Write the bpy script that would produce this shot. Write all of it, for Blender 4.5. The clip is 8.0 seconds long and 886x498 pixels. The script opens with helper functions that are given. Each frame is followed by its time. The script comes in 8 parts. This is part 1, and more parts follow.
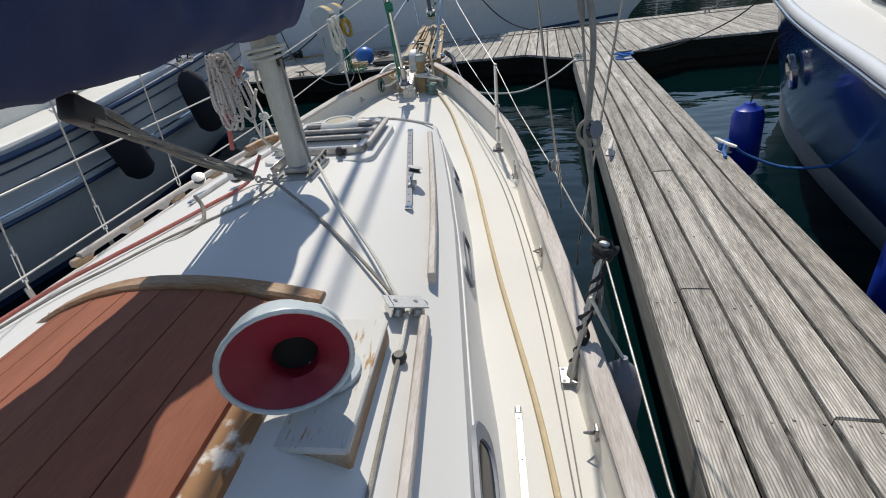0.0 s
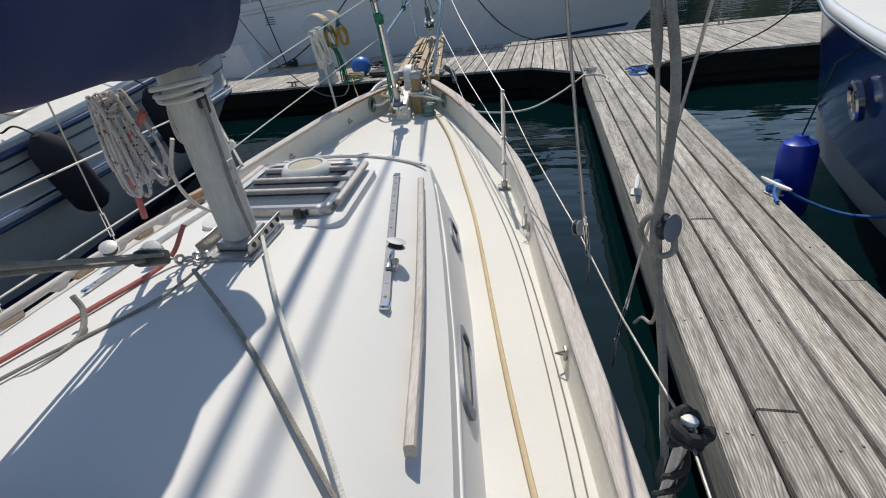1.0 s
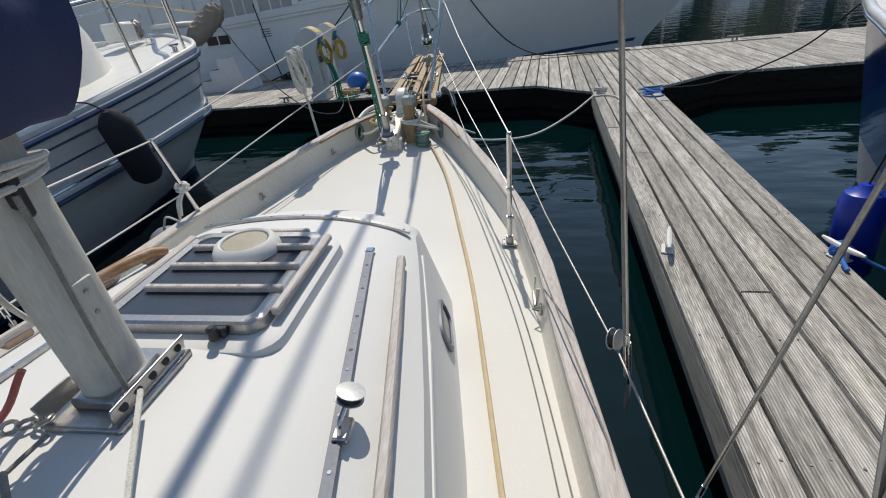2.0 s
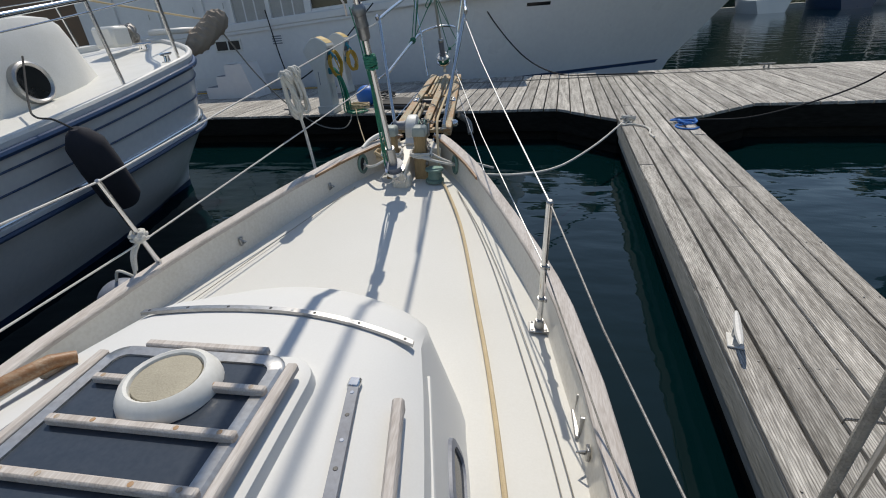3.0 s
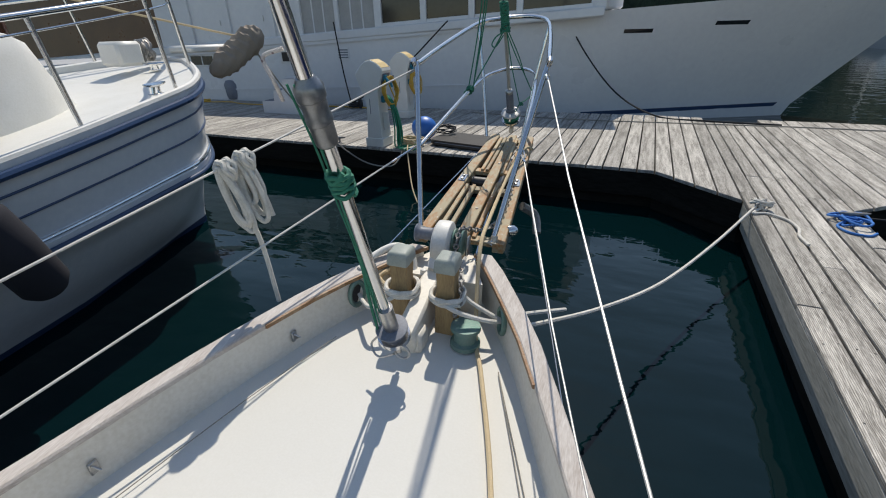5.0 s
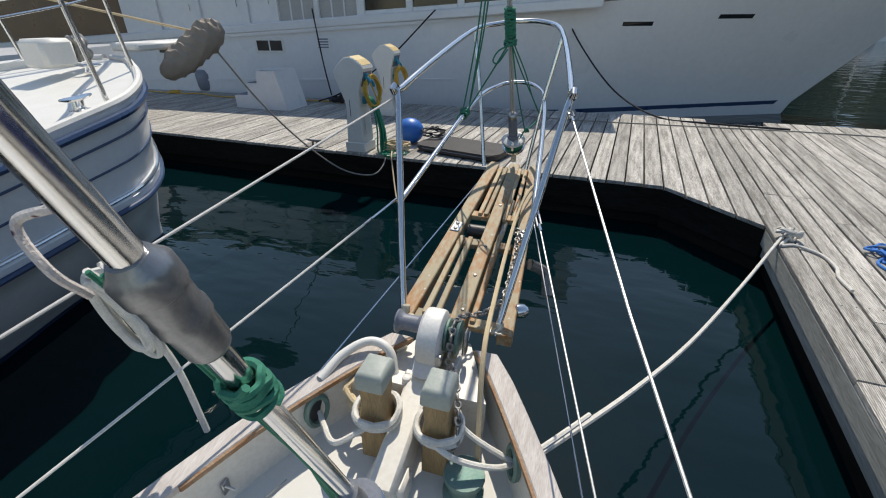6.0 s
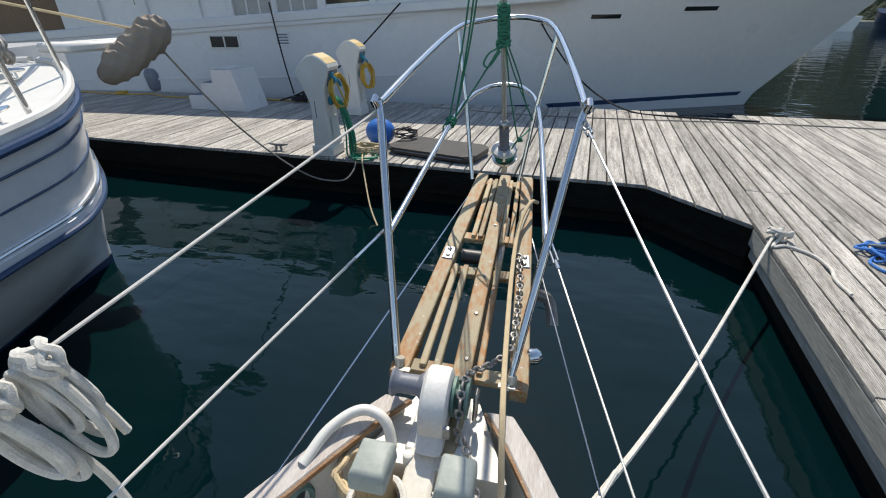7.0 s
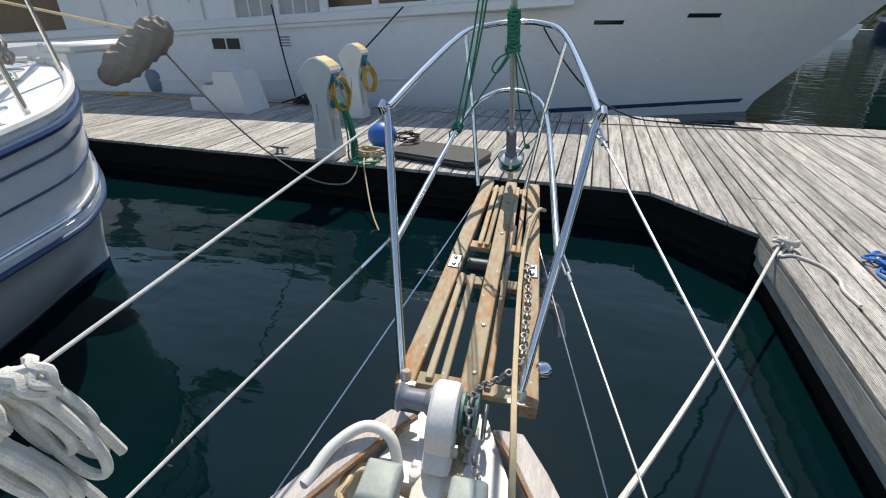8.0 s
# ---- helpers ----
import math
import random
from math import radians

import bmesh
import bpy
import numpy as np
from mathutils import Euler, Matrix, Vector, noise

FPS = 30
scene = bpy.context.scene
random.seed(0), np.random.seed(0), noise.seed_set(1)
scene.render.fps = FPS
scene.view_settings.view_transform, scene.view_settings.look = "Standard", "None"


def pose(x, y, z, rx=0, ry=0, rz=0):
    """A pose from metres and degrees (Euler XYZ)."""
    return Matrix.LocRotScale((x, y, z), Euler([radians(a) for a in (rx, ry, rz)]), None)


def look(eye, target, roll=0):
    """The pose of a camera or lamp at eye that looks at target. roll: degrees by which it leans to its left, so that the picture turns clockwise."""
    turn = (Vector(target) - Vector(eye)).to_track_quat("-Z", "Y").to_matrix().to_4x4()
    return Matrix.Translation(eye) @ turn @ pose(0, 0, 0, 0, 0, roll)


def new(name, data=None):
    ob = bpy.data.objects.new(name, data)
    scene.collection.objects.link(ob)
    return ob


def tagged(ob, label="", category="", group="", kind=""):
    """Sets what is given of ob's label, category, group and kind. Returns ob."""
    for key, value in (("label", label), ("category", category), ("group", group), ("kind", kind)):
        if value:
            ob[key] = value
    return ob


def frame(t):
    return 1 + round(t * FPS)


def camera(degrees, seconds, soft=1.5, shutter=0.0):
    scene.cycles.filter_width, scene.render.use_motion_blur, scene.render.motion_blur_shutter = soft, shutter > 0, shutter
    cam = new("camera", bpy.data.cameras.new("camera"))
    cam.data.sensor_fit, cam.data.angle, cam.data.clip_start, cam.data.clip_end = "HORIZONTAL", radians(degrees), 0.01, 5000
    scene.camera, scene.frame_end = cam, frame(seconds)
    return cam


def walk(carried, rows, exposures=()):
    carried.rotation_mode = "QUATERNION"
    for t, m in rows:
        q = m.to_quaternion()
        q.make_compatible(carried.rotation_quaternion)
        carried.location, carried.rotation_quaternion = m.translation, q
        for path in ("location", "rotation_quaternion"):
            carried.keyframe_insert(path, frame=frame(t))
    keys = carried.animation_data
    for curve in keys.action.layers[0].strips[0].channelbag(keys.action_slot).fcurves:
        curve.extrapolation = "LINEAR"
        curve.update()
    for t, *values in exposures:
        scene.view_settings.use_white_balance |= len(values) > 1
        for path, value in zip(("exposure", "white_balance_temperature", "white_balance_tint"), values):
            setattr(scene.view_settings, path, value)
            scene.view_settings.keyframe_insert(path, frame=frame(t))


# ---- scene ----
cam = camera(89.0, 8.0, soft=1.05)
PATH = [
    (0, (0.984, 0.533, 1.854), (0.537, 2.2, 0.843), -8.0),
    (0.5, (0.916, 0.882, 1.886), (0.468, 2.547, 0.873), -7.8),
    (1, (0.891, 1.173, 1.859), (0.444, 2.852, 0.868), -7.4),
    (1.5, (0.883, 1.508, 1.868), (0.437, 3.196, 0.894), -7.0),
    (1.7, (0.867, 1.625, 1.868), (0.414, 3.315, 0.901), -7.2),
    (2.8, (0.68, 2.225, 1.939), (0.221, 3.937, 1.013), -4.7),
    (3, (0.663, 2.358, 1.928), (0.189, 4.069, 1.008), -4.5),
    (3.5, (0.604, 2.785, 1.959), (0.064, 4.485, 1.055), -3.8),
    (4, (0.53, 3.122, 1.977), (-0.09, 4.808, 1.099), -3.2),
    (4.5, (0.451, 3.491, 2.056), (-0.237, 5.157, 1.188), -2.2),
    (5, (0.366, 3.885, 2.094), (-0.356, 5.535, 1.224), -1.4),
    (5.2, (0.345, 4.046, 2.126), (-0.385, 5.688, 1.25), -1.1),
    (6.3, (-0.002, 4.614, 2.229), (-0.616, 6.272, 1.293), -0.5),
    (6.5, (-0.046, 4.671, 2.229), (-0.63, 6.339, 1.293), -0.6),
    (7, (-0.108, 4.774, 2.238), (-0.639, 6.452, 1.289), -0.8),
    (7.5, (-0.145, 4.813, 2.239), (-0.649, 6.503, 1.295), -0.8),
    (8, (-0.152, 4.813, 2.237), (-0.681, 6.499, 1.301), -0.2),
]
walk(cam, [(t, look(eye, target, roll)) for t, eye, target, roll in PATH],
     exposures=[(0, 0.15, 6900, 9), (1.5, 0.11, 6900, 9), (2.9, 0.03, 6900, 9), (3.5, 0.04, 6900, 9), (4.5, 0.12, 6920, 9), (5.2, 0.22, 6950, 9), (6.3, 0.41, 7000, 9), (7.0, 0.53, 7000, 9), (8.0, 0.60, 7000, 9)])

# ---- light ----
world = bpy.data.worlds.new("sky")
scene.world = world
world.use_nodes = True
wn = world.node_tree.nodes
sky = wn.new("ShaderNodeTexSky")
sky.sky_type = "NISHITA"
sky.sun_disc = False
sky.dust_density = 0.3
SUN_TO = Vector((-0.21, 0.978, 0.0)).normalized() * math.cos(radians(57)) + Vector((0, 0, math.sin(radians(57))))
sky.sun_elevation = radians(57)
sky.sun_rotation = math.atan2(SUN_TO.x, SUN_TO.y)
wn["Background"].inputs[1].default_value = 0.124
world.node_tree.links.new(sky.outputs[0], wn["Background"].inputs[0])
sun_data = bpy.data.lights.new("sun", "SUN")
sun_data.energy, sun_data.angle, sun_data.color = 3.42, radians(0.53), (1.0, 0.955, 0.89)
sun = new("sun", sun_data)
sun.matrix_world = look(SUN_TO * 60, (0, 0, 0))


# ---- materials ----
def material(name, col, col2=None, rough=0.5, metal=0.0, coarse=2.0, fine=40.0, bump=0.1, stretch=(1, 1, 1), spread=0.0, coat=0.0, relief=0.004,
             low=0.35, high=0.65, spots=None):
    """Two scales of colour noise, a fine relief, and a difference from piece to piece (spread)."""
    m = bpy.data.materials.new(name)
    m.use_nodes = True
    n, l = m.node_tree.nodes, m.node_tree.links
    b = n["Principled BSDF"]
    col2 = col2 or tuple(c * 0.82 for c in col)
    tc, mp, oi = n.new("ShaderNodeTexCoord"), n.new("ShaderNodeMapping"), n.new("ShaderNodeObjectInfo")
    mp.inputs["Scale"].default_value = stretch
    l.new(tc.outputs["Object"], mp.inputs["Vector"])
    shift = n.new("ShaderNodeVectorMath")
    shift.operation = "SCALE"
    shift.inputs[0].default_value = (37.0, 23.0, 11.0)
    l.new(oi.outputs["Random"], shift.inputs["Scale"])
    l.new(shift.outputs[0], mp.inputs["Location"])
    n1, n2 = n.new("ShaderNodeTexNoise"), n.new("ShaderNodeTexNoise")
    for t, s, d in ((n1, coarse, 5.0), (n2, fine, 6.0)):
        t.inputs["Scale"].default_value, t.inputs["Detail"].default_value = s, d
        l.new(mp.outputs[0], t.inputs["Vector"])
    mix = n.new("ShaderNodeMix")
    mix.data_type = "RGBA"
    mix.inputs[6].default_value, mix.inputs[7].default_value = (*col, 1), (*col2, 1)
    add = n.new("ShaderNodeMath")
    add.operation = "ADD"
    l.new(n1.outputs["Fac"], add.inputs[0])
    l.new(n2.outputs["Fac"], add.inputs[1])
    rng = n.new("ShaderNodeMapRange")
    rng.inputs[1].default_value, rng.inputs[2].default_value = 2 * low, 2 * high
    l.new(add.outputs[0], rng.inputs[0])
    l.new(rng.outputs[0], mix.inputs[0])
    out = mix.outputs[2]
    if spots:
        vo = n.new("ShaderNodeTexVoronoi")
        vo.inputs["Scale"].default_value = spots[1]
        l.new(tc.outputs["Object"], vo.inputs["Vector"])
        r2 = n.new("ShaderNodeMapRange")
        r2.inputs[1].default_value, r2.inputs[2].default_value = spots[2], spots[2] * 0.5
        l.new(vo.outputs["Distance"], r2.inputs[0])
        m2 = n.new("ShaderNodeMix")
        m2.data_type = "RGBA"
        l.new(r2.outputs[0], m2.inputs[0])
        l.new(out, m2.inputs[6])
        m2.inputs[7].default_value = (*spots[0], 1)
        out = m2.outputs[2]
    if spread:
        hs, r3 = n.new("ShaderNodeHueSaturation"), n.new("ShaderNodeMapRange")
        r3.inputs[3].default_value, r3.inputs[4].default_value = 1 - spread, 1 + spread
        l.new(oi.outputs["Random"], r3.inputs[0])
        l.new(r3.outputs[0], hs.inputs["Value"])
        l.new(out, hs.inputs["Color"])
        out = hs.outputs[0]
    l.new(out, b.inputs["Base Color"])
    rr = n.new("ShaderNodeMapRange")
    rr.inputs[3].default_value, rr.inputs[4].default_value = max(0.02, rough - 0.08), min(1, rough + 0.08)
    l.new(n1.outputs["Fac"], rr.inputs[0])
    l.new(rr.outputs[0], b.inputs["Roughness"])
    b.inputs["Metallic"].default_value = metal
    b.inputs["Coat Weight"].default_value = coat
    if bump:
        bp = n.new("ShaderNodeBump")
        bp.inputs["Strength"].default_value, bp.inputs["Distance"].default_value = bump, relief
        l.new(n2.outputs["Fac"], bp.inputs["Height"])
        l.new(bp.outputs[0], b.inputs["Normal"])
    return m


def weathered_planks(name, col, col2, spread):
    """Grey sun-bleached boards: long grain, dark cracks, knots, a shade of its own for each board."""
    m = material(name, col, col2, rough=0.85, coarse=3.0, fine=26.0, bump=0.7, stretch=(7.0, 0.55, 7.0), spread=spread, relief=0.006, low=0.40, high=0.60)
    n, l = m.node_tree.nodes, m.node_tree.links
    b = n["Principled BSDF"]
    src = b.inputs["Base Color"].links[0].from_socket
    tc, mp = n.new("ShaderNodeTexCoord"), n.new("ShaderNodeMapping")
    mp.inputs["Scale"].default_value = (1.0, 0.55, 1.0)
    l.new(tc.outputs["Object"], mp.inputs["Vector"])
    vo = n.new("ShaderNodeTexVoronoi")
    vo.inputs["Scale"].default_value = 3.6
    l.new(mp.outputs[0], vo.inputs["Vector"])
    rg = n.new("ShaderNodeMapRange")
    rg.inputs[1].default_value, rg.inputs[2].default_value, rg.inputs[3].default_value, rg.inputs[4].default_value = 0.045, 0.095, 0.85, 0.0
    l.new(vo.outputs["Distance"], rg.inputs[0])
    knot = n.new("ShaderNodeMix")
    knot.data_type = "RGBA"
    knot.inputs[7].default_value = (0.13, 0.095, 0.065, 1)
    l.new(rg.outputs[0], knot.inputs[0])
    l.new(src, knot.inputs[6])
    oi = n.new("ShaderNodeObjectInfo")
    sh = n.new("ShaderNodeVectorMath")
    sh.operation = "SCALE"
    sh.inputs[0].default_value = (5.0, 9.0, 3.0)
    l.new(oi.outputs["Random"], sh.inputs["Scale"])
    # rings bend round the knots
    near = n.new("ShaderNodeMapRange")
    near.inputs[1].default_value, near.inputs[2].default_value, near.inputs[3].default_value, near.inputs[4].default_value = 0.0, 0.30, 0.030, 0.0
    near.interpolation_type = "SMOOTHSTEP"
    l.new(vo.outputs["Distance"], near.inputs[0])
    mc, off = n.new("ShaderNodeMapping"), n.new("ShaderNodeCombineXYZ")
    mc.inputs["Scale"].default_value = (1.0, 0.07, 1.0)
    l.new(tc.outputs["Object"], mc.inputs["Vector"])
    l.new(sh.outputs[0], mc.inputs["Location"])
    l.new(near.outputs[0], off.inputs["X"])
    both = n.new("ShaderNodeVectorMath")
    l.new(mc.outputs[0], both.inputs[0])
    l.new(off.outputs[0], both.inputs[1])
    cr = n.new("ShaderNodeTexWave")
    cr.bands_direction = "X"
    for key, value in (("Scale", 30.0), ("Distortion", 9.0), ("Detail", 3.0), ("Detail Scale", 0.28), ("Detail Roughness", 0.65)):
        cr.inputs[key].default_value = value
    l.new(both.outputs[0], cr.inputs["Vector"])
    rc = n.new("ShaderNodeMapRange")
    rc.inputs[1].default_value, rc.inputs[2].default_value, rc.inputs[3].default_value, rc.inputs[4].default_value = 0.02, 0.45, 0.62, 0.0
    l.new(cr.outputs["Fac"], rc.inputs[0])
    bp2 = n.new("ShaderNodeBump")
    bp2.inputs["Strength"].default_value, bp2.inputs["Distance"].default_value = 0.6, 0.003
    l.new(cr.outputs["Fac"], bp2.inputs["Height"])
    l.new(b.inputs["Normal"].links[0].from_socket, bp2.inputs["Normal"])
    l.new(bp2.outputs[0], b.inputs["Normal"])
    crack = n.new("ShaderNodeMix")
    crack.data_type = "RGBA"
    crack.inputs[7].default_value = (0.10, 0.09, 0.08, 1)
    l.new(rc.outputs[0], crack.inputs[0])
    l.new(knot.outputs[2], crack.inputs[6])
    l.new(crack.outputs[2], b.inputs["Base Color"])
    return m


GELCOAT = material("white_gelcoat", (0.675, 0.672, 0.65), (0.63, 0.625, 0.60), rough=0.58, coarse=1.6, fine=160, bump=0.06, relief=0.001, low=0.3, high=0.8)
DECK_PAINT = material("cream_deck_paint", (0.66, 0.65, 0.61), (0.605, 0.592, 0.545), rough=0.6, coarse=1.6, fine=120, bump=0.15, relief=0.0015, low=0.3, high=0.8, spots=((0.30, 0.29, 0.26), 4.0, 0.018))
BULWARK = material("cream_painted_bulwark", (0.70, 0.67, 0.60), (0.56, 0.52, 0.44), rough=0.45, coarse=2.5, fine=60, bump=0.1, relief=0.002, low=0.42, high=0.75)
HULL_WHITE = material("white_hull_paint", (0.74, 0.75, 0.76), (0.66, 0.68, 0.70), rough=0.22, coarse=0.8, fine=20, bump=0.02, relief=0.002)
YACHT_WHITE = material("yacht_white_paint", (0.72, 0.72, 0.72), (0.66, 0.66, 0.67), rough=0.3, coarse=0.6, fine=9, bump=0.04, relief=0.004)
NAVY_PAINT = material("navy_stripe_paint", (0.02, 0.045, 0.11), (0.03, 0.06, 0.13), rough=0.3, coarse=2, fine=60, bump=0.04)
BLUE_HULL = material("gloss_blue_hull_paint", (0.012, 0.045, 0.20), (0.010, 0.035, 0.15), rough=0.14, coarse=0.7, fine=12, bump=0.03, coat=0.15)
BOTTOM = material("grey_boot_and_bottom_paint", (0.42, 0.44, 0.47), (0.30, 0.33, 0.36), rough=0.5, coarse=2.2, fine=30, bump=0.1)
NAVY_CLOTH = material("navy_sail_cover_canvas", (0.016, 0.026, 0.085), (0.026, 0.040, 0.115), rough=0.85, coarse=3, fine=300, bump=0.25, relief=0.002)
BLACK_CLOTH = material("black_fender_cover", (0.012, 0.013, 0.020), (0.022, 0.022, 0.030), rough=0.9, coarse=6, fine=250, bump=0.3)
TAN_CLOTH = material("brown_canvas", (0.36, 0.30, 0.24), (0.28, 0.225, 0.175), rough=0.85, coarse=5, fine=200, bump=0.3)
PLANKS = weathered_planks("weathered_dock_planks", (0.62, 0.59, 0.535), (0.225, 0.21, 0.185), 0.22)
# dark timber; its colour also carries the shade on the dock's face and underneath
FASCIA = material("shade_dark_dock_timber", (0.022, 0.021, 0.018), (0.008, 0.008, 0.007), rough=0.7, coarse=1.5, fine=14, bump=0.4, stretch=(0.6, 0.6, 3))
SIDE_BEAM = material("grey_green_dock_beam", (0.50, 0.485, 0.43), (0.27, 0.265, 0.225), rough=0.85, coarse=2.5, fine=18, bump=0.5, stretch=(4, 0.6, 4))
GREY_TEAK = material("bleached_teak_rail", (0.60, 0.56, 0.52), (0.40, 0.35, 0.31), rough=0.8, coarse=5, fine=40, bump=0.5, stretch=(6, 0.6, 6), relief=0.003)
ORANGE_TEAK = material("worn_orange_teak", (0.36, 0.20, 0.085), (0.40, 0.34, 0.27), rough=0.6, coarse=4, fine=30, bump=0.3, stretch=(5, 0.7, 5), relief=0.003, low=0.4, high=0.6)
SPRIT_TEAK = material("flaking_varnish_teak", (0.34, 0.155, 0.045), (0.36, 0.30, 0.19), rough=0.65, coarse=4.5, fine=26, bump=0.6, stretch=(2.2, 0.8, 2.2), relief=0.004, spread=0.22, low=0.38, high=0.53, spots=((0.55, 0.52, 0.45), 22.0, 0.13))
RED_DECK = material("faded_red_brown_hatch_paint", (0.32, 0.12, 0.07), (0.24, 0.088, 0.055), rough=0.75, coarse=3, fine=40, bump=0.3, stretch=(4, 0.6, 4), spread=0.06, relief=0.002)
POST_WOOD = material("oak_post", (0.38, 0.26, 0.12), (0.24, 0.16, 0.08), rough=0.7, coarse=5, fine=40, bump=0.4, stretch=(6, 6, 0.8))
STEEL = material("polished_stainless", (0.72, 0.72, 0.71), (0.62, 0.62, 0.62), rough=0.16, metal=1.0, coarse=6, fine=60, bump=0.03)
DULL_STEEL = material("dull_stainless", (0.50, 0.50, 0.49), (0.36, 0.35, 0.34), rough=0.38, metal=1.0, coarse=12, fine=90, bump=0.1, relief=0.002)
GALV = material("galvanised_chain", (0.36, 0.36, 0.35), (0.22, 0.20, 0.18), rough=0.55, metal=0.7, coarse=20, fine=120, bump=0.3, relief=0.002)
ANODISED = material("dark_anodised_metal", (0.26, 0.265, 0.27), (0.20, 0.205, 0.21), rough=0.34, metal=0.75, coarse=30, fine=200, bump=0.05, relief=0.0006)
ALU = material("cream_painted_mast", (0.66, 0.64, 0.58), (0.52, 0.49, 0.42), rough=0.45, coarse=4, fine=60, bump=0.1, stretch=(3, 3, 0.5))
WHITE_ROPE = material("white_braided_rope", (0.72, 0.70, 0.64), (0.52, 0.50, 0.45), rough=0.9, coarse=25, fine=260, bump=0.9, relief=0.003)
FLECK_ROPE = material("white_rope_with_dark_flecks", (0.70, 0.66, 0.62), (0.50, 0.44, 0.42), rough=0.9, coarse=25, fine=260, bump=0.9, relief=0.003, spots=((0.10, 0.035, 0.045), 70.0, 0.30))
GREY_ROPE = material("dirty_grey_rope", (0.34, 0.32, 0.28), (0.20, 0.185, 0.16), rough=0.9, coarse=30, fine=260, bump=0.9, relief=0.003)
TAN_ROPE = material("yellowed_tan_rope", (0.60, 0.48, 0.30), (0.50, 0.39, 0.24), rough=0.9, coarse=25, fine=240, bump=0.8, relief=0.002)
RED_ROPE = material("faded_red_rope", (0.42, 0.085, 0.07), (0.46, 0.20, 0.17), rough=0.9, coarse=30, fine=240, bump=0.8, relief=0.002)
BLUE_ROPE = material("bright_blue_rope", (0.04, 0.20, 0.58), (0.03, 0.14, 0.42), rough=0.8, coarse=30, fine=240, bump=0.8, relief=0.002)
GREEN_ROPE = material("green_cord", (0.015, 0.14, 0.085), (0.03, 0.20, 0.13), rough=0.8, coarse=30, fine=240, bump=0.6, relief=0.002)
BLACK_ROPE = material("black_rope", (0.018, 0.018, 0.02), (0.035, 0.035, 0.035), rough=0.9, coarse=30, fine=240, bump=0.8, relief=0.002)
YELLOW_HOSE = material("yellow_power_cord", (0.62, 0.38, 0.05), (0.50, 0.30, 0.04), rough=0.5, coarse=10, fine=90, bump=0.1)
GREEN_HOSE = material("green_garden_hose", (0.015, 0.24, 0.13), (0.01, 0.18, 0.10), rough=0.45, coarse=10, fine=90, bump=0.1)
BLUE_VINYL = material("blue_vinyl", (0.010, 0.045, 0.42), (0.008, 0.035, 0.33), rough=0.35, coarse=4, fine=60, bump=0.06)
TEAL = material("teal_plastic", (0.015, 0.22, 0.30), (0.012, 0.17, 0.25), rough=0.4, coarse=6, fine=60, bump=0.06)
BRIGHT_BLUE = material("sky_blue_plastic", (0.02, 0.16, 0.55), (0.02, 0.13, 0.45), rough=0.4, coarse=4, fine=60, bump=0.06)
GREY_VINYL = material("grey_vinyl", (0.20, 0.22, 0.26), (0.14, 0.15, 0.18), rough=0.5, coarse=6, fine=90, bump=0.1)
BLACK_PLASTIC = material("black_plastic", (0.018, 0.018, 0.02), (0.03, 0.03, 0.032), rough=0.45, coarse=8, fine=90, bump=0.1)
WHITE_PLASTIC = material("white_plastic", (0.74, 0.73, 0.69), (0.66, 0.65, 0.60), rough=0.45, coarse=5, fine=90, bump=0.05)
WHITE_PAINT = material("white_painted_casting", (0.72, 0.71, 0.68), (0.60, 0.59, 0.55), rough=0.45, coarse=9, fine=90, bump=0.15)
YELLOWED = material("yellowed_plastic_cap", (0.60, 0.44, 0.18), (0.54, 0.40, 0.18), rough=0.5, coarse=9, fine=90, bump=0.1)
GREEN_METAL = material("verdigris_casting", (0.10, 0.22, 0.19), (0.20, 0.26, 0.23), rough=0.6, metal=0.3, coarse=15, fine=100, bump=0.3)
POST_CAP = material("grey_green_post_cap", (0.36, 0.39, 0.35), (0.29, 0.32, 0.29), rough=0.55, coarse=12, fine=90, bump=0.1)
COWL_GREY = material("pale_grey_cowl", (0.50, 0.56, 0.58), (0.42, 0.48, 0.50), rough=0.38, coarse=5, fine=90, bump=0.08)
COWL_RED = material("dark_red_cowl_lining", (0.26, 0.012, 0.030), (0.20, 0.010, 0.022), rough=0.45, coarse=5, fine=90, bump=0.06)
PEELED = material("peeling_painted_wood", (0.62, 0.58, 0.52), (0.30, 0.155, 0.065), rough=0.7, coarse=7, fine=26, bump=0.7, low=0.43, high=0.50)
BRUSHED = material("brushed_pale_metal", (0.62, 0.62, 0.60), (0.48, 0.48, 0.46), rough=0.48, metal=0.55, coarse=15, fine=120, bump=0.1)
MESH_CAP = material("yellowed_mesh", (0.40, 0.36, 0.27), (0.30, 0.27, 0.20), rough=0.6, coarse=10, fine=240, bump=0.5, relief=0.002)
FOOT = material("tarnished_pale_bronze", (0.62, 0.57, 0.46), (0.50, 0.44, 0.34), rough=0.28, metal=0.35, coarse=20, fine=150, bump=0.05)
VARNISH = material("dark_worn_varnish", (0.26, 0.125, 0.05), (0.38, 0.27, 0.17), rough=0.5, coarse=5, fine=30, bump=0.3, stretch=(1, 5, 5), relief=0.003, low=0.44, high=0.66)
PEELED_GREY = material("grey_plywood_with_old_paint", (0.56, 0.55, 0.52), (0.36, 0.22, 0.10), rough=0.8, coarse=6, fine=24, bump=0.5, stretch=(5, 1, 5), low=0.59, high=0.66)
# near-black colour that stands for the shade deep in the cowl
THROAT = material("throat_shade_black", (0.003, 0.003, 0.003), (0.005, 0.004, 0.004), rough=0.95, coarse=8, fine=60, bump=0.0)
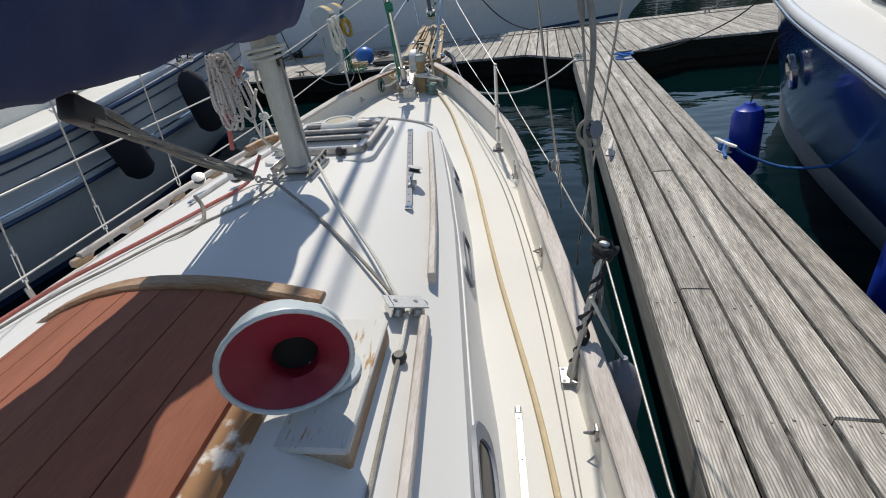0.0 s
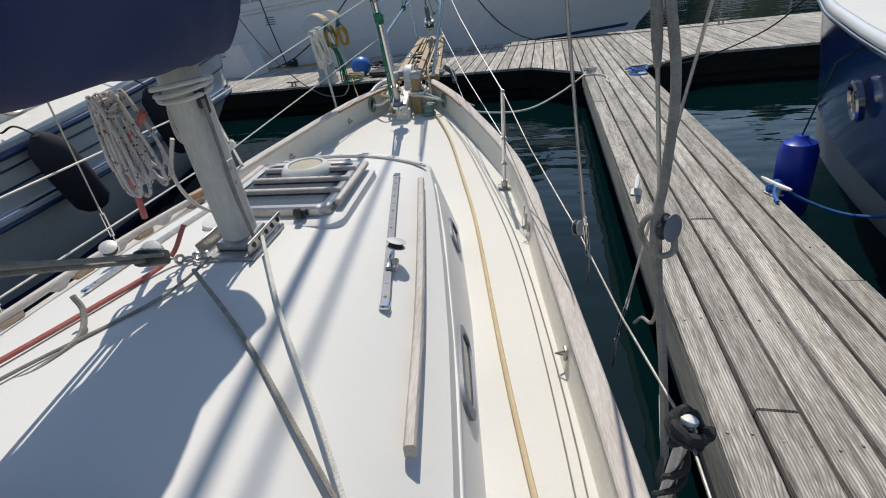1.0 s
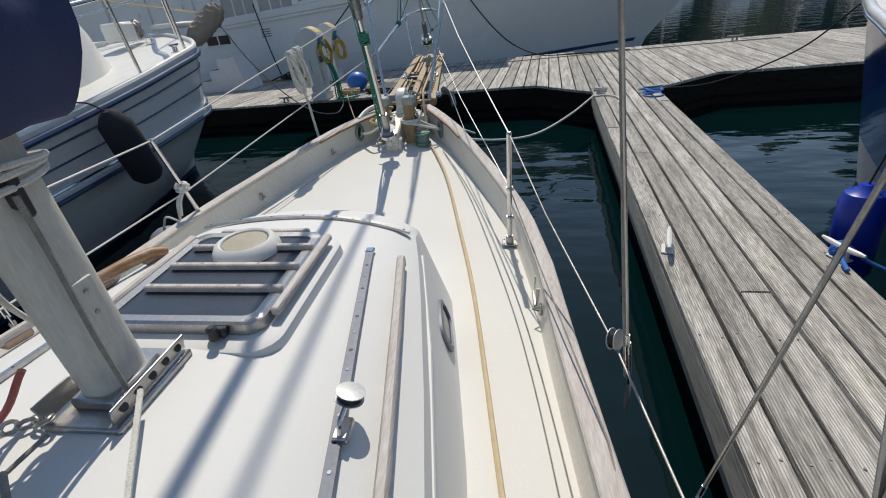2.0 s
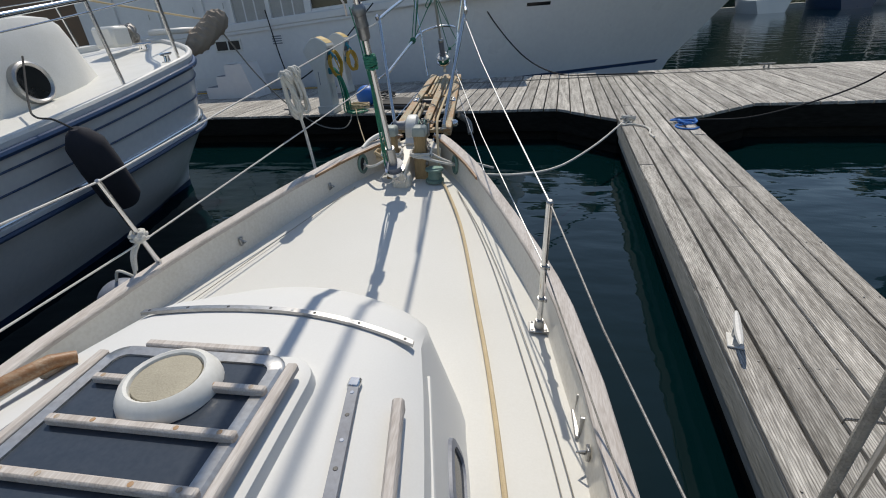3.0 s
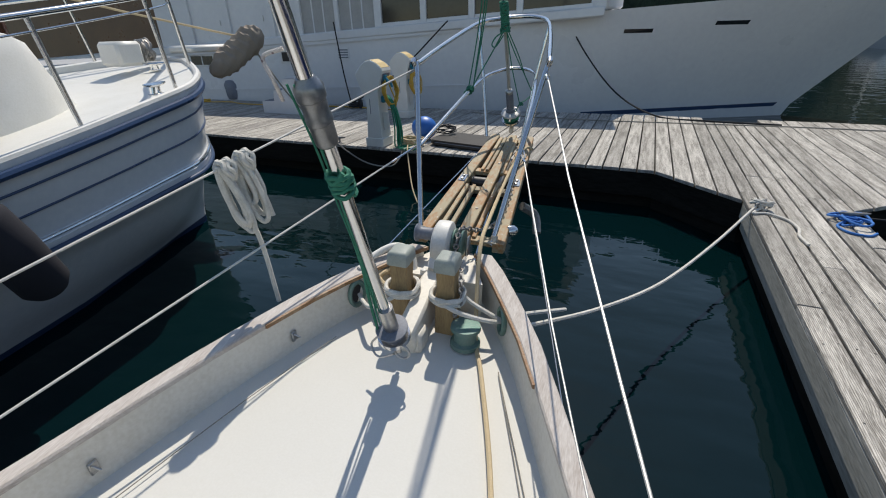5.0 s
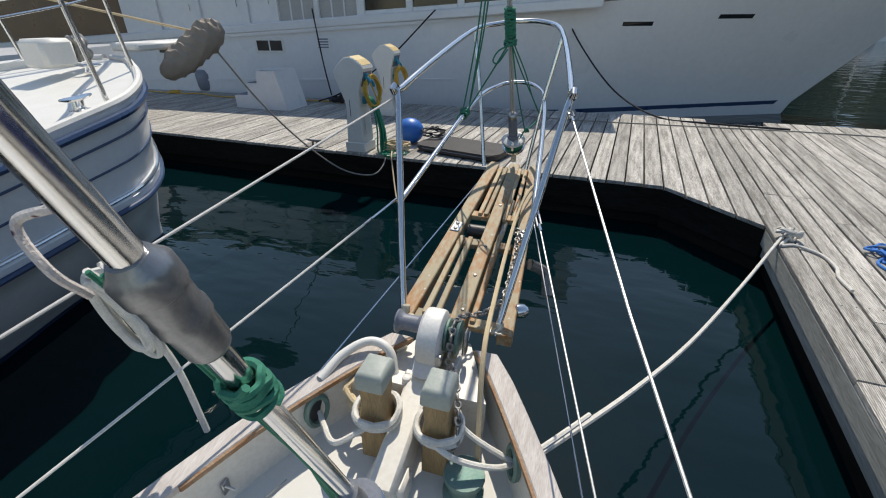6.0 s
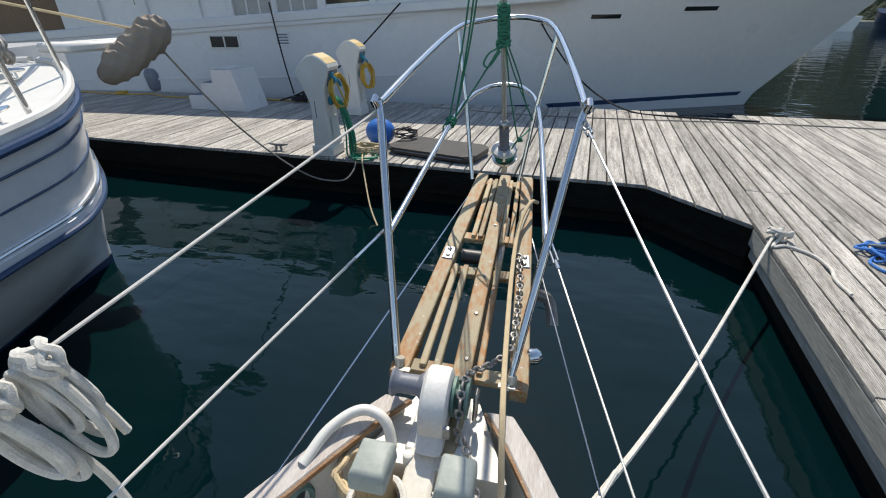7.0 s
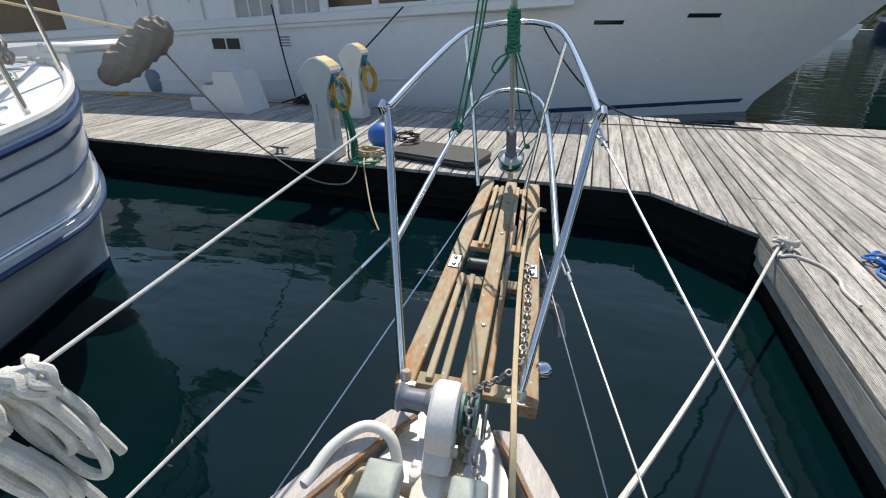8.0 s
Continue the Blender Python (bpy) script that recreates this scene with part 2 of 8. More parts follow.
TINTED = material("dark_tinted_acrylic", (0.030, 0.040, 0.055), (0.045, 0.055, 0.070), rough=0.25, coarse=4, fine=90, bump=0.04)
GLASS_DARK = material("dark_window_glass", (0.012, 0.014, 0.016), (0.02, 0.022, 0.024), rough=0.08, coarse=2, fine=10, bump=0.0)
DARK_WOOD = material("dark_varnished_wood", (0.10, 0.035, 0.015), (0.07, 0.025, 0.012), rough=0.3, coarse=4, fine=30, bump=0.1)
BLIND = material("pale_blind_fabric", (0.44, 0.43, 0.41), (0.36, 0.35, 0.33), rough=0.8, coarse=5, fine=60, bump=0.2)

for dull in (GELCOAT, RED_DECK, DECK_PAINT):
    dull.node_tree.nodes["Principled BSDF"].inputs["Specular IOR Level"].default_value = 0.22
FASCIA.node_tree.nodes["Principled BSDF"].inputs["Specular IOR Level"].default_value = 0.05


def water_material():
    m = bpy.data.materials.new("dark_green_harbour_water")
    m.use_nodes = True
    n, l = m.node_tree.nodes, m.node_tree.links
    b = n["Principled BSDF"]
    tc = n.new("ShaderNodeTexCoord")
    no = n.new("ShaderNodeTexNoise")
    no.inputs["Scale"].default_value, no.inputs["Detail"].default_value = 0.35, 4
    l.new(tc.outputs["Object"], no.inputs["Vector"])
    mix = n.new("ShaderNodeMix")
    mix.data_type = "RGBA"
    mix.inputs[6].default_value, mix.inputs[7].default_value = (0.0004, 0.0062, 0.0105, 1), (0.0010, 0.0110, 0.0100, 1)
    l.new(no.outputs["Fac"], mix.inputs[0])
    l.new(mix.outputs[2], b.inputs["Base Color"])
    b.inputs["Roughness"].default_value, b.inputs["IOR"].default_value = 0.03, 1.33
    b.inputs["Specular IOR Level"].default_value = 0.5
    w1, w2, mp = n.new("ShaderNodeTexNoise"), n.new("ShaderNodeTexNoise"), n.new("ShaderNodeMapping")
    mp.inputs["Scale"].default_value = (1.0, 1.9, 1.0)
    l.new(tc.outputs["Object"], mp.inputs["Vector"])
    for w, s, d in ((w1, 0.9, 2), (w2, 4.2, 2)):
        w.inputs["Scale"].default_value, w.inputs["Detail"].default_value = s, d
        l.new(mp.outputs[0], w.inputs["Vector"])
    b1, b2 = n.new("ShaderNodeBump"), n.new("ShaderNodeBump")
    b1.inputs["Strength"].default_value, b1.inputs["Distance"].default_value = 0.30, 0.09
    b2.inputs["Strength"].default_value, b2.inputs["Distance"].default_value = 0.12, 0.025
    l.new(w1.outputs["Fac"], b1.inputs["Height"])
    l.new(w2.outputs["Fac"], b2.inputs["Height"])
    l.new(b1.outputs[0], b2.inputs["Normal"])
    l.new(b2.outputs[0], b.inputs["Normal"])
    return m


WATER = water_material()

# ---- building helpers ----
DOCK = Matrix.Identity(4)
BOAT_UPRIGHT = Matrix.Translation((0.119, 0, 0)) @ Matrix.Rotation(radians(5.7), 4, "Z") @ Matrix.Translation((0.5, 0, 0.8)) @ Matrix.Rotation(radians(2.0), 4, "Y") @ Matrix.Translation((-0.5, 0, -0.8))
SWING = Matrix.Translation((0.0262, 3.4709, 0.8244)) @ Matrix.Rotation(radians(-0.3125), 4, "Z") @ Matrix.Rotation(radians(0.1875), 4, "X") @ Matrix.Translation((0, -3.5, -0.8))
BOAT = SWING @ BOAT_UPRIGHT
FORE = BOAT @ Matrix.Translation((-0.012, 0.078, 0.016))
WIND = BOAT @ Matrix.Translation((-0.016, 0.04, 0.010))
TIP = BOAT @ Matrix.Translation((0.024, -0.022, -0.036))
BASE = {}
LEVEL = BOAT_UPRIGHT.inverted() @ Matrix.Translation((0.119, 0, 0)) @ Matrix.Rotation(radians(5.7), 4, "Z")


def level(p):
    """A place aboard that was taken without the boat's slight heel."""
    return LEVEL @ Vector(p)



def thing(name, base, label, category, group="", kind="", at=DOCK):
    ob = new(name)
    ob.empty_display_size = 0.1
    ob.matrix_world = at @ Matrix.Translation(base)
    BASE[ob.name] = Vector(base)
    return tagged(ob, label, category, group, kind)


def part(name, bm, mat, parent, label="", smooth=True):
    me = bpy.data.meshes.new(name)
    bm.normal_update()
    bm.to_mesh(me)
    bm.free()
    base = BASE[parent.name]
    me.transform(Matrix.Translation(-base))
    me.materials.append(mat)
    if smooth:
        me.shade_smooth()
        me.set_sharp_from_angle(angle=radians(38))
    ob = new(name, me)
    ob.parent = parent
    BASE[ob.name] = base
    return tagged(ob, label)


def solo(name, bm, mat, base, label, category, group="", kind="", at=DOCK, smooth=True):
    """A thing that is one mesh."""
    me = bpy.data.meshes.new(name)
    bm.normal_update()
    bm.to_mesh(me)
    bm.free()
    me.transform(Matrix.Translation(-Vector(base)))
    me.materials.append(mat)
    if smooth:
        me.shade_smooth()
        me.set_sharp_from_angle(angle=radians(38))
    ob = new(name, me)
    ob.matrix_world = at @ Matrix.Translation(base)
    BASE[ob.name] = Vector(base)
    return tagged(ob, label, category, group, kind)


def bmnew():
    return bmesh.new()


def box(bm, c, s, rot=None, bevel=0.0, seg=1):
    m = Matrix.Translation(c) @ (rot.to_4x4() if rot else Matrix.Identity(4)) @ Matrix.Diagonal((*s, 1))
    r = bmesh.ops.create_cube(bm, size=1, matrix=m)
    if bevel:
        edges = list({e for v in r["verts"] for e in v.link_edges})
        bmesh.ops.bevel(bm, geom=edges, offset=bevel, segments=seg, profile=0.5, affect="EDGES")
    return bm


def grid_faces(bm, rings, closed_u=False, closed_v=False):
    """Faces between rows of points of equal length."""
    vs = [[bm.verts.new(p) for p in ring] for ring in rings]
    nu, nv = len(vs), len(vs[0])
    for i in range(nu if closed_u else nu - 1):
        for j in range(nv if closed_v else nv - 1):
            a, b, c, d = vs[i][j], vs[i][(j + 1) % nv], vs[(i + 1) % nu][(j + 1) % nv], vs[(i + 1) % nu][j]
            if len({a, b, c, d}) == 4:
                bm.faces.new((a, b, c, d))
    return vs


def curve_points(pts, n=6):
    """A smooth run through the points."""
    p = [Vector(q) for q in pts]
    if len(p) < 3:
        return p
    p = [2 * p[0] - p[1]] + p + [2 * p[-1] - p[-2]]
    out = []
    for i in range(1, len(p) - 2):
        a, b, c, d = p[i - 1:i + 3]
        for k in range(n):
            t = k / n
            out.append(0.5 * (2 * b + (c - a) * t + (2 * a - 5 * b + 4 * c - d) * t * t + (3 * b - a - 3 * c + d) * t ** 3))
    return out + [p[-2]]


def tube(bm, pts, r, seg=8, closed=False, taper=None):
    p = [Vector(q) for q in pts]
    n = len(p)
    tang = []
    for i in range(n):
        a = p[(i - 1) % n] if closed or i else p[0]
        b = p[(i + 1) % n] if closed or i < n - 1 else p[-1]
        tang.append((b - a).normalized())
    up = Vector((0, 0, 1)) if abs(tang[0].z) < 0.9 else Vector((0, 1, 0))
    side = tang[0].cross(up).normalized()
    rings = []
    for i in range(n):
        side = (side - tang[i] * side.dot(tang[i])).normalized()
        oth = tang[i].cross(side)
        rr = r if taper is None else taper[i]
        rings.append([p[i] + (side * math.cos(2 * math.pi * k / seg) + oth * math.sin(2 * math.pi * k / seg)) * rr for k in range(seg)])
    vs = grid_faces(bm, rings, closed_u=closed, closed_v=True)
    if not closed:
        bm.faces.new(vs[0][::-1])
        bm.faces.new(vs[-1])
    return bm


def rope(bm, pts, r, n=7, seg=7):
    return tube(bm, curve_points(pts, n), r, seg)


def lathe(bm, prof, m=Matrix.Identity(4), seg=20):
    """A profile of (radius, height) turned about z, placed by m."""
    rings = [[m @ Vector((max(r, 0.0004) * math.cos(2 * math.pi * k / seg), max(r, 0.0004) * math.sin(2 * math.pi * k / seg), z)) for k in range(seg)] for r, z in prof]
    vs = grid_faces(bm, rings, closed_v=True)
    bm.faces.new(vs[0][::-1])
    bm.faces.new(vs[-1])
    return bm


def axis_to(p, d):
    """A pose at p whose z points along d."""
    return Matrix.Translation(p) @ Vector(d).to_track_quat("Z", "Y").to_matrix().to_4x4()


def disc_stack(bm, p, d, prof, seg=18):
    return lathe(bm, prof, axis_to(p, d), seg)


def prism(bm, outline, z0, z1):
    """A flat outline of (x, y) raised from z0 to z1."""
    lo, hi = [bm.verts.new((x, y, z0)) for x, y in outline], [bm.verts.new((x, y, z1)) for x, y in outline]
    bm.faces.new(lo[::-1])
    bm.faces.new(hi)
    for i in range(len(lo)):
        j = (i + 1) % len(lo)
        bm.faces.new((lo[i], lo[j], hi[j], hi[i]))
    return bm


def table(pairs):
    """A piecewise linear function."""
    xs, ys = [a for a, _ in pairs], [b for _, b in pairs]
    return lambda x: float(np.interp(x, xs, ys))


def coil(bm, c, d, rad, turns, r, squash=1.0, jitter=0.15, seed=1, lift=0.0):
    """Loose loops of rope about the axis d."""
    rnd = random.Random(seed)
    m = axis_to(c, d)
    pts = []
    for k in range(int(turns * 12)):
        a = 2 * math.pi * k / 12
        q = rad * (1 + rnd.uniform(-jitter, jitter))
        pts.append(m @ Vector((q * math.cos(a), q * squash * math.sin(a), lift * k / 12 + rnd.uniform(-r, r))))
    return tube(bm, curve_points(pts, 3), r, 6)


def chain(bm, pts, length, r):
    run = curve_points(pts, 12)
    dist, last, k = 0.0, run[0], 0
    for p in run[1:]:
        dist += (p - last).length
        if dist >= length * 0.72:
            d = (p - last).normalized()
            q = d.to_track_quat("X", "Z").to_matrix().to_4x4()
            m = Matrix.Translation(p) @ q @ Matrix.Rotation(math.pi / 2 * (k % 2), 4, "X")
            h, w = length / 2 - r, length * 0.32
            ring = [m @ Vector((math.copysign(max(h - w, 0), math.cos(a)) + w * math.cos(a), w * math.sin(a), 0)) for a in [2 * math.pi * (i + 0.5) / 10 for i in range(10)]]
            tube(bm, ring, r, 6, closed=True)
            dist, k = 0.0, k + 1
        last = p
    return bm


def cleat(name, at, c, yaw, size, mat, label, group=""):
    t = thing(name, c, label, "cleat", group, at=at)
    q = Matrix.Rotation(yaw, 4, "Z")
    cv = Vector(c)
    bm = bmnew()
    box(bm, cv + Vector((0, 0, 0.005)), (size * 0.42, size * 0.26, 0.01), q.to_3x3(), 0.003)
    part("base", bm, mat, t)
    for s in (-1, 1):
        bm = bmnew()
        tube(bm, [cv + q @ Vector((s * size * 0.14, 0, 0.008)), cv + q @ Vector((s * size * 0.11, 0, size * 0.24))], size * 0.055, 8)
        part("leg", bm, mat, t)
    bm = bmnew()
    run = [cv + q @ Vector((size * x, 0, size * (0.26 + 0.05 * abs(2 * x)))) for x in (-0.5, -0.35, -0.15, 0.15, 0.35, 0.5)]
    tube(bm, run, size * 0.06, 8, taper=[size * f for f in (0.03, 0.055, 0.068, 0.068, 0.055, 0.03)])
    part("horn_bar", bm, mat, t)
    return t


# ---- water and docks ----
bm = bmnew()
prism(bm, [(-400, -400), (400, -400), (400, 600), (-400, 600)], -3.0, 0.0)
solo("water", bm, WATER, (0, 0, 0), "dark green rippled harbour water between docks and boats", "water", kind="structure", smooth=False)

ZD = 0.5
FX0, PITCH = 1.445, 0.148
main_dock = thing("main_dock", (0, 11.7, ZD), "weathered grey timber main dock with a fascia coloured dark for shade", "dock", kind="structure")
finger_dock = thing("finger_dock", (1.9, 3.0, ZD), "weathered grey timber finger dock of six long planks", "dock", kind="structure")
# fascia and floats take the near-black colour that stands for shade under the planks
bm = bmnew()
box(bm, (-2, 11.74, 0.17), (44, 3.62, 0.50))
part("float", bm, FASCIA, main_dock, "dark timber substructure, coloured near black for the shade below the planks", smooth=False)
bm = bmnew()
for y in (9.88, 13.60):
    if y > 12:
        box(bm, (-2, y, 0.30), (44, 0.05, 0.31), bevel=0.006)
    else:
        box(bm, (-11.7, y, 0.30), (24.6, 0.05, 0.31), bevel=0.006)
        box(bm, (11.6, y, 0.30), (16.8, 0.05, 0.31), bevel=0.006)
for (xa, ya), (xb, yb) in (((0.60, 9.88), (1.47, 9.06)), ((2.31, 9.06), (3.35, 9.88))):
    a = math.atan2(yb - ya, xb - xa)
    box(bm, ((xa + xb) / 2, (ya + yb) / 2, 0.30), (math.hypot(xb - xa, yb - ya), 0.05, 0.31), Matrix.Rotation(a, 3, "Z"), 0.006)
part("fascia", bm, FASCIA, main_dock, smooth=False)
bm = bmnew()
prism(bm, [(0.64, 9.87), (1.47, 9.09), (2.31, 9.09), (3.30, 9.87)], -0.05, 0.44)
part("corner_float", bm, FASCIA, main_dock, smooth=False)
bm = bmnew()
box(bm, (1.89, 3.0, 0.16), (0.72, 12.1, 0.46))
part("float", bm, FASCIA, finger_dock, "dark floats under the planks, coloured near black for shade", smooth=False)
for x in (1.468, 2.312):
    bm = bmnew()
    box(bm, (x, 3.0, 0.375), (0.045, 12.12, 0.16), bevel=0.006)
    part("side_beam", bm, SIDE_BEAM, finger_dock, "long grey-green side beam")
bm = bmnew()
box(bm, (1.50, 3.0, 0.235), (0.05, 12.1, 0.12), bevel=0.006)
part("rub_board", bm, SIDE_BEAM, finger_dock)


# ---- sailboat hull, deck and cabin ----
half = table([(-3, 1.15), (0, 1.29), (1, 1.255), (2, 1.19), (3, 1.11), (3.5, 1.075), (4.0, 1.005), (4.35, 0.90), (4.7, 0.775), (5.0, 0.655), (5.3, 0.522), (5.5, 0.415), (5.72, 0.275), (5.85, 0.175)])
mid = table([(-3, -0.035), (4.9, -0.035), (5.5, -0.02), (5.85, 0.0)])
cap_z = table([(-3, 0.78), (1, 0.76), (3, 0.79), (4, 0.84), (4.6, 0.90), (5.2, 0.98), (5.9, 1.07)])
deck_z = table([(-3, 0.63), (3, 0.63), (4, 0.655), (4.6, 0.70), (5.3, 0.79), (5.9, 0.86)])
broad = table([(-3, 0.058), (4.8, 0.058), (5.4, 0.070), (5.85, 0.072)])
STATIONS = [-2.5 + 0.25 * i for i in range(24)] + [3.5, 3.7, 3.9, 4.1, 4.3, 4.5, 4.7, 4.9, 5.1, 5.3, 5.45, 5.6, 5.72, 5.82]
STATIONS = sorted(set(round(s, 2) for s in STATIONS))
sailboat = thing("sailboat", (0, 2, 0), "white fibreglass sailboat with cream bulwarks and worn wooden trim", "sailboat", at=BOAT)
bm = bmnew()
rings = []
for v in STATIONS:
    w, z = half(v), cap_z(v) - 0.02
    rings.append([(mid(v) + s * w * a, v - (0.35 * (1 - b) if v > 5 else 0), z * b if b >= 0 else b) for s, a, b in
                  [(-1, 0.985, 1), (-1, 0.96, 0.6), (-1, 0.88, 0.2), (-1, 0.7, -0.2), (1, 0.02, -0.5), (1, 0.7, -0.2), (1, 0.88, 0.2), (1, 0.96, 0.6), (1, 0.985, 1)]])
grid_faces(bm, rings)
part("hull", bm, HULL_WHITE, sailboat)
bm = bmnew()
rings = [[(mid(v) + t * (half(v) - 0.045), v, deck_z(v) + 0.012 * (1 - t * t)) for t in np.linspace(-1, 1, 13)] for v in STATIONS]
grid_faces(bm, rings)
part("deck", bm, DECK_PAINT, sailboat, "chalky cream painted deck")
for s in (-1, 1):
    bm = bmnew()
    rings = [[(mid(v) + s * (half(v) - inset), v, z) for inset, z in ((0.074, deck_z(v) - 0.004), (0.064, deck_z(v) + 0.018), (0.052, cap_z(v) - 0.024), (0.014, cap_z(v) - 0.022))] for v in STATIONS]
    grid_faces(bm, rings)
    part("bulwark", bm, BULWARK, sailboat, "cream painted inner bulwark")
    bm = bmnew()
    rings = []
    for v in STATIONS:
        w, z = half(v), cap_z(v)
        rings.append([(mid(v) + s * (w + out), v, z + dz) for out, dz in ((0.012, -0.026), (0.015, -0.006), (0.009, 0), (0.006 - broad(v), 0), (-broad(v), -0.006), (0.002 - broad(v), -0.026))])
    vs = grid_faces(bm, rings, closed_v=True)
    bm.faces.new(vs[0])
    bm.faces.new(vs[-1])
    part("cap_rail", bm, GREY_TEAK, sailboat, "sun-bleached wooden cap rail")
    bm = bmnew()
    vs = grid_faces(bm, [[(mid(v) + s * (half(v) - k), v, cap_z(v) + dz) for k, dz in ((broad(v) - 0.002, -0.003), (broad(v) + 0.0075, -0.005), (broad(v) + 0.0075, -0.022), (broad(v) - 0.002, -0.024))] for v in STATIONS if v > 5.0], closed_v=True)
    bm.faces.new(vs[0])
    bm.faces.new(vs[-1])
    part("rail_edge", bm, VARNISH, sailboat, "worn brown inner edge of the cap rail")

top_w = table([(-3, 0.80), (1, 0.775), (2.1, 0.665), (2.8, 0.565), (3.28, 0.475), (3.5, 0.42)])
base_w = table([(-3, 0.88), (1, 0.89), (1.32, 0.865), (1.62, 0.815), (2.1, 0.765), (2.64, 0.715), (3.25, 0.63), (3.5, 0.585)])


def roof_z(u, v):
    crown = float(np.interp(v, [2.4, 3.3], [0.46, 0.27]))
    if u < 0:
        crown = float(np.interp(v, [2.4, 3.3], [0.22, 0.20]))
    return 1.14 - crown * u * u - 0.033 * max(0.0, v - 2.4) - 0.2 * max(0.0, v - 3.40)


bm = bmnew()
rings = []
for v in [-2.5, -1, 0, 0.5, 1, 1.4, 1.8, 2.2, 2.6, 3.0, 3.2, 3.36]:
    tw, bw, zd = top_w(v), base_w(v), deck_z(v)
    more = float(np.interp(v, [1.6, 2.2, 2.9, 3.2, 3.36], [0.12, 0.14, 0.12, 0.08, 0.03]))
    pw, pb = tw + more, bw + more * 0.8
    zp = roof_z(-pw, v)
    row = [(-pb, v, zd), (-pb + 0.012, v, zd + 0.03)]
    ze = roof_z(tw, v)
    row += [(-pw - 0.035, v, zp - 0.075), (-pw - 0.022, v, zp - 0.03)]
    row += [(t * (tw if t > 0 else pw) * 0.97, v, roof_z(t * (tw if t > 0 else pw), v) - (0.008 if abs(t) > 0.99 else 0)) for t in np.linspace(-1, 1, 17)]
    row += [(tw + 0.022, v, ze - 0.03), (tw + 0.035, v, ze - 0.075), (bw - 0.012, v, zd + 0.03), (bw, v, zd)]
    rings.append(row)
last = rings[-1]
for f, dz in ((0.30, 0.02), (0.62, 0.09), (0.82, 0.2), (0.94, 0.30), (1.0, 0.45)):
    row = []
    for u, v, z in last:
        zd = deck_z(3.7)
        lift = (z - zd) / 0.45
        reach = 0.50 * (1 - 0.55 * (u / 0.6) ** 2)
        row.append((u * (1 - 0.13 * f * f), v + reach * f * (0.35 + 0.65 * 1), max(zd - 0.01, z - dz * max(lift, 0))))
    rings.append(row)
grid_faces(bm, rings)
cabin = part("cabin_trunk", bm, GELCOAT, sailboat, "white crowned cabin top with rounded edges")
# thin moulding along the trunk's shoulder
for s in (-1, 1):
    bm = bmnew()
    tube(bm, [(s * (top_w(v) + 0.037), v, roof_z(top_w(v), v) - 0.085) for v in np.linspace(-2.4, 3.3, 24)], 0.008, 6)
    part("shoulder_moulding", bm, GELCOAT, cabin)


def side_u(v, z):
    """The trunk side's reach at a height."""
    z0, z1 = deck_z(v), roof_z(top_w(v), v) - 0.075
    f = min(1, max(0, (z - z0) / (z1 - z0)))
    return base_w(v) * (1 - f) + (top_w(v) + 0.035) * f


for s in (-1, 1):
    for v0, v1, zc in ((3.0, 3.24, 0.765), (2.02, 2.40, 0.76), (0.80, 1.32, 0.76)):
        bm = bmnew()
        outline = []
        for k in range(20):
            a = 2 * math.pi * k / 20
            dv = math.copysign(abs(math.cos(a)) ** 0.5, math.cos(a)) * (v1 - v0) / 2
            dz = math.copysign(abs(math.sin(a)) ** 0.7, math.sin(a)) * 0.062
            outline.append(((v0 + v1) / 2 + dv, zc + dz))
        vm = (v0 + v1) / 2
        rings = []
        for scale, off in ((1.0, -0.004), (1.0, 0.010), (0.80, 0.014), (0.78, 0.004)):
            rings.append([(s * (side_u(vm + (a - vm) * scale, zc + (b - zc) * scale) + off), vm + (a - vm) * scale, zc + (b - zc) * scale) for a, b in outline])
        grid_faces(bm, rings, closed_v=True)
        port = part("portlight", bm, GREY_VINYL, cabin, "grey oval portlight frame")
        bm = bmnew()
        vv = [bm.verts.new((s * (side_u(vm + (a - vm) * 0.8, zc + (b - zc) * 0.8) + 0.006), vm + (a - vm) * 0.8, zc + (b - zc) * 0.8)) for a, b in outline]
        bm.faces.new(vv)
        part("pane", bm, GLASS_DARK, port, smooth=False)

# ---- mast and boom ----
MAST_TOP = Vector((-0.38, 2.28, 11.0))
MAST_FOOT = Vector((-0.044, 2.412, 1.14))
mast = thing("mast", MAST_FOOT, "cream painted aluminium mast standing on the cabin top", "mast", at=BOAT)
bm = bmnew()
rings = []
for f in (0.0, 0.3, 1.0):
    c = MAST_FOOT.lerp(MAST_TOP, f)
    ring = []
    for k in range(24):
        a = 2 * math.pi * k / 24
        x, y = math.copysign(abs(math.cos(a)) ** 0.62, math.cos(a)) * 0.043, math.copysign(abs(math.sin(a)) ** 0.62, math.sin(a)) * 0.066
        ring.append(c + Vector((x, y, 0)))
    rings.append(ring)
vs = grid_faces(bm, rings, closed_v=True)
bm.faces.new(vs[-1])
part("tube", bm, ALU, mast)
bm = bmnew()
box(bm, (-0.044, 2.412, 1.142), (0.19, 0.25, 0.02), bevel=0.005)
box(bm, (-0.044, 2.412, 1.165), (0.108, 0.155, 0.03), bevel=0.006)
part("mast_step", bm, DULL_STEEL, mast, "grey metal mast step plate")
bm = bmnew()
tube(bm, [MAST_FOOT.lerp(MAST_TOP, f) + Vector((0, -0.066, 0)) for f in (0.06, 0.5)], 0.010, 8)
part("sail_track", bm, DULL_STEEL, mast)
bm = bmnew()
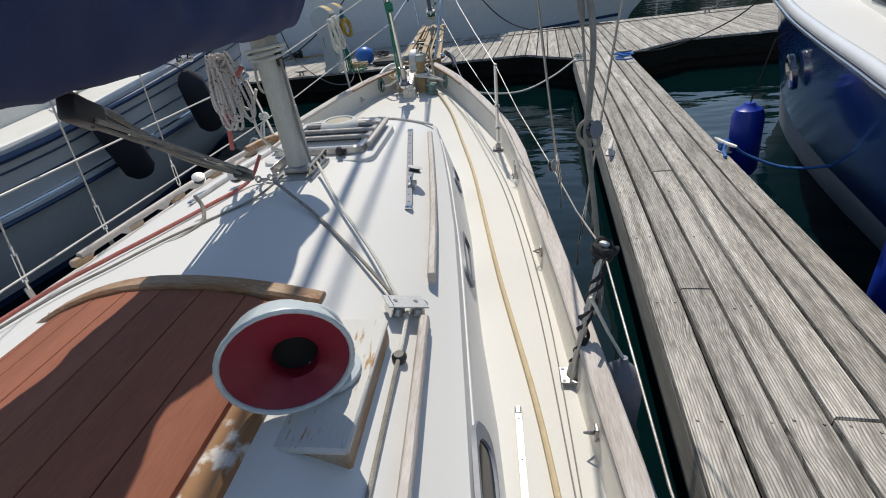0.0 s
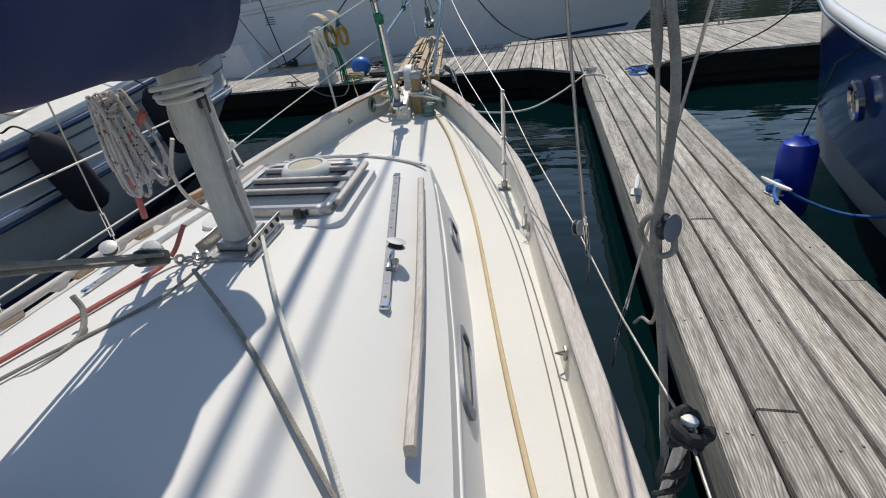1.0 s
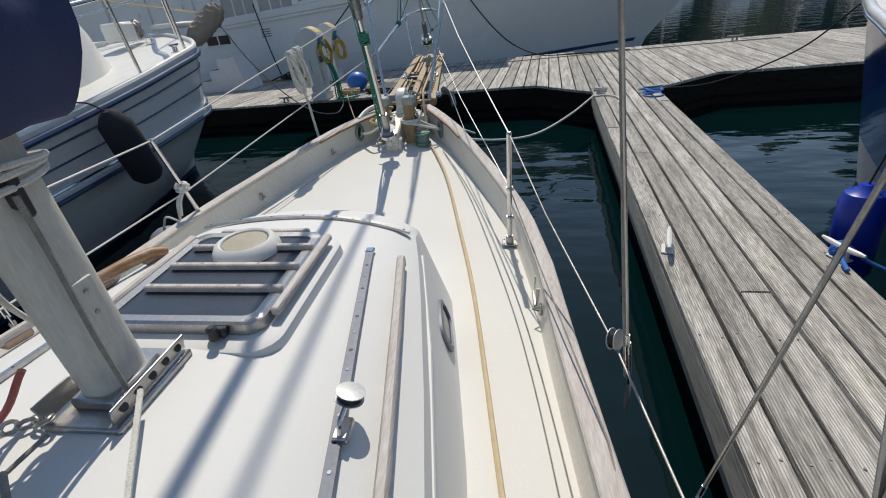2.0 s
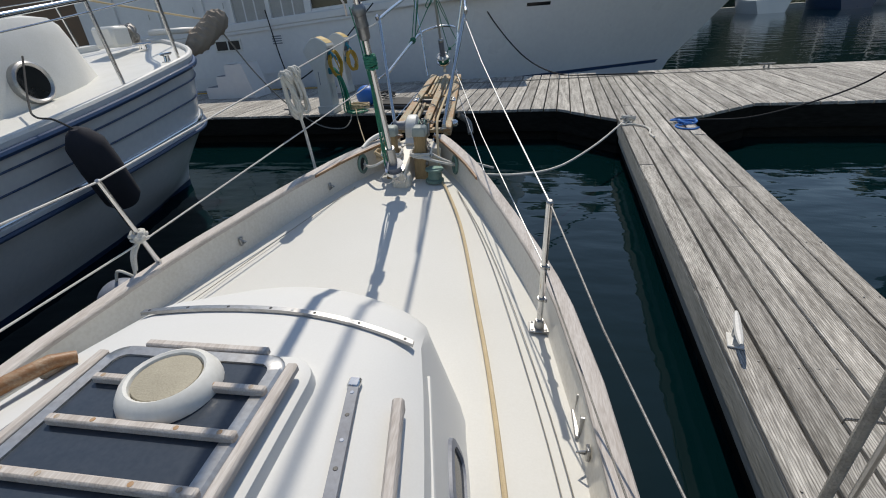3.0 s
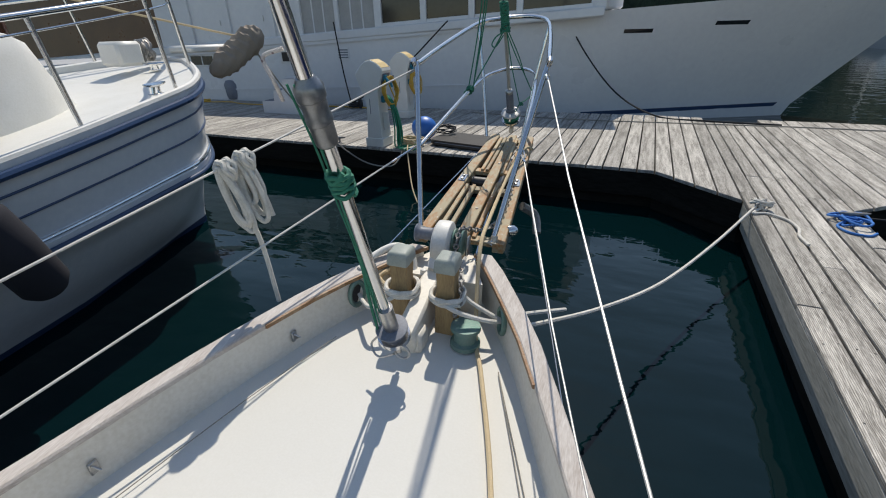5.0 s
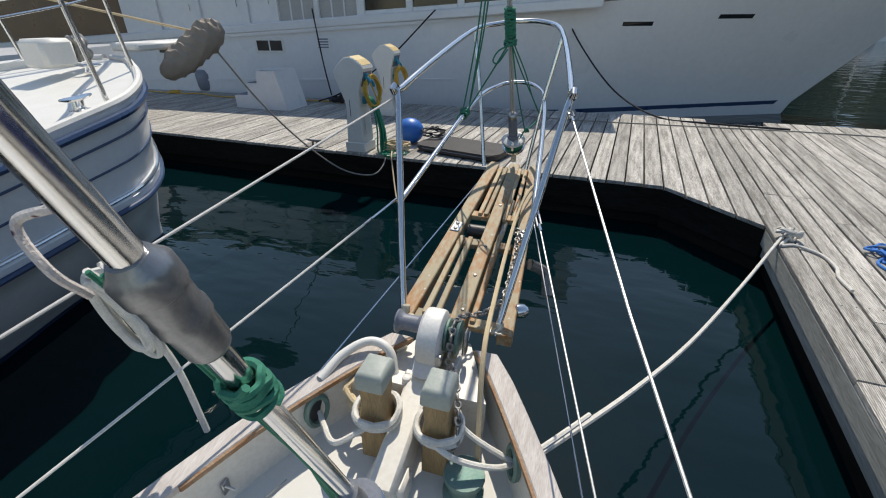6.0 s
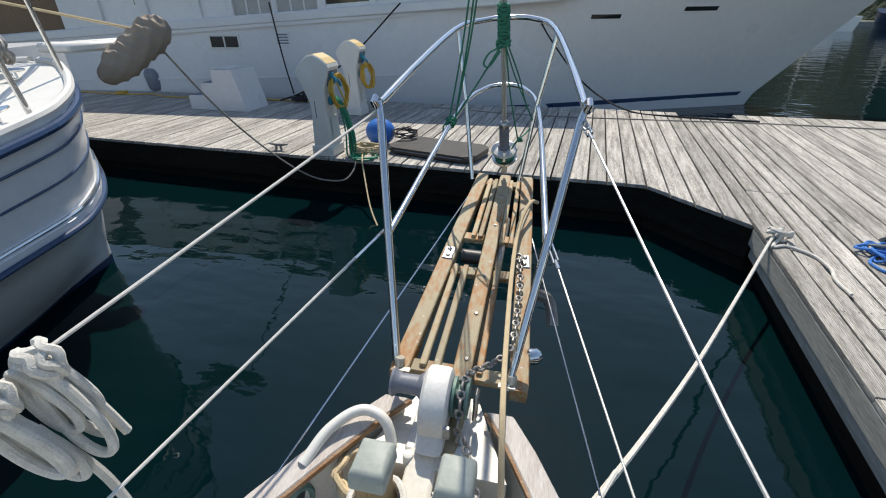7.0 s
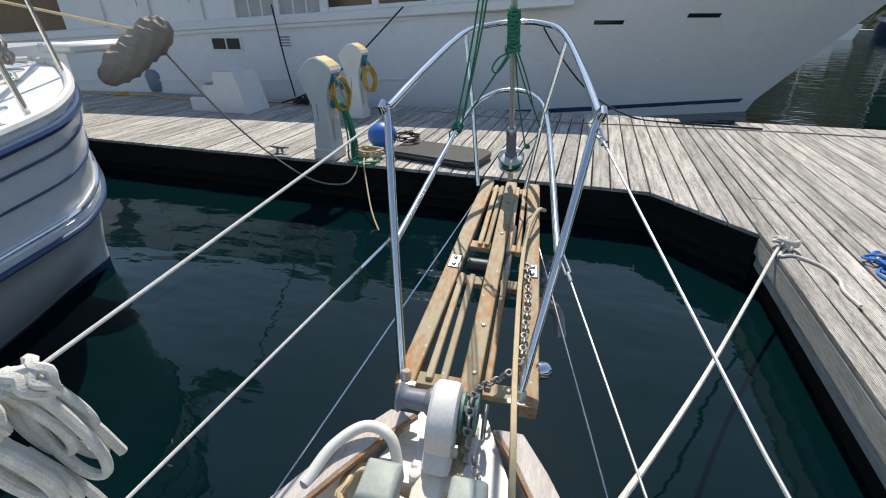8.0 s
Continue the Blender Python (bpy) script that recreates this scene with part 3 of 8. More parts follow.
box(bm, (-0.006, 2.412, 1.36), (0.006, 0.055, 0.15), Matrix.Rotation(radians(-2), 3, "Y"), 0.002)
part("cover_plate", bm, ALU, mast)
for dz in (-0.05, 0.0, 0.05):
    bm = bmnew()
    disc_stack(bm, (-0.004, 2.412, 1.36 + dz), (1, 0, 0), [(0.006, 0), (0.006, 0.002), (0.0, 0.003)], 8)
    part("screw", bm, DULL_STEEL, mast)

boom = thing("boom", (-0.05, 2.30, 1.75), "boom under a navy canvas sail cover", "boom", at=BOAT)
bm = bmnew()
tube(bm, [(-0.045, 2.30, 1.80), (-0.05, -1.6, 1.76)], 0.052, 14)
part("boom_tube", bm, ALU, boom)
bm = bmnew()
box(bm, (-0.035, 2.31, 1.80), (0.05, 0.08, 0.10), bevel=0.01)
part("gooseneck", bm, DULL_STEEL, boom)
bm = bmnew()
rings = []
rnd = random.Random(5)
for v in np.linspace(2.52, -1.7, 110):
    z0 = 1.725 + 0.008 * math.sin(v * 3) + 0.004 * min(2.5 - v, 2.2)
    tall = 0.62 - 0.05 * (2.5 - v)
    row = []
    for k in range(40):
        a = 2 * math.pi * k / 40
        wide = 0.155 * (1 - 0.45 * max(0, math.sin(a)))
        fold = 0.016 * math.sin(v * 7 + 5 * math.sin(a)) + 0.011 * math.sin(v * 15 - a * 5 + 2 * math.sin(v * 4)) + 0.008 * math.sin(v * 31 + a * 3 + 3 * math.sin(v * 5))
        side = math.cos(a) if math.sin(a) > 0 else math.copysign(abs(math.cos(a)) ** 0.4, math.cos(a))
        row.append((-0.045 + (wide + fold) * side, v, z0 + tall * (0.5 + 0.5 * math.sin(a)) + fold * 0.5))
    rings.append(row)
vs = grid_faces(bm, rings, closed_v=True)
bm.faces.new(vs[0][::-1])
bm.faces.new(vs[-1])
part("sail_cover", bm, NAVY_CLOTH, boom, "navy canvas cover with soft folds")

# ---- sprit platform and pulpit ----
P0, P1 = Vector((0, 5.78, 1.075)), Vector((0, 7.34, 1.345))


def sprit(u, f, dz=0.0):
    c = P0.lerp(P1, f)
    return Vector((u, c.y, c.z + dz))


pulpit = thing("pulpit", (0, 6.0, 1.12), "polished stainless pulpit with two bowed rails", "pulpit", at=BOAT)
TOP = [(-0.20, 5.95, 1.09), (-0.335, 6.36, 1.86), (-0.345, 6.42, 1.905), (-0.25, 7.3, 2.09), (-0.12, 7.56, 2.13), (0.0, 7.62, 2.14), (0.14, 7.58, 2.135), (0.26, 7.35, 2.09), (0.362, 6.45, 1.905), (0.352, 6.39, 1.855), (0.19, 5.93, 1.07)]
bm = bmnew()
tube(bm, curve_points([level(p) for p in TOP], 5), 0.0145, 10)
part("top_rail", bm, STEEL, pulpit)
bm = bmnew()
rope(bm, [level(p) for p in [(-0.27, 6.16, 1.50), (-0.2, 7.2, 1.72), (-0.12, 7.55, 1.77), (0.0, 7.64, 1.785), (0.13, 7.56, 1.77), (0.21, 7.2, 1.72), (0.275, 6.2, 1.50)]], 0.0125, 6, 10)
part("lower_rail", bm, STEEL, pulpit)
for line in ([(-0.125, 7.20, 1.345), (-0.18, 7.31, 1.735), (-0.235, 7.36, 2.10)], [(0.135, 7.20, 1.345), (0.195, 7.27, 1.73), (0.268, 7.30, 2.085)]):
    bm = bmnew()
    tube(bm, [level(p) for p in line], 0.0115, 10)
    part("front_post", bm, STEEL, pulpit)
for u in (-0.198, 0.19):
    bm = bmnew()
    box(bm, (u, 5.952, 1.076), (0.036, 0.07, 0.008), bevel=0.003)
    box(bm, (u - math.copysign(0.022, u) * 0.6, 5.925, 1.077), (0.06, 0.024, 0.008), bevel=0.003)
    disc_stack(bm, (u, 5.945, 1.078), (0, 0.3, 1), [(0.019, 0), (0.018, 0.024), (0.0155, 0.028)], 14)
    part("foot", bm, FOOT, pulpit, "cream tarnished foot flange")

# ---- neighbouring boats, first shapes ----
YAW = radians(8)
YACHT = Matrix.Translation((3.45, 18.0, 0)) @ Matrix.Rotation(YAW, 4, "Z")
yb = table([(-30, 2.4), (-9, 2.4), (-7, 2.28), (-5, 1.85), (-3, 1.15), (-1.5, 0.6), (0, 0.03)])
yacht = thing("motor_yacht", (-9, 0, 0), "large white motor yacht moored along the main dock", "motor yacht", at=YACHT)
bm = bmnew()
rings = []
XS = list(np.linspace(-22, -9, 8)) + list(np.linspace(-8.5, 0, 18))
for x in XS:
    f = max(0.0, (x + 9) / 9)
    sheer = 2.14 + 0.055 * (x + 9) + 0.135 * f ** 1.6
    row = []
    for q in (0.0, 0.1, 0.25, 0.45, 0.7, 1.0):
        z = sheer * q
        rake = 0.95 * z * f ** 3
        b = yb(x) * (1 + 0.0 * q) + (0.10 + 0.9 * f * (1 - f ** 6)) * q ** 1.7 * (0.15 + f)
        row.append((x + rake, -b, z - (0.25 if q == 0 else 0)))
    rings.append(row)
grid_faces(bm, rings)
rings = [[(x, -y, z) for x, y, z in row] for row in rings]
grid_faces(bm, rings)
part("hull", bm, YACHT_WHITE, yacht)

LB = Matrix.Translation((-4.5, 8.0, 0))
trawler = thing("trawler", (0, -3, 0), "white lapstrake-look motor boat with navy rub rails", "motor boat", at=LB)
lbw = table([(-9, 1.66), (-4, 1.70), (-3, 1.66), (-2.26, 1.58), (-1.4, 1.44), (-1.15, 1.31), (-0.95, 1.11), (-0.75, 0.84), (-0.6, 0.60), (-0.47, 0.36), (-0.4, 0.06)])
lwater = table([(-9, 0.70), (-4, 0.62), (-2.24, 0.40), (-1.05, 0.14), (-0.4, 0.06)])
bm = bmnew()
LX = [-9, -7, -5, -4, -3.4, -2.8, -2.3, -1.8, -1.4, -1.2, -1.0, -0.85, -0.7, -0.57, -0.47, -0.4]


def lsheer(y):
    return 1.12 + 0.84 * max(0.0, (y + 6) / 6) ** 1.3


rings = []
for y in LX:
    w, s = lbw(y), lsheer(y)
    row = []
    for q, a in [(q, lwater(y) + (0.87 - lwater(y)) * share) for q, share in ((-0.2, -0.2), (0.0, 0.0), (0.15, 0.33), (0.3, 0.62), (0.45, 0.85), (0.55, 1.0))] + [(0.57, 0.92), (0.62, 0.93), (0.64, 0.895), (0.8, 0.945), (1.0, 1.0)]:
        row.append((w * a, y - 0.03 * (1 - max(q, 0)) * (1 if y > -4 else 0) * max(0, (y + 4) / 4) ** 2, s * q))
    rings.append(row)
grid_faces(bm, rings)
grid_faces(bm, [[(-x, y, z) for x, y, z in r] for r in rings])
part("hull", bm, HULL_WHITE, trawler)
bm = bmnew()
grid_faces(bm, [[(t * lbw(y) * 0.99, y, lsheer(y) - 0.01) for t in np.linspace(-1, 1, 7)] for y in LX])
part("deck", bm, WHITE_PLASTIC, trawler)

RB = Matrix.Translation((3.68, 7.2, 0)) @ Matrix.Rotation(radians(-1), 4, "Z")
blue_boat = thing("blue_motor_boat", (0, -3, 0), "glossy dark blue motor boat with white cap and grey bottom", "motor boat", at=RB)
rbw = table([(-9, 1.3), (-5, 1.25), (-3.5, 1.1), (-2, 0.78), (-1, 0.45), (-0.3, 0.16), (0, 0.02)])
bm = bmnew()
RX = [-9, -7, -5, -4, -3, -2.4, -1.9, -1.4, -1.0, -0.7, -0.4, -0.2, -0.05, 0]
rings = []
for y in RX:
    w = rbw(y)
    s = 1.25 + 0.06 * max(0, y + 5)
    rings.append([(-w * a, y - 0.7 * (1 - q) * max(0, (y + 5) / 5) ** 2, s * q) for q, a in ((0.25, 0.62), (0.45, 0.76), (0.7, 0.9), (1.0, 1.0))])
grid_faces(bm, rings)
grid_faces(bm, [[(-x, y, z) for x, y, z in r] for r in rings])
part("hull", bm, BLUE_HULL, blue_boat)
bm = bmnew()
rings = []
for y in RX:
    w = rbw(y)
    s = 1.25 + 0.06 * max(0, y + 5)
    rings.append([(-w * a, y - 0.7 * (1 - q) * max(0, (y + 5) / 5) ** 2, s * q) for q, a in ((-0.3, 0.2), (0.0, 0.45), (0.25, 0.62))])
grid_faces(bm, rings)
grid_faces(bm, [[(-x, y, z) for x, y, z in r] for r in rings])
part("bottom", bm, BOTTOM, blue_boat, "grey bottom paint")

# ---- on the cabin top ----
def on_roof(u, v, h=0.0):
    return Vector((u, v, roof_z(u, v) + h))


hood = thing("companionway_hood", (0, 0.6, 1.12), "red-brown painted plank hood with worn wooden trim over the companionway", "hatch hood", at=BOAT)


def hood_z(u):
    return 1.19 - 0.62 * (u + 0.06) ** 2


NP, U0, U1 = 7, -0.50, 0.285
for i in range(NP):
    a, b = U0 + (U1 - U0) * i / NP + 0.0015, U0 + (U1 - U0) * (i + 1) / NP - 0.0015
    bm = bmnew()
    rings = []
    for v in (1.415, 1.41, 0.4, -1.2):
        rings.append([(a, v, hood_z(a) - 0.03), (a, v, hood_z(a) - 0.002), (a + 0.002, v, hood_z(a)), (b - 0.002, v, hood_z(b)), (b, v, hood_z(b) - 0.002), (b, v, hood_z(b) - 0.03)])
    vs = grid_faces(bm, rings, closed_v=True)
    bm.faces.new(vs[0])
    part("plank", bm, RED_DECK, hood)
bm = bmnew()
rings = []
for u in np.linspace(U0 - 0.09, U1 + 0.068, 18):
    z = hood_z(u) + 0.012
    v = 1.435 + 0.30 * (u + 0.08) ** 2 * (1 if u > -0.08 else -0.4)
    rings.append([(u, v + 0.026, z - 0.09), (u, v + 0.028, z - 0.008), (u, v + 0.02, z), (u, v - 0.022, z + 0.002), (u, v - 0.03, z - 0.006), (u, v - 0.03, z - 0.07)])
vs = grid_faces(bm, rings, closed_v=True)
bm.faces.new(vs[0])
bm.faces.new(vs[-1])
part("front_trim", bm, VARNISH, hood, "curved worn orange wooden front trim")
for u, w in ((U1 + 0.035, 0.075), (U0 - 0.03, 0.05)):
    bm = bmnew()
    box(bm, (u, 0.1, hood_z(u) - 0.025), (w, 2.6, 0.06), bevel=0.008)
    part("side_rail", bm, PEELED if u > 0 else ORANGE_TEAK, hood, "worn side rail with flaking paint")
bm = bmnew()
box(bm, (U1 + 0.05, 0.1, 1.0), (0.012, 2.62, 0.14), bevel=0.003)
box(bm, (U0 - 0.045, 0.1, 1.0), (0.012, 2.62, 0.14), bevel=0.003)
box(bm, (-0.08, 1.42, 1.03), (0.80, 0.012, 0.14), bevel=0.003)
part("skirt", bm, GELCOAT, hood)

dorade = thing("dorade_box", (0.455, 1.235, 0.98), "wooden vent box with peeling white paint", "vent box", at=BOAT)
bm = bmnew()
box(bm, (0.455, 1.225, 0.985), (0.195, 0.40, 0.12), bevel=0.006)
part("box_body", bm, ORANGE_TEAK, dorade, "worn brown wooden sides")
bm = bmnew()
box(bm, (0.455, 1.225, 1.052), (0.205, 0.41, 0.02), bevel=0.006)
part("lid", bm, PEELED_GREY, dorade, "bare grey plywood lid")
bm = bmnew()
box(bm, (0.455, 1.225, 0.895), (0.225, 0.44, 0.07), bevel=0.012)
part("plinth", bm, GELCOAT, dorade)

cowl = thing("cowl_vent", (0.47, 1.14, 1.062), "pale grey cowl vent with a dark red flared mouth", "vent", at=BOAT @ Matrix.Translation((-0.02, 0.06, 0.006)))
bm = bmnew()
disc_stack(bm, (0.478, 1.165, 1.06), (0, 0, 1), [(0.075, 0), (0.075, 0.012), (0.062, 0.018), (0.056, 0.04), (0.055, 0.065)], 24)
part("collar", bm, COWL_GREY, cowl)
MC, MD = Vector((0.468, 1.032, 1.222)), Vector((0.42, -0.88, 0.0)).normalized()
SINK = Vector((0.012, 0.0, -0.040))
# bent throat from the collar to the flared mouth
path = curve_points([(0.478, 1.165, 1.12), (0.477, 1.165, 1.17), (0.470, 1.145, 1.205), MC - MD * 0.080 + Vector((0, 0, 0.006)), MC - MD * 0.045 + Vector((0, 0, 0.004)), MC - MD * 0.018, MC], 4)
rad = np.interp(np.linspace(0, 1, len(path)), [0, 0.3, 0.5, 0.66, 0.82, 0.93, 1.0], [0.055, 0.062, 0.094, 0.116, 0.126, 0.129, 0.129])
bm = bmnew()
rings = []
for i, p in enumerate(path):
    f = i / (len(path) - 1)
    d = Vector((0, 0, 1)).lerp(MD, min(1, f * 2.4)).normalized()
    m = axis_to(p, d)
    rings.append([m @ Vector((rad[i] * math.cos(2 * math.pi * k / 32), rad[i] * math.sin(2 * math.pi * k / 32), 0)) for k in range(32)])
grid_faces(bm, rings, closed_v=True)
m = axis_to(MC, MD)
part("cowl_shell", bm, COWL_GREY, cowl)
bm = bmnew()
rings = []
for r_in, back, bend in ((0.046, -0.085, 1.0), (0.050, -0.062, 0.85), (0.056, -0.050, 0.7), (0.083, -0.032, 0.35), (0.110, -0.012, 0.08), (0.126, 0.001, 0.0)):
    c_in = MC + MD * back + SINK * bend
    rings.append([c_in + m.to_3x3() @ Vector((r_in * math.cos(2 * math.pi * k / 32), r_in * math.sin(2 * math.pi * k / 32), 0)) for k in range(32)])
grid_faces(bm, rings, closed_v=True)
part("lining", bm, COWL_RED, cowl, "glossy dark red lining")
bm = bmnew()
tube(bm, [m @ Vector((0.1275 * math.cos(2 * math.pi * k / 32), 0.1275 * math.sin(2 * math.pi * k / 32), 0.0)) for k in range(32)], 0.006, 8, closed=True)
part("rim", bm, COWL_GREY, cowl)
# flat black disc closes the lining and stands for the throat's shade
bm = bmnew()
disc_stack(bm, MC - MD * 0.083 + SINK, MD, [(0.047, 0), (0.045, 0.001)], 24)
part("throat", bm, THROAT, cowl, "black disc standing for the shade inside the throat")

# forward hatch
hatch = thing("deck_hatch", (-0.07, 2.87, 1.13), "dark tinted deck hatch with three wooden slats and a round vent", "hatch", at=BOAT)
H0, H1, HV0, HV1 = -0.275, 0.205, 2.60, 3.125
hz = 1.165


def rounded(x0, x1, y0, y1, r, n=5):
    out = []
    for cx, cy, a0 in ((x1 - r, y1 - r, 0), (x0 + r, y1 - r, 90), (x0 + r, y0 + r, 180), (x1 - r, y0 + r, 270)):
        for k in range(n + 1):
            a = radians(a0 + 90 * k / n)
            out.append((cx + r * math.cos(a), cy + r * math.sin(a)))
    return out


bm = bmnew()
outs = [(rounded(H0 - 0.065, H1 + 0.065, HV0 - 0.07, HV1 + 0.06, 0.09), 1.06), (rounded(H0 - 0.05, H1 + 0.05, HV0 - 0.055, HV1 + 0.045, 0.08), hz - 0.035), (rounded(H0 - 0.03, H1 + 0.03, HV0 - 0.03, HV1 + 0.03, 0.06), hz - 0.025)]
vs = grid_faces(bm, [[(x, y, z - 0.3 * x * x * (z < 1.1)) for x, y in o] for o, z in outs], closed_v=True)
bm.faces.new(vs[-1])
part("coaming", bm, GELCOAT, hatch)
bm = bmnew()
grid_faces(bm, [[(x, y, z) for x, y in o] for o, z in [(rounded(H0, H1, HV0, HV1, 0.05), hz - 0.03), (rounded(H0, H1, HV0, HV1, 0.05), hz + 0.008), (rounded(H0 + 0.008, H1 - 0.008, HV0 + 0.008, HV1 - 0.008, 0.045), hz + 0.014), (rounded(H0 + 0.035, H1 - 0.035, HV0 + 0.035, HV1 - 0.035, 0.03), hz + 0.012), (rounded(H0 + 0.037, H1 - 0.037, HV0 + 0.037, HV1 - 0.037, 0.03), hz)]], closed_v=True)
part("hatch_frame", bm, DULL_STEEL, hatch, "dull grey metal frame")
bm = bmnew()
prism(bm, rounded(H0 + 0.034, H1 - 0.034, HV0 + 0.034, HV1 - 0.034, 0.03), hz - 0.01, hz + 0.007)
part("pane", bm, TINTED, hatch, "dark tinted acrylic pane", smooth=False)
for v in (2.755, 2.878, 3.0):
    bm = bmnew()
    box(bm, (-0.012, v, hz + 0.018), (0.43, 0.022, 0.022), bevel=0.005)
    sl = part("slat", bm, GREY_TEAK, hatch)
    for u in (-0.20, -0.115, 0.075, 0.17):
        bm = bmnew()
        disc_stack(bm, (u, v, hz + 0.028), (0, 0, 1), [(0.006, 0), (0.006, 0.0015), (0, 0.002)], 8)
        part("plug", bm, ORANGE_TEAK, sl)
for a, b, v0, v1 in ((H1 + 0.016, 0.028, 2.66, 3.10), (H0 - 0.016, 0.028, 2.66, 3.10)):
    bm = bmnew()
    box(bm, (a, (v0 + v1) / 2, hz + 0.004), (b, v1 - v0, 0.026), bevel=0.006)
    part("edge_strip", bm, GREY_TEAK, hatch)
bm = bmnew()
box(bm, (-0.035, HV1 + 0.016, hz + 0.002), (0.34, 0.026, 0.022), bevel=0.006)
part("front_strip", bm, GREY_TEAK, hatch)
bm = bmnew()
box(bm, (0.095, HV0 - 0.012, hz - 0.004), (0.05, 0.022, 0.03), bevel=0.005)
disc_stack(bm, (0.095, HV0 - 0.03, hz - 0.002), (0, 0, 1), [(0.014, -0.01), (0.014, 0.022), (0.008, 0.028)], 14)
part("latch", bm, BLACK_PLASTIC, hatch)
bm = bmnew()
disc_stack(bm, (-0.027, 2.995, hz + 0.008), (0, 0, 1), [(0.112, 0), (0.110, 0.014), (0.098, 0.036), (0.084, 0.044), (0.078, 0.040), (0.074, 0.026)], 32)
vent = part("round_vent", bm, WHITE_PLASTIC, hatch, "round white plastic solar vent")
bm = bmnew()
disc_stack(bm, (-0.027, 2.995, hz + 0.034), (0, 0, 1), [(0.074, 0), (0.072, 0.010), (0.03, 0.014), (0, 0.015)], 28)
part("solar_cap", bm, MESH_CAP, vent, "yellowed mesh cap")

# curved metal strip across the front of the cabin
strip = thing("breakwater_strip", (0.0, 3.3, 1.13), "curved metal strip with screw holes across the cabin front", "metal strip", at=BOAT)
bm = bmnew()
rings = []
for u in np.linspace(-0.46, 0.46, 24):
    v = 3.392 - 0.25 * max(0, u) ** 2
    z = roof_z(u, v) + 0.001
    rings.append([(u, v - 0.011, z), (u, v - 0.009, z + 0.010), (u, v + 0.009, z + 0.010), (u, v + 0.011, z)])
vs = grid_faces(bm, rings, closed_v=True)
bm.faces.new(vs[0])
bm.faces.new(vs[-1])
part("bar", bm, DULL_STEEL, strip)
for k in range(13):
    u = -0.43 + 0.072 * k
    v = 3.392 - 0.25 * max(0, u) ** 2
    bm = bmnew()
    disc_stack(bm, (u, v, roof_z(u, v) + 0.0105), (0, 0, 1), [(0.0055, 0), (0.005, 0.0012)], 8)
    # holes are black discs that stand for the shade in them
    part("screw" if k % 2 else "hole", bm, DULL_STEEL if k % 2 else BLACK_PLASTIC, strip)


def t_track(name, a, b, width, mat, holes, surface, label, group=""):
    """A flat sail track with holes and screws along a run."""
    a, b = Vector(a), Vector(b)
    t = thing(name, a, label, "sail track", group, at=BOAT)
    d = (b - a).normalized()
    side = d.cross(Vector((0, 0, 1))).normalized() * width / 2
    bm = bmnew()
    rings = []
    for f in np.linspace(0, 1, 12):
        p = a.lerp(b, f)
        p.z = surface(p.x, p.y) + 0.001
        rings.append([p - side, p - side * 0.9 + Vector((0, 0, 0.011)), p + side * 0.9 + Vector((0, 0, 0.011)), p + side])
    vs = grid_faces(bm, rings, closed_v=True)
    bm.faces.new(vs[0])
    bm.faces.new(vs[-1])
    part("rail", bm, mat, t)
    for k in range(holes):
        p = a.lerp(b, (k + 0.5) / holes)
        bm = bmnew()
        disc_stack(bm, (p.x, p.y, surface(p.x, p.y) + 0.0118), (0, 0, 1), [(width * 0.2, 0), (width * 0.16, 0.001)], 8)
        # each hole is a black disc on the rail, coloured for its inner shade
        part("screw" if k % 2 else "hole", bm, STEEL if k % 2 else BLACK_PLASTIC, t)
    for p in (a, b):
        bm = bmnew()
        box(bm, (p.x, p.y, surface(p.x, p.y) + 0.007), (width * 1.1, 0.035, 0.016), bevel=0.005)
        part("end_stop", bm, STEEL, t)
    return t


t_track("sail_track", (0.489, 2.19, 1.0), (0.349, 3.14, 1.08), 0.030, GREY_VINYL, 14, roof_z, "dark grey sail track with screw holes on the cabin top")
t_track("sail_track", (-0.50, 2.20, 1.0), (-0.374, 3.14, 1.08), 0.020, DULL_STEEL, 14, roof_z, "thin grey sail track along the far side of the cabin top")
t_track("sail_track", (0.93, 0.7, 0.64), (0.914, 1.465, 0.64), 0.020, DULL_STEEL, 11, lambda u, v: deck_z(v) + 0.010, "bright metal sheet track on the side deck")

# track car with a swivelling block
car = thing("track_car", (0.455, 2.42, 1.03), "track car with an upright round block", "block", at=BOAT)
z0 = roof_z(0.474, 2.40)
bm = bmnew()
box(bm, (0.474, 2.39, z0 + 0.016), (0.036, 0.062, 0.022), bevel=0.004)
part("slider", bm, DULL_STEEL, car)
bm = bmnew()
rope(bm, [(0.474, 2.37, z0 + 0.025), (0.474, 2.38, z0 + 0.05), (0.48, 2.41, z0 + 0.065)], 0.006, 4)
part("shackle", bm, STEEL, car)
for s in (-1, 1):
    bm = bmnew()
    disc_stack(bm, Vector((0.483, 2.445, z0 + 0.068)) + Vector((0.25, 0.2, 0.9)).normalized() * 0.009 * s, Vector((0.25, 0.2, 0.9)) * s, [(0.034, 0), (0.034, 0.002), (0.012, 0.005)], 20)
    part("cheek", bm, BRUSHED, car)
bm = bmnew()
disc_stack(bm, Vector((0.483, 2.445, z0 + 0.068)) - Vector((0.25, 0.2, 0.9)).normalized() * 0.008, (0.25, 0.2, 0.9), [(0.028, 0), (0.023, 0.008), (0.028, 0.016)], 20)
part("sheave", bm, BLACK_PLASTIC, car)


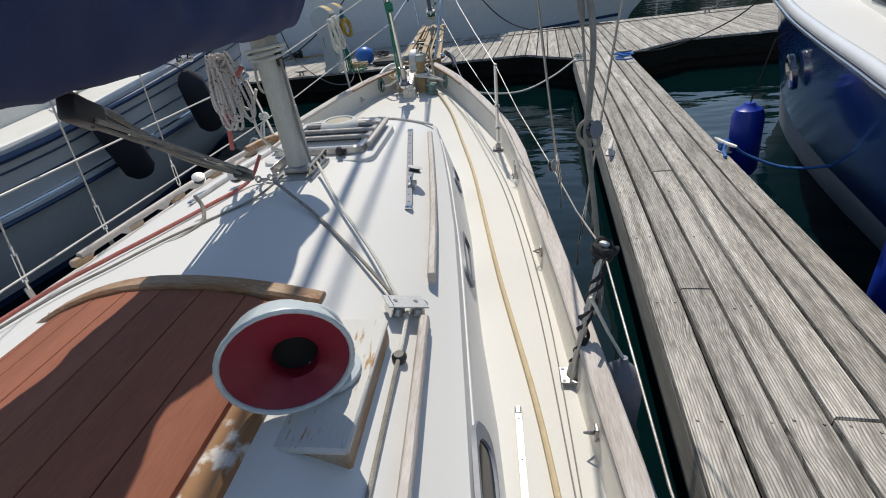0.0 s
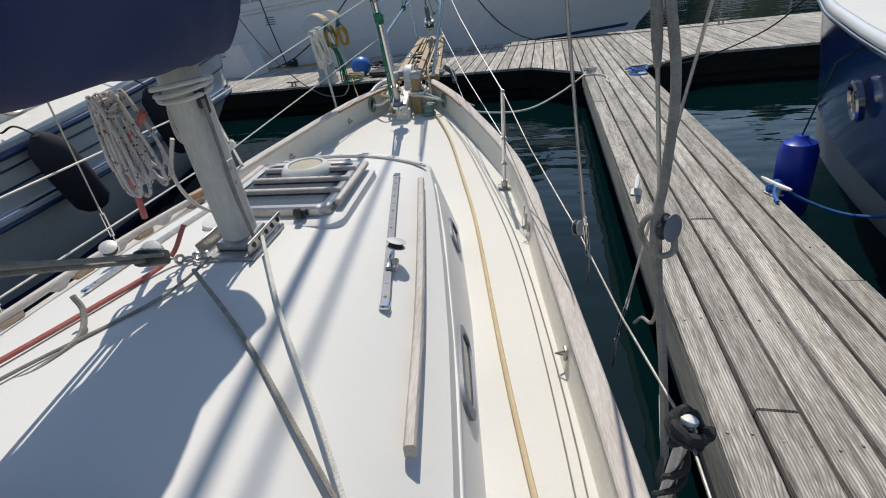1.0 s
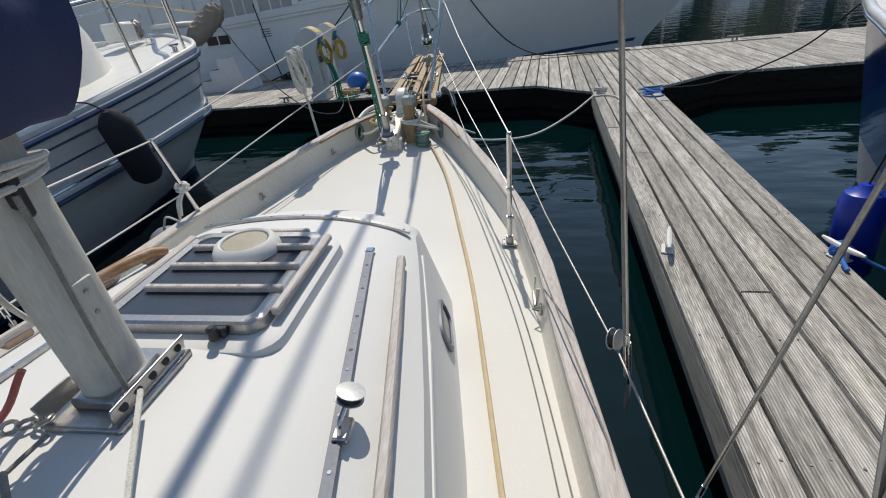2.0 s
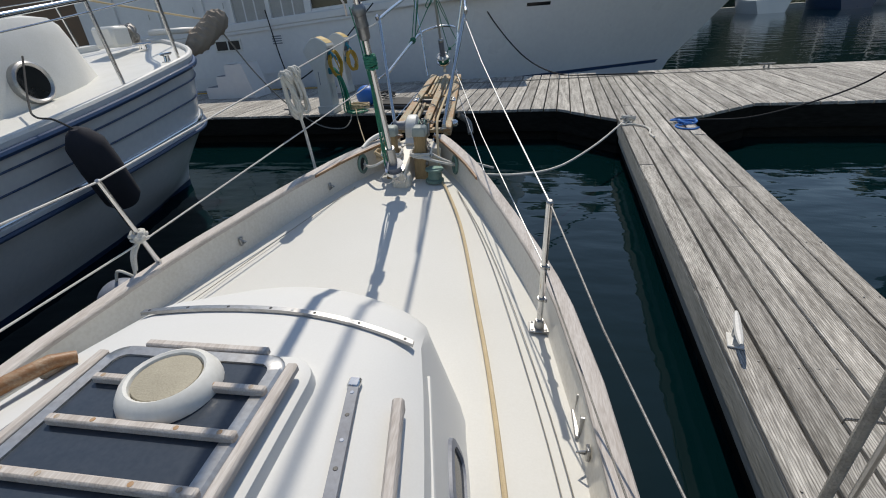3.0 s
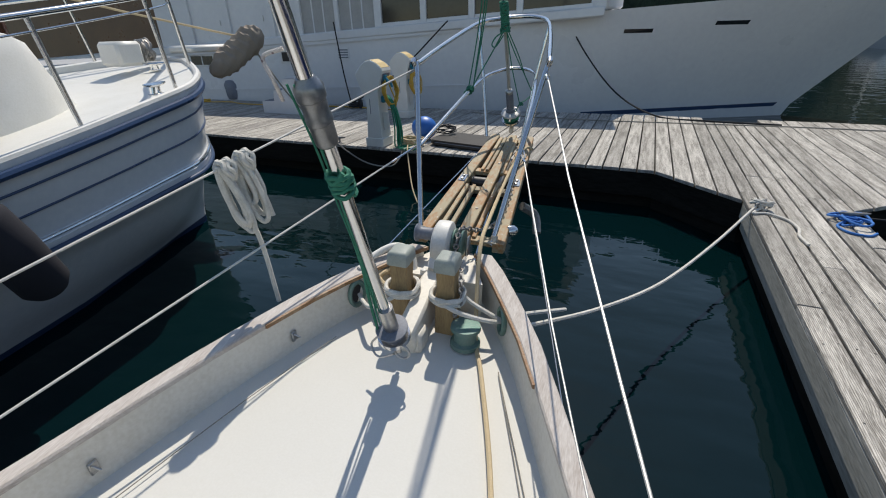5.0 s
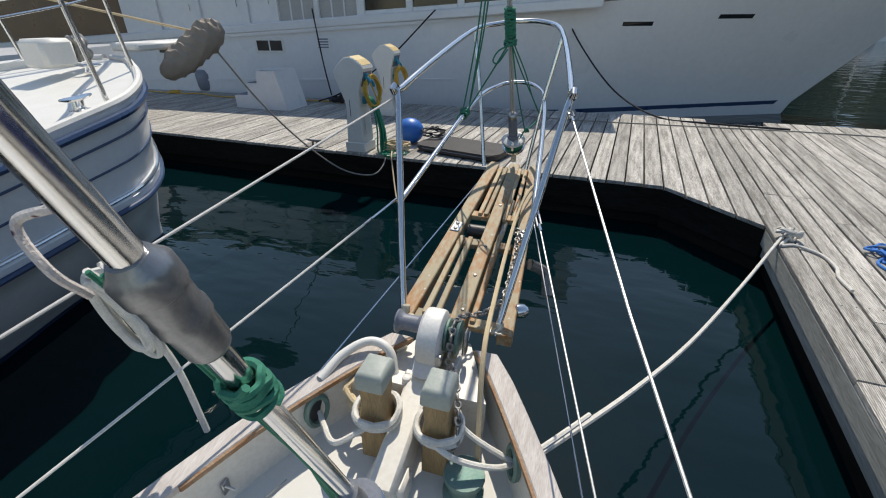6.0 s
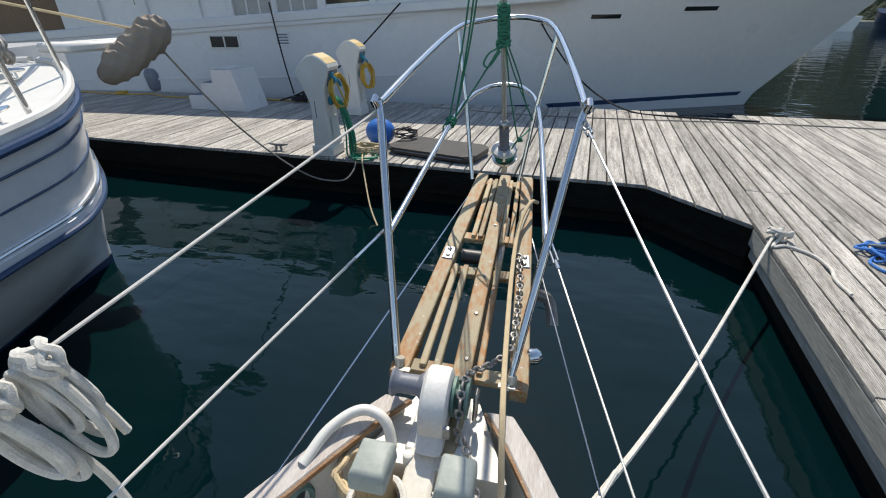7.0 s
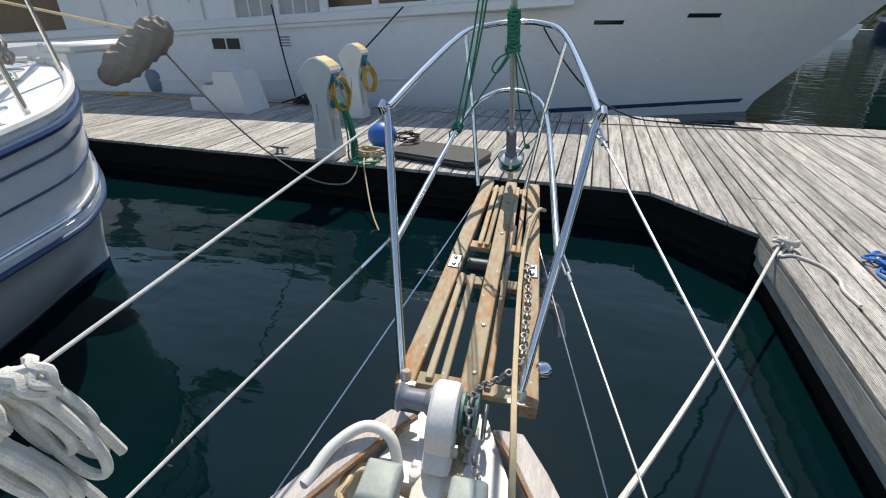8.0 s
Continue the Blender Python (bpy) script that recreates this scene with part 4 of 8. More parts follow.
def grab_rail(pts, bumps, mat, label, surface=roof_z):
    """A wooden grab rail whose feet touch the roof between long slots."""
    t = thing("grab_rail", pts[0], label, "grab rail", "grab rails on the cabin top", at=BOAT)
    run = curve_points(pts, 10)
    bm = bmnew()
    rings = []
    n = len(run)
    for i, p in enumerate(run):
        f = i / (n - 1)
        ph = abs(math.sin(math.pi * bumps * f))
        low = 0.020 * (1 if ph > 0.45 else 0)
        if f < 0.02 or f > 0.98:
            low = 0.0
        d = (run[min(i + 1, n - 1)] - run[max(i - 1, 0)]).normalized()
        s = d.cross(Vector((0, 0, 1))).normalized()
        z = surface(p.x, p.y)
        hw = 0.015
        rings.append([Vector((p.x, p.y, z + low)) - s * hw, Vector((p.x, p.y, z + 0.034)) - s * hw, Vector((p.x, p.y, z + 0.042)) - s * hw * 0.6, Vector((p.x, p.y, z + 0.042)) + s * hw * 0.6, Vector((p.x, p.y, z + 0.034)) + s * hw, Vector((p.x, p.y, z + low)) + s * hw])
    vs = grid_faces(bm, rings, closed_v=True)
    bm.faces.new(vs[0])
    bm.faces.new(vs[-1])
    part("rail", bm, mat, t)
    return t


grab_rail([(0.634, 1.745, 1), (0.592, 2.18, 1), (0.527, 2.7, 1), (0.472, 3.10, 1)], 7, GREY_TEAK, "sun-bleached wooden grab rail on the cabin top")
grab_rail([(0.70, 0.2, 1), (0.665, 1.0, 1), (0.638, 1.525, 1)], 5, GREY_TEAK, "sun-bleached wooden grab rail beside the vent box")
port_run = [(-0.80, 1.86, 1), (-0.762, 2.13, 1), (-0.722, 2.40, 1), (-0.672, 2.68, 1), (-0.595, 2.95, 1), (-0.52, 3.13, 1)]
port_rail = grab_rail(port_run, 6, GREY_TEAK, "grey weathered grab rail with orange wooden feet on the cabin top")
for i, (u, v, _) in enumerate(port_run):
    a, b = Vector(port_run[max(i - 1, 0)]), Vector(port_run[min(i + 1, 5)])
    bm = bmnew()
    box(bm, (u, v, roof_z(u, v) + 0.012), (0.036, 0.085, 0.034), Matrix.Rotation(-math.atan2(b.x - a.x, b.y - a.y), 3, "Z"), 0.008)
    part("foot", bm, ORANGE_TEAK, port_rail, "orange wooden foot")
bm = bmnew()
tube(bm, [(u, v, roof_z(u, v) + h) for u, v, h in ((-0.60, 2.93, 0.044), (-0.555, 3.04, 0.042), (-0.515, 3.12, 0.034), (-0.485, 3.165, 0.012))], 0.021, 12, taper=[0.019, 0.022, 0.022, 0.018])
part("end_piece", bm, VARNISH, port_rail, "varnished brown curved end")

# turning block plate with two sheaves
org = thing("deck_organizer", (0.582, 1.548, 0.98), "stainless deck organizer with two sheaves", "deck organizer", at=BOAT)
z0 = roof_z(0.582, 1.548)
tilt = Matrix.Rotation(radians(30), 3, "Z") @ Matrix.Rotation(radians(23), 3, "Y")
bm = bmnew()
box(bm, (0.582, 1.548, z0 + 0.042), (0.132, 0.068, 0.005), tilt, 0.0015)
part("top_plate", bm, BRUSHED, org)
for s in (-1, 1):
    off = tilt @ Vector((s * 0.034, 0, 0))
    bm = bmnew()
    disc_stack(bm, Vector((0.582, 1.548, z0 + 0.002)) + off, tilt @ Vector((0, 0, 1)), [(0.026, 0), (0.019, 0.018), (0.026, 0.036)], 18)
    part("sheave", bm, DULL_STEEL, org)
    bm = bmnew()
    disc_stack(bm, Vector((0.582, 1.548, z0 + 0.044)) + off, tilt @ Vector((0, 0, 1)), [(0.008, 0), (0.007, 0.003)], 10)
    part("bolt", bm, DULL_STEEL, org)
bm = bmnew()
box(bm, Vector((0.582, 1.548, z0 + 0.02)) + tilt @ Vector((-0.057, 0, 0)), (0.005, 0.058, 0.046), tilt, 0.001)
part("side_plate", bm, STEEL, org)

# control lines from the mast foot
FOOT = Vector((0.03, 2.36, 1.17))
lines = [("control_line", [FOOT + Vector((0.03, 0, 0.02)), (0.25, 2.03, 1.135), (0.44, 1.75, 1.08), (0.557, 1.565, roof_z(0.557, 1.565) + 0.02)], 0.0065, WHITE_ROPE, "pale flecked control line running aft from the mast foot"),
         ("control_line", [Vector((-0.06, 2.16, 1.19)), (0.2, 1.93, 1.13), (0.42, 1.70, 1.075), (0.57, 1.545, roof_z(0.57, 1.545) + 0.02)], 0.0065, GREY_ROPE, "grey control line running aft from the mast foot"),
         ("control_line", [(0.587, 1.53, roof_z(0.587, 1.53) + 0.02), (0.59, 1.46, 0.995), (0.59, 1.362, 0.985)], 0.0065, WHITE_ROPE, "short pale control line behind the deck organizer"),
         ("control_line", [(0.59, 1.362, 0.985), (0.592, 1.1, 0.975), (0.60, 0.6, 0.965), (0.605, 0.0, 0.96)], 0.0065, GREY_ROPE, "grey braided line beside the vent box")]
for nm, pts, r, mt, lb in lines:
    bm = bmnew()
    rope(bm, pts, r)
    solo(nm, bm, mt, pts[-1], lb, "rope", "control lines", at=BOAT)
bm = bmnew()
disc_stack(bm, (0.59, 1.362, 0.968), (0, 0, 1), [(0.017, 0), (0.021, 0.010), (0.021, 0.018), (0.014, 0.026)], 16)
solo("bullseye_fairlead", bm, BLACK_PLASTIC, (0.59, 1.362, 0.968), "small dark bullseye fairlead on the cabin top", "fairlead", at=BOAT)
for pts, r, mt, lb in (([(-0.20, 2.36, 1.24), (-0.25, 2.28, 1.145)] + [(u, v, roof_z(u, v) + 0.010) for u, v in ((-0.34, 2.08), (-0.45, 1.88), (-0.57, 1.73), (-0.68, 1.60), (-0.78, 1.3), (-0.82, 0.6))], 0.008, RED_ROPE, "faded red line across the cabin top"),
                       ([(-0.06, 2.25, 1.18)] + [(u, v, roof_z(u, v) + 0.007) for u, v in ((-0.14, 2.08), (-0.34, 1.83), (-0.46, 1.67), (-0.60, 1.52), (-0.75, 1.2), (-0.80, 0.6))], 0.005, GREY_ROPE, "thin dark line across the cabin top"),
                       ([(-0.13, 2.30, 1.62), (-0.24, 2.30, 1.50), (-0.31, 2.34, 1.28)], 0.010, RED_ROPE, "faded red line down the mast")):
    bm = bmnew()
    rope(bm, pts, r)
    solo("halyard", bm, mt, pts[-1], lb, "rope", at=BOAT)


def block(name, c, axis, r, label, mat=BRUSHED, at=BOAT):
    t = thing(name, c, label, "block", at=at)
    ax = Vector(axis).normalized()
    for s in (-1, 1):
        bm = bmnew()
        disc_stack(bm, Vector(c) + ax * 0.010 * s, ax * s, [(r, 0), (r, 0.002), (r * 0.4, 0.006)], 20)
        part("cheek", bm, mat, t)
    bm = bmnew()
    disc_stack(bm, Vector(c) - ax * 0.009, ax, [(r * 0.85, 0), (r * 0.7, 0.009), (r * 0.85, 0.018)], 18)
    part("sheave", bm, BLACK_PLASTIC, t)
    return t


block("turning_block", (-0.33, 2.33, 1.16), (0.2, -0.5, 0.8), 0.034, "round silver turning block at the mast foot")
block("turning_block", (-0.585, 2.42, 1.12), (0.3, -0.4, 0.85), 0.030, "round silver turning block on the cabin top")

# kicker tackle from the mast foot to the boom
tackle = thing("boom_tackle", (-0.17, 2.25, 1.19), "grey rope tackle between mast foot and boom", "tackle", at=BOAT)
A0, B0 = Vector((-0.20, 2.20, 1.21)), Vector((-0.05, 1.42, 1.665))
for k, (dx, dz) in enumerate(((-0.022, 0), (-0.008, 0.012), (0.010, -0.006), (0.024, 0.010))):
    bm = bmnew()
    rope(bm, [A0 + Vector((dx, 0, dz)), A0.lerp(B0, 0.5) + Vector((dx * 1.3, 0, dz - 0.015)), B0 + Vector((dx, 0, (0.035, 0.045, -0.03, -0.018)[k]))], 0.0065)
    part("fall", bm, GREY_ROPE, tackle)
bm = bmnew()
d = (B0 - A0).normalized()
rot = d.to_track_quat("Y", "Z").to_matrix()
box(bm, A0 + d * 0.02, (0.050, 0.125, 0.050), rot, 0.014, 2)
part("fiddle_block", bm, BLACK_PLASTIC, tackle, "black fiddle block with steel straps")
for k in range(4):
    bm = bmnew()
    p = A0 + d * (-0.03 + 0.032 * k) + rot @ Vector((0, 0, 0.026))
    disc_stack(bm, p, rot @ Vector((0, 0, 1)), [(0.009, 0), (0.007, 0.003)], 10)
    part("rivet", bm, STEEL, tackle)
bm = bmnew()
chain(bm, [A0 - d * 0.03, A0 - d * 0.09 + Vector((0.03, 0.02, -0.02)), (-0.10, 2.29, 1.175)], 0.04, 0.005)
part("shackle", bm, DULL_STEEL, tackle)
bm = bmnew()
box(bm, B0 + Vector((0, 0, 0.0)), (0.045, 0.10, 0.06), rot, 0.012, 2)
part("upper_block", bm, BLACK_PLASTIC, tackle)
bm = bmnew()
rope(bm, [(-0.33, 2.02, 1.20), (-0.30, 2.0, 1.16), (-0.27, 1.93, 1.13), (-0.30, 1.83, 1.115), (-0.36, 1.80, 1.10), (-0.43, 1.77, 1.075)], 0.008)
solo("loose_line", bm, GREY_ROPE, (-0.36, 1.8, 1.1), "loose grey line end lying on the cabin top", "rope", at=BOAT)

# drilled plates and coils at the mast
for s in (-1, 1):
    bm = bmnew()
    box(bm, (-0.044 + s * 0.085, 2.412, 1.178), (0.006, 0.24, 0.045), Matrix.Rotation(radians(14 * s), 3, "Y"), 0.002)
    pl = solo("halyard_plate", bm, DULL_STEEL, (-0.044 + s * 0.085, 2.412, 1.155), "drilled metal plate beside the mast foot", "metal plate", at=BOAT)
    for k in range(5):
        bm = bmnew()
        disc_stack(bm, (-0.044 + s * 0.092, 2.322 + 0.045 * k, 1.182), (s, 0, 0.25), [(0.011, -0.001), (0.010, 0.0012)], 10)
        # black disc in place of a drilled hole's shade
        part("hole", bm, BLACK_PLASTIC, pl)
rnd = random.Random(3)
for c, width, drop, count, mt, lb in (((-0.215, 2.28, 1.675), 0.10, 0.29, 13, FLECK_ROPE, "coil of white rope with dark flecks hanging at the mast"),
                                      ((-0.095, 2.44, 1.68), 0.055, 0.24, 8, WHITE_ROPE, "coil of white braided rope hanging at the mast")):
    rc = thing("rope_coil", (c[0], c[1], c[2] - 0.15), lb, "rope coil", "rope coils", at=BOAT)
    for k in range(count):
        f = k / (count - 1) - 0.5
        dd, w, lean = drop * rnd.uniform(0.72, 1.0), width * rnd.uniform(0.16, 0.30), 0.9 * f * width / 0.1 + rnd.uniform(-0.15, 0.15)
        y, twist = c[1] + rnd.uniform(-0.05, 0.05), rnd.uniform(-0.5, 0.5)
        pts = []
        for n in range(14):
            a = 2 * math.pi * n / 14
            dz = -dd / 2 + dd / 2 * math.sin(a)
            side = w * math.cos(a) * (1 - 0.55 * math.sin(a))
            pts.append((c[0] + f * width * 0.5 + side - lean * 0.28 * dz, y + side * twist + 0.1 * twist * dz, c[2] + dz))
        bm = bmnew()
        tube(bm, curve_points(pts + pts[:1], 3), 0.0058, 7)
        part("loop", bm, mt, rc)
    bm = bmnew()
    coil(bm, (c[0], c[1], c[2] - 0.055), (0, 0, 1), width * 0.30, 4, 0.0058, 1.0, 0.15, 5, lift=0.011)
    part("wrap", bm, mt, rc)
bm = bmnew()
for k in range(3):
    ring = [(-0.064 + (0.066 + 0.004 * k) * math.cos(a), 2.407 + (0.088 + 0.004 * k) * math.sin(a), 1.645 + 0.013 * k + 0.01 * math.sin(a + k)) for a in [2 * math.pi * i / 24 for i in range(24)]]
    tube(bm, ring, 0.007, 7, closed=True)
solo("rope_lashing", bm, WHITE_ROPE, (-0.06, 2.3, 1.66), "white rope lashing round the mast", "rope", at=BOAT)
bm = bmnew()
rope(bm, [(-0.14, 2.38, 1.52), (-0.20, 2.40, 1.40), (-0.21, 2.46, 1.27), (-0.16, 2.52, 1.20), (-0.12, 2.50, 1.24)], 0.0065)
solo("rope_tail", bm, WHITE_ROPE, (-0.16, 2.5, 1.2), "white rope tail hanging behind the mast", "rope", at=BOAT)
bm = bmnew()
box(bm, (-0.012, 2.39, 1.63), (0.018, 0.03, 0.055), bevel=0.006)
box(bm, (-0.002, 2.39, 1.63), (0.016, 0.02, 0.09), bevel=0.006)
solo("mast_cleat", bm, BLACK_PLASTIC, (0.02, 2.37, 1.66), "small black cleat on the mast", "cleat", at=BOAT)
bm = bmnew()
rope(bm, [(0.0, 2.38, 1.63), (0.002, 2.38, 1.5), (0.012, 2.37, 1.32), (0.03, 2.36, 1.19)], 0.006)
solo("halyard", bm, GREY_ROPE, (0.03, 2.34, 1.19), "grey flecked halyard running down the mast", "rope", at=BOAT)
for dv in (0.0, 0.045):
    bm = bmnew()
    disc_stack(bm, (0.086, 1.62 + dv, 1.735), (1, 0, -0.1), [(0.011, 0), (0.011, 0.004), (0.006, 0.006)], 12)
    solo("snap_button", bm, STEEL, (0.086, 1.62 + dv, 1.735), "metal snap button on the navy sail cover", "snap button", "snap buttons", at=BOAT)

# ---- rails, stanchions and rigging ----
def stanchion(base, top, wrapped=False, label="stainless stanchion on the deck edge"):
    b, t = Vector(base), Vector(top)
    th = thing("stanchion", b, label, "stanchion", "stanchions along the deck", at=BOAT)
    bm = bmnew()
    tube(bm, [b + Vector((0, 0, 0.02)), t], 0.0125, 12)
    part("post", bm, STEEL if not wrapped else DULL_STEEL, th)
    bm = bmnew()
    disc_stack(bm, t, t - b, [(0.0125, -0.002), (0.0135, 0.004), (0.008, 0.010)], 12)
    part("cap", bm, DULL_STEEL, th)
    bm = bmnew()
    box(bm, b + Vector((0, 0, 0.006)), (0.085, 0.075, 0.008), bevel=0.003)
    disc_stack(bm, b, t - b, [(0.022, 0.004), (0.020, 0.05), (0.016, 0.055)], 14)
    foot = part("socket", bm, DULL_STEEL, th)
    for x in (-0.03, 0.03):
        for y in (-0.026, 0.026):
            bm = bmnew()
            disc_stack(bm, b + Vector((x, y, 0.009)), (0, 0, 1), [(0.007, 0), (0.005, 0.004)], 8)
            part("bolt", bm, STEEL, foot)
    for f in (0.28, 0.55):
        bm = bmnew()
        disc_stack(bm, b.lerp(t, f), t - b, [(0.0165, -0.006), (0.0165, 0.006)], 12)
        box(bm, b.lerp(t, f) + Vector((0.016, -0.012, 0)), (0.012, 0.016, 0.018), bevel=0.003)
        part("clamp", bm, DULL_STEEL, th)
    return th


S1B, S1T = (0.872, 3.957, 0.664), (0.865, 3.84, 1.305)
P1B, P1T = (-0.994, 4.121, 0.660), (-1.035, 3.957, 1.315)
stanchion(S1B, S1T, label="stainless stanchion bolted to the deck edge")
stanchion(P1B, P1T, label="cream weathered stanchion with white rope tied round it")
S2B, S2T = Vector((1.105, 1.615, 0.642)), Vector((1.197, 1.758, 1.066))
stanchion(S2B, S2T, True, "stanchion wrapped in black rope at the deck edge")
stanchion((-1.06, 1.45, 0.642), (-1.10, 1.35, 1.27), label="stainless stanchion on the far deck edge")
bm = bmnew()
for ph in (0.0, 2.2):
    pts = []
    for k in range(26):
        f = k / 25
        c = S2B.lerp(S2T, 0.10 + 0.88 * f)
        a = k * 0.85 + ph
        q = 0.017 + 0.006 * math.sin(k * 1.3 + ph)
        pts.append(c + Vector((q * math.cos(a), q * math.sin(a), 0)))
    tube(bm, curve_points(pts, 4), 0.0065, 6)
coil(bm, S2T + Vector((0, 0, -0.01)), (0.2, -0.3, 0.9), 0.030, 5, 0.009, 1.0, 0.2, 4, lift=0.006)
solo("rope_wrap", bm, BLACK_ROPE, S2B, "black rope wound round the stanchion with a knot on top", "rope", at=BOAT)
bm = bmnew()
disc_stack(bm, S2T + Vector((0, 0, 0.012)), S2T - S2B, [(0.014, 0), (0.017, 0.004), (0.017, 0.012), (0.010, 0.017), (0.0, 0.018)], 16)
solo("post_cap", bm, WHITE_PAINT, S2T, "round pale cap on the rope-wrapped stanchion", "post cap", at=BOAT)
bm = bmnew()
tube(bm, [S2B + Vector((-0.01, -0.03, 0.01)), S2B.lerp(S2T, 0.5) + Vector((-0.01, -0.03, 0))], 0.005, 6)
solo("brace_wire", bm, DULL_STEEL, S2B, "thin bent brace on the stanchion foot", "brace", at=BOAT)


def wire(name, pts, r, mat, label, category="lifeline", group="lifelines", swage=True):
    th = thing(name, pts[0], label, category, group, at=BOAT)
    bm = bmnew()
    tube(bm, pts, r, 7)
    part("wire", bm, mat, th)
    return th


def turnbuckle(a, d, length, parent):
    a, d = Vector(a), Vector(d).normalized()
    bm = bmnew()
    tube(bm, [a, a + d * length * 0.22], 0.006, 8)
    tube(bm, [a + d * length * 0.78, a + d * length], 0.006, 8)
    s = d.orthogonal().normalized() * 0.008
    for k in (-1, 1):
        tube(bm, [a + d * length * 0.18 + s * k, a + d * length * 0.82 + s * k], 0.0042, 6)
    part("turnbuckle", bm, STEEL, parent)


K = Vector((1.17, 2.83, 0.90))
LIFE_AFT = (1.05, 0.93)
LIFE = material("white_coated_wire", (0.66, 0.65, 0.61), (0.52, 0.50, 0.46), rough=0.4, coarse=10, fine=120, bump=0.1)
PU, PL = level((0.35, 6.43, 1.87)), level((0.272, 6.24, 1.51))
QU, QL = level((-0.345, 6.42, 1.885)), level((-0.272, 6.19, 1.505))
w = wire("lifeline", [PU + (Vector(S1T) - PU).normalized() * 0.16, PU.lerp(Vector(S1T), 0.4) + Vector((-0.008, 0, -0.022)), PU.lerp(Vector(S1T), 0.7) + Vector((-0.006, 0, -0.016)), S1T], 0.0035, BRUSHED, "upper stainless lifeline from pulpit to stanchion")
turnbuckle(PU, Vector(S1T) - PU, 0.17, w)
bm = bmnew()
chain(bm, [PU, PU + (Vector(S1T) - PU).normalized() * 0.09], 0.03, 0.003)
part("toggle", bm, STEEL, w)
s1m = Vector(S1B).lerp(Vector(S1T), 0.55)
w = wire("lifeline", [PL + (s1m - PL).normalized() * 0.16, PL.lerp(s1m, 0.5) + Vector((-0.01, 0, -0.02)), s1m], 0.003, BRUSHED, "lower stainless lifeline from pulpit to stanchion")
turnbuckle(PL, s1m - PL, 0.18, w)
wire("lifeline", [S1T, (1.0, 3.4, 1.10), K + Vector((0.0, 0, 0.01)), (1.185, 2.2, 0.985), S2T, (1.20, LIFE_AFT[0], LIFE_AFT[1]), (1.2, -1.0, LIFE_AFT[1])], 0.0035, GALV, "stainless lifeline along the dock side of the deck")
wire("lifeline", [s1m, (0.99, 3.3, 0.88), (1.11, 2.6, 0.79), (1.12, 2.0, 0.72)], 0.003, GREY_ROPE, "slack thin line along the toe rail")
w = wire("lifeline", [QU + (Vector(P1T) - QU).normalized() * 0.05, P1T, (-1.09, 1.40, 1.26), (-1.12, -1.0, 1.24)], 0.0045, LIFE, "upper white-coated lifeline along the far side")
p1m = Vector((-1.014, 4.04, 0.985))
QL = level((-0.296, 6.2, 1.496))
w = wire("lifeline", [QL + (p1m - QL).normalized() * 0.2, p1m, (-1.08, 1.42, 0.95), (-1.1, -1.0, 0.94)], 0.0045, LIFE, "lower white-coated lifeline along the far side")
turnbuckle(QL, p1m - QL, 0.22, w)


def shroud(name, foot, top, r, mat, label, buckle=True, sleeve=()):
    th = thing(name, foot, label, "shroud", "shrouds", at=BOAT)
    a, b = Vector(foot), Vector(top)
    d = (b - a).normalized()
    bm = bmnew()
    tube(bm, [a + d * (0.2 if buckle else 0), b], r, 8)
    part("wire", bm, mat, th)
    if buckle:
        turnbuckle(a + d * 0.02, d, 0.22, th)
        bm = bmnew()
        box(bm, a + Vector((0, 0, -0.03)), (0.006, 0.03, 0.12), bevel=0.002)
        part("chainplate", bm, DULL_STEEL, th)
    for z0, z1, rr in sleeve:
        bm = bmnew()
        p, q = a + d * z0, a + d * z1
        tube(bm, [p, p.lerp(q, 0.03), p.lerp(q, 0.97), q], rr, 10, taper=[rr * 0.6, rr, rr, rr * 0.6])
        part("chafe_sleeve", bm, GREY_ROPE, th, "dirty grey chafe sleeve")
    return th


shroud("shroud", (1.201, 2.815, 0.82), (0.268, 1.92, 6.5), 0.006, GREY_ROPE, "grey flag line and shroud above the toe rail", False)
shroud("shroud", (1.207, 2.790, 0.80), (0.215, 1.88, 6.6), 0.0035, DULL_STEEL, "thin steel lower shroud on the dock side")
shroud("shroud", (1.25, 2.43, 0.66), (1.50, 2.06, 4.9), 0.0045, DULL_STEEL, "steel cap shroud on the dock side")


def tail_at(z, du=0.0, dv=0.0):
    """The run of the lower shroud with its worn tail rope."""
    return Vector((1.242 - 0.113 * (z - 0.8) + du, 1.915 + 0.19 * (z - 0.8) + dv, z))


shroud("shroud", tail_at(0.76), tail_at(5.4), 0.0045, DULL_STEEL, "steel lower shroud with a worn tail rope", True, ((0.95, 2.6, 0.011),))
shroud("shroud", (-1.235, 2.42, 0.80), (-0.15, 2.25, 10.0), 0.0045, DULL_STEEL, "steel cap shroud on the far side")
shroud("shroud", (-1.24, 1.93, 0.80), (-0.40, 2.25, 6.2), 0.004, DULL_STEEL, "steel lower shroud on the far side")
shroud("shroud", (-1.19, 3.02, 0.80), (-0.40, 2.40, 6.2), 0.004, DULL_STEEL, "steel forward shroud on the far side")
block("flag_block", K + Vector((-0.005, 0.02, 0.035)), (0.75, -0.6, 0.25), 0.034, "perforated round block tied at the shroud foot")
bm = bmnew()
rope(bm, [tail_at(1.42, 0.0, -0.02), tail_at(1.39, -0.03, 0.0), tail_at(1.35, -0.035, 0.01), tail_at(1.32, -0.01, -0.015), tail_at(1.33, 0.02, -0.02), tail_at(1.37, 0.02, -0.015), tail_at(1.39, -0.01, -0.02)], 0.007)
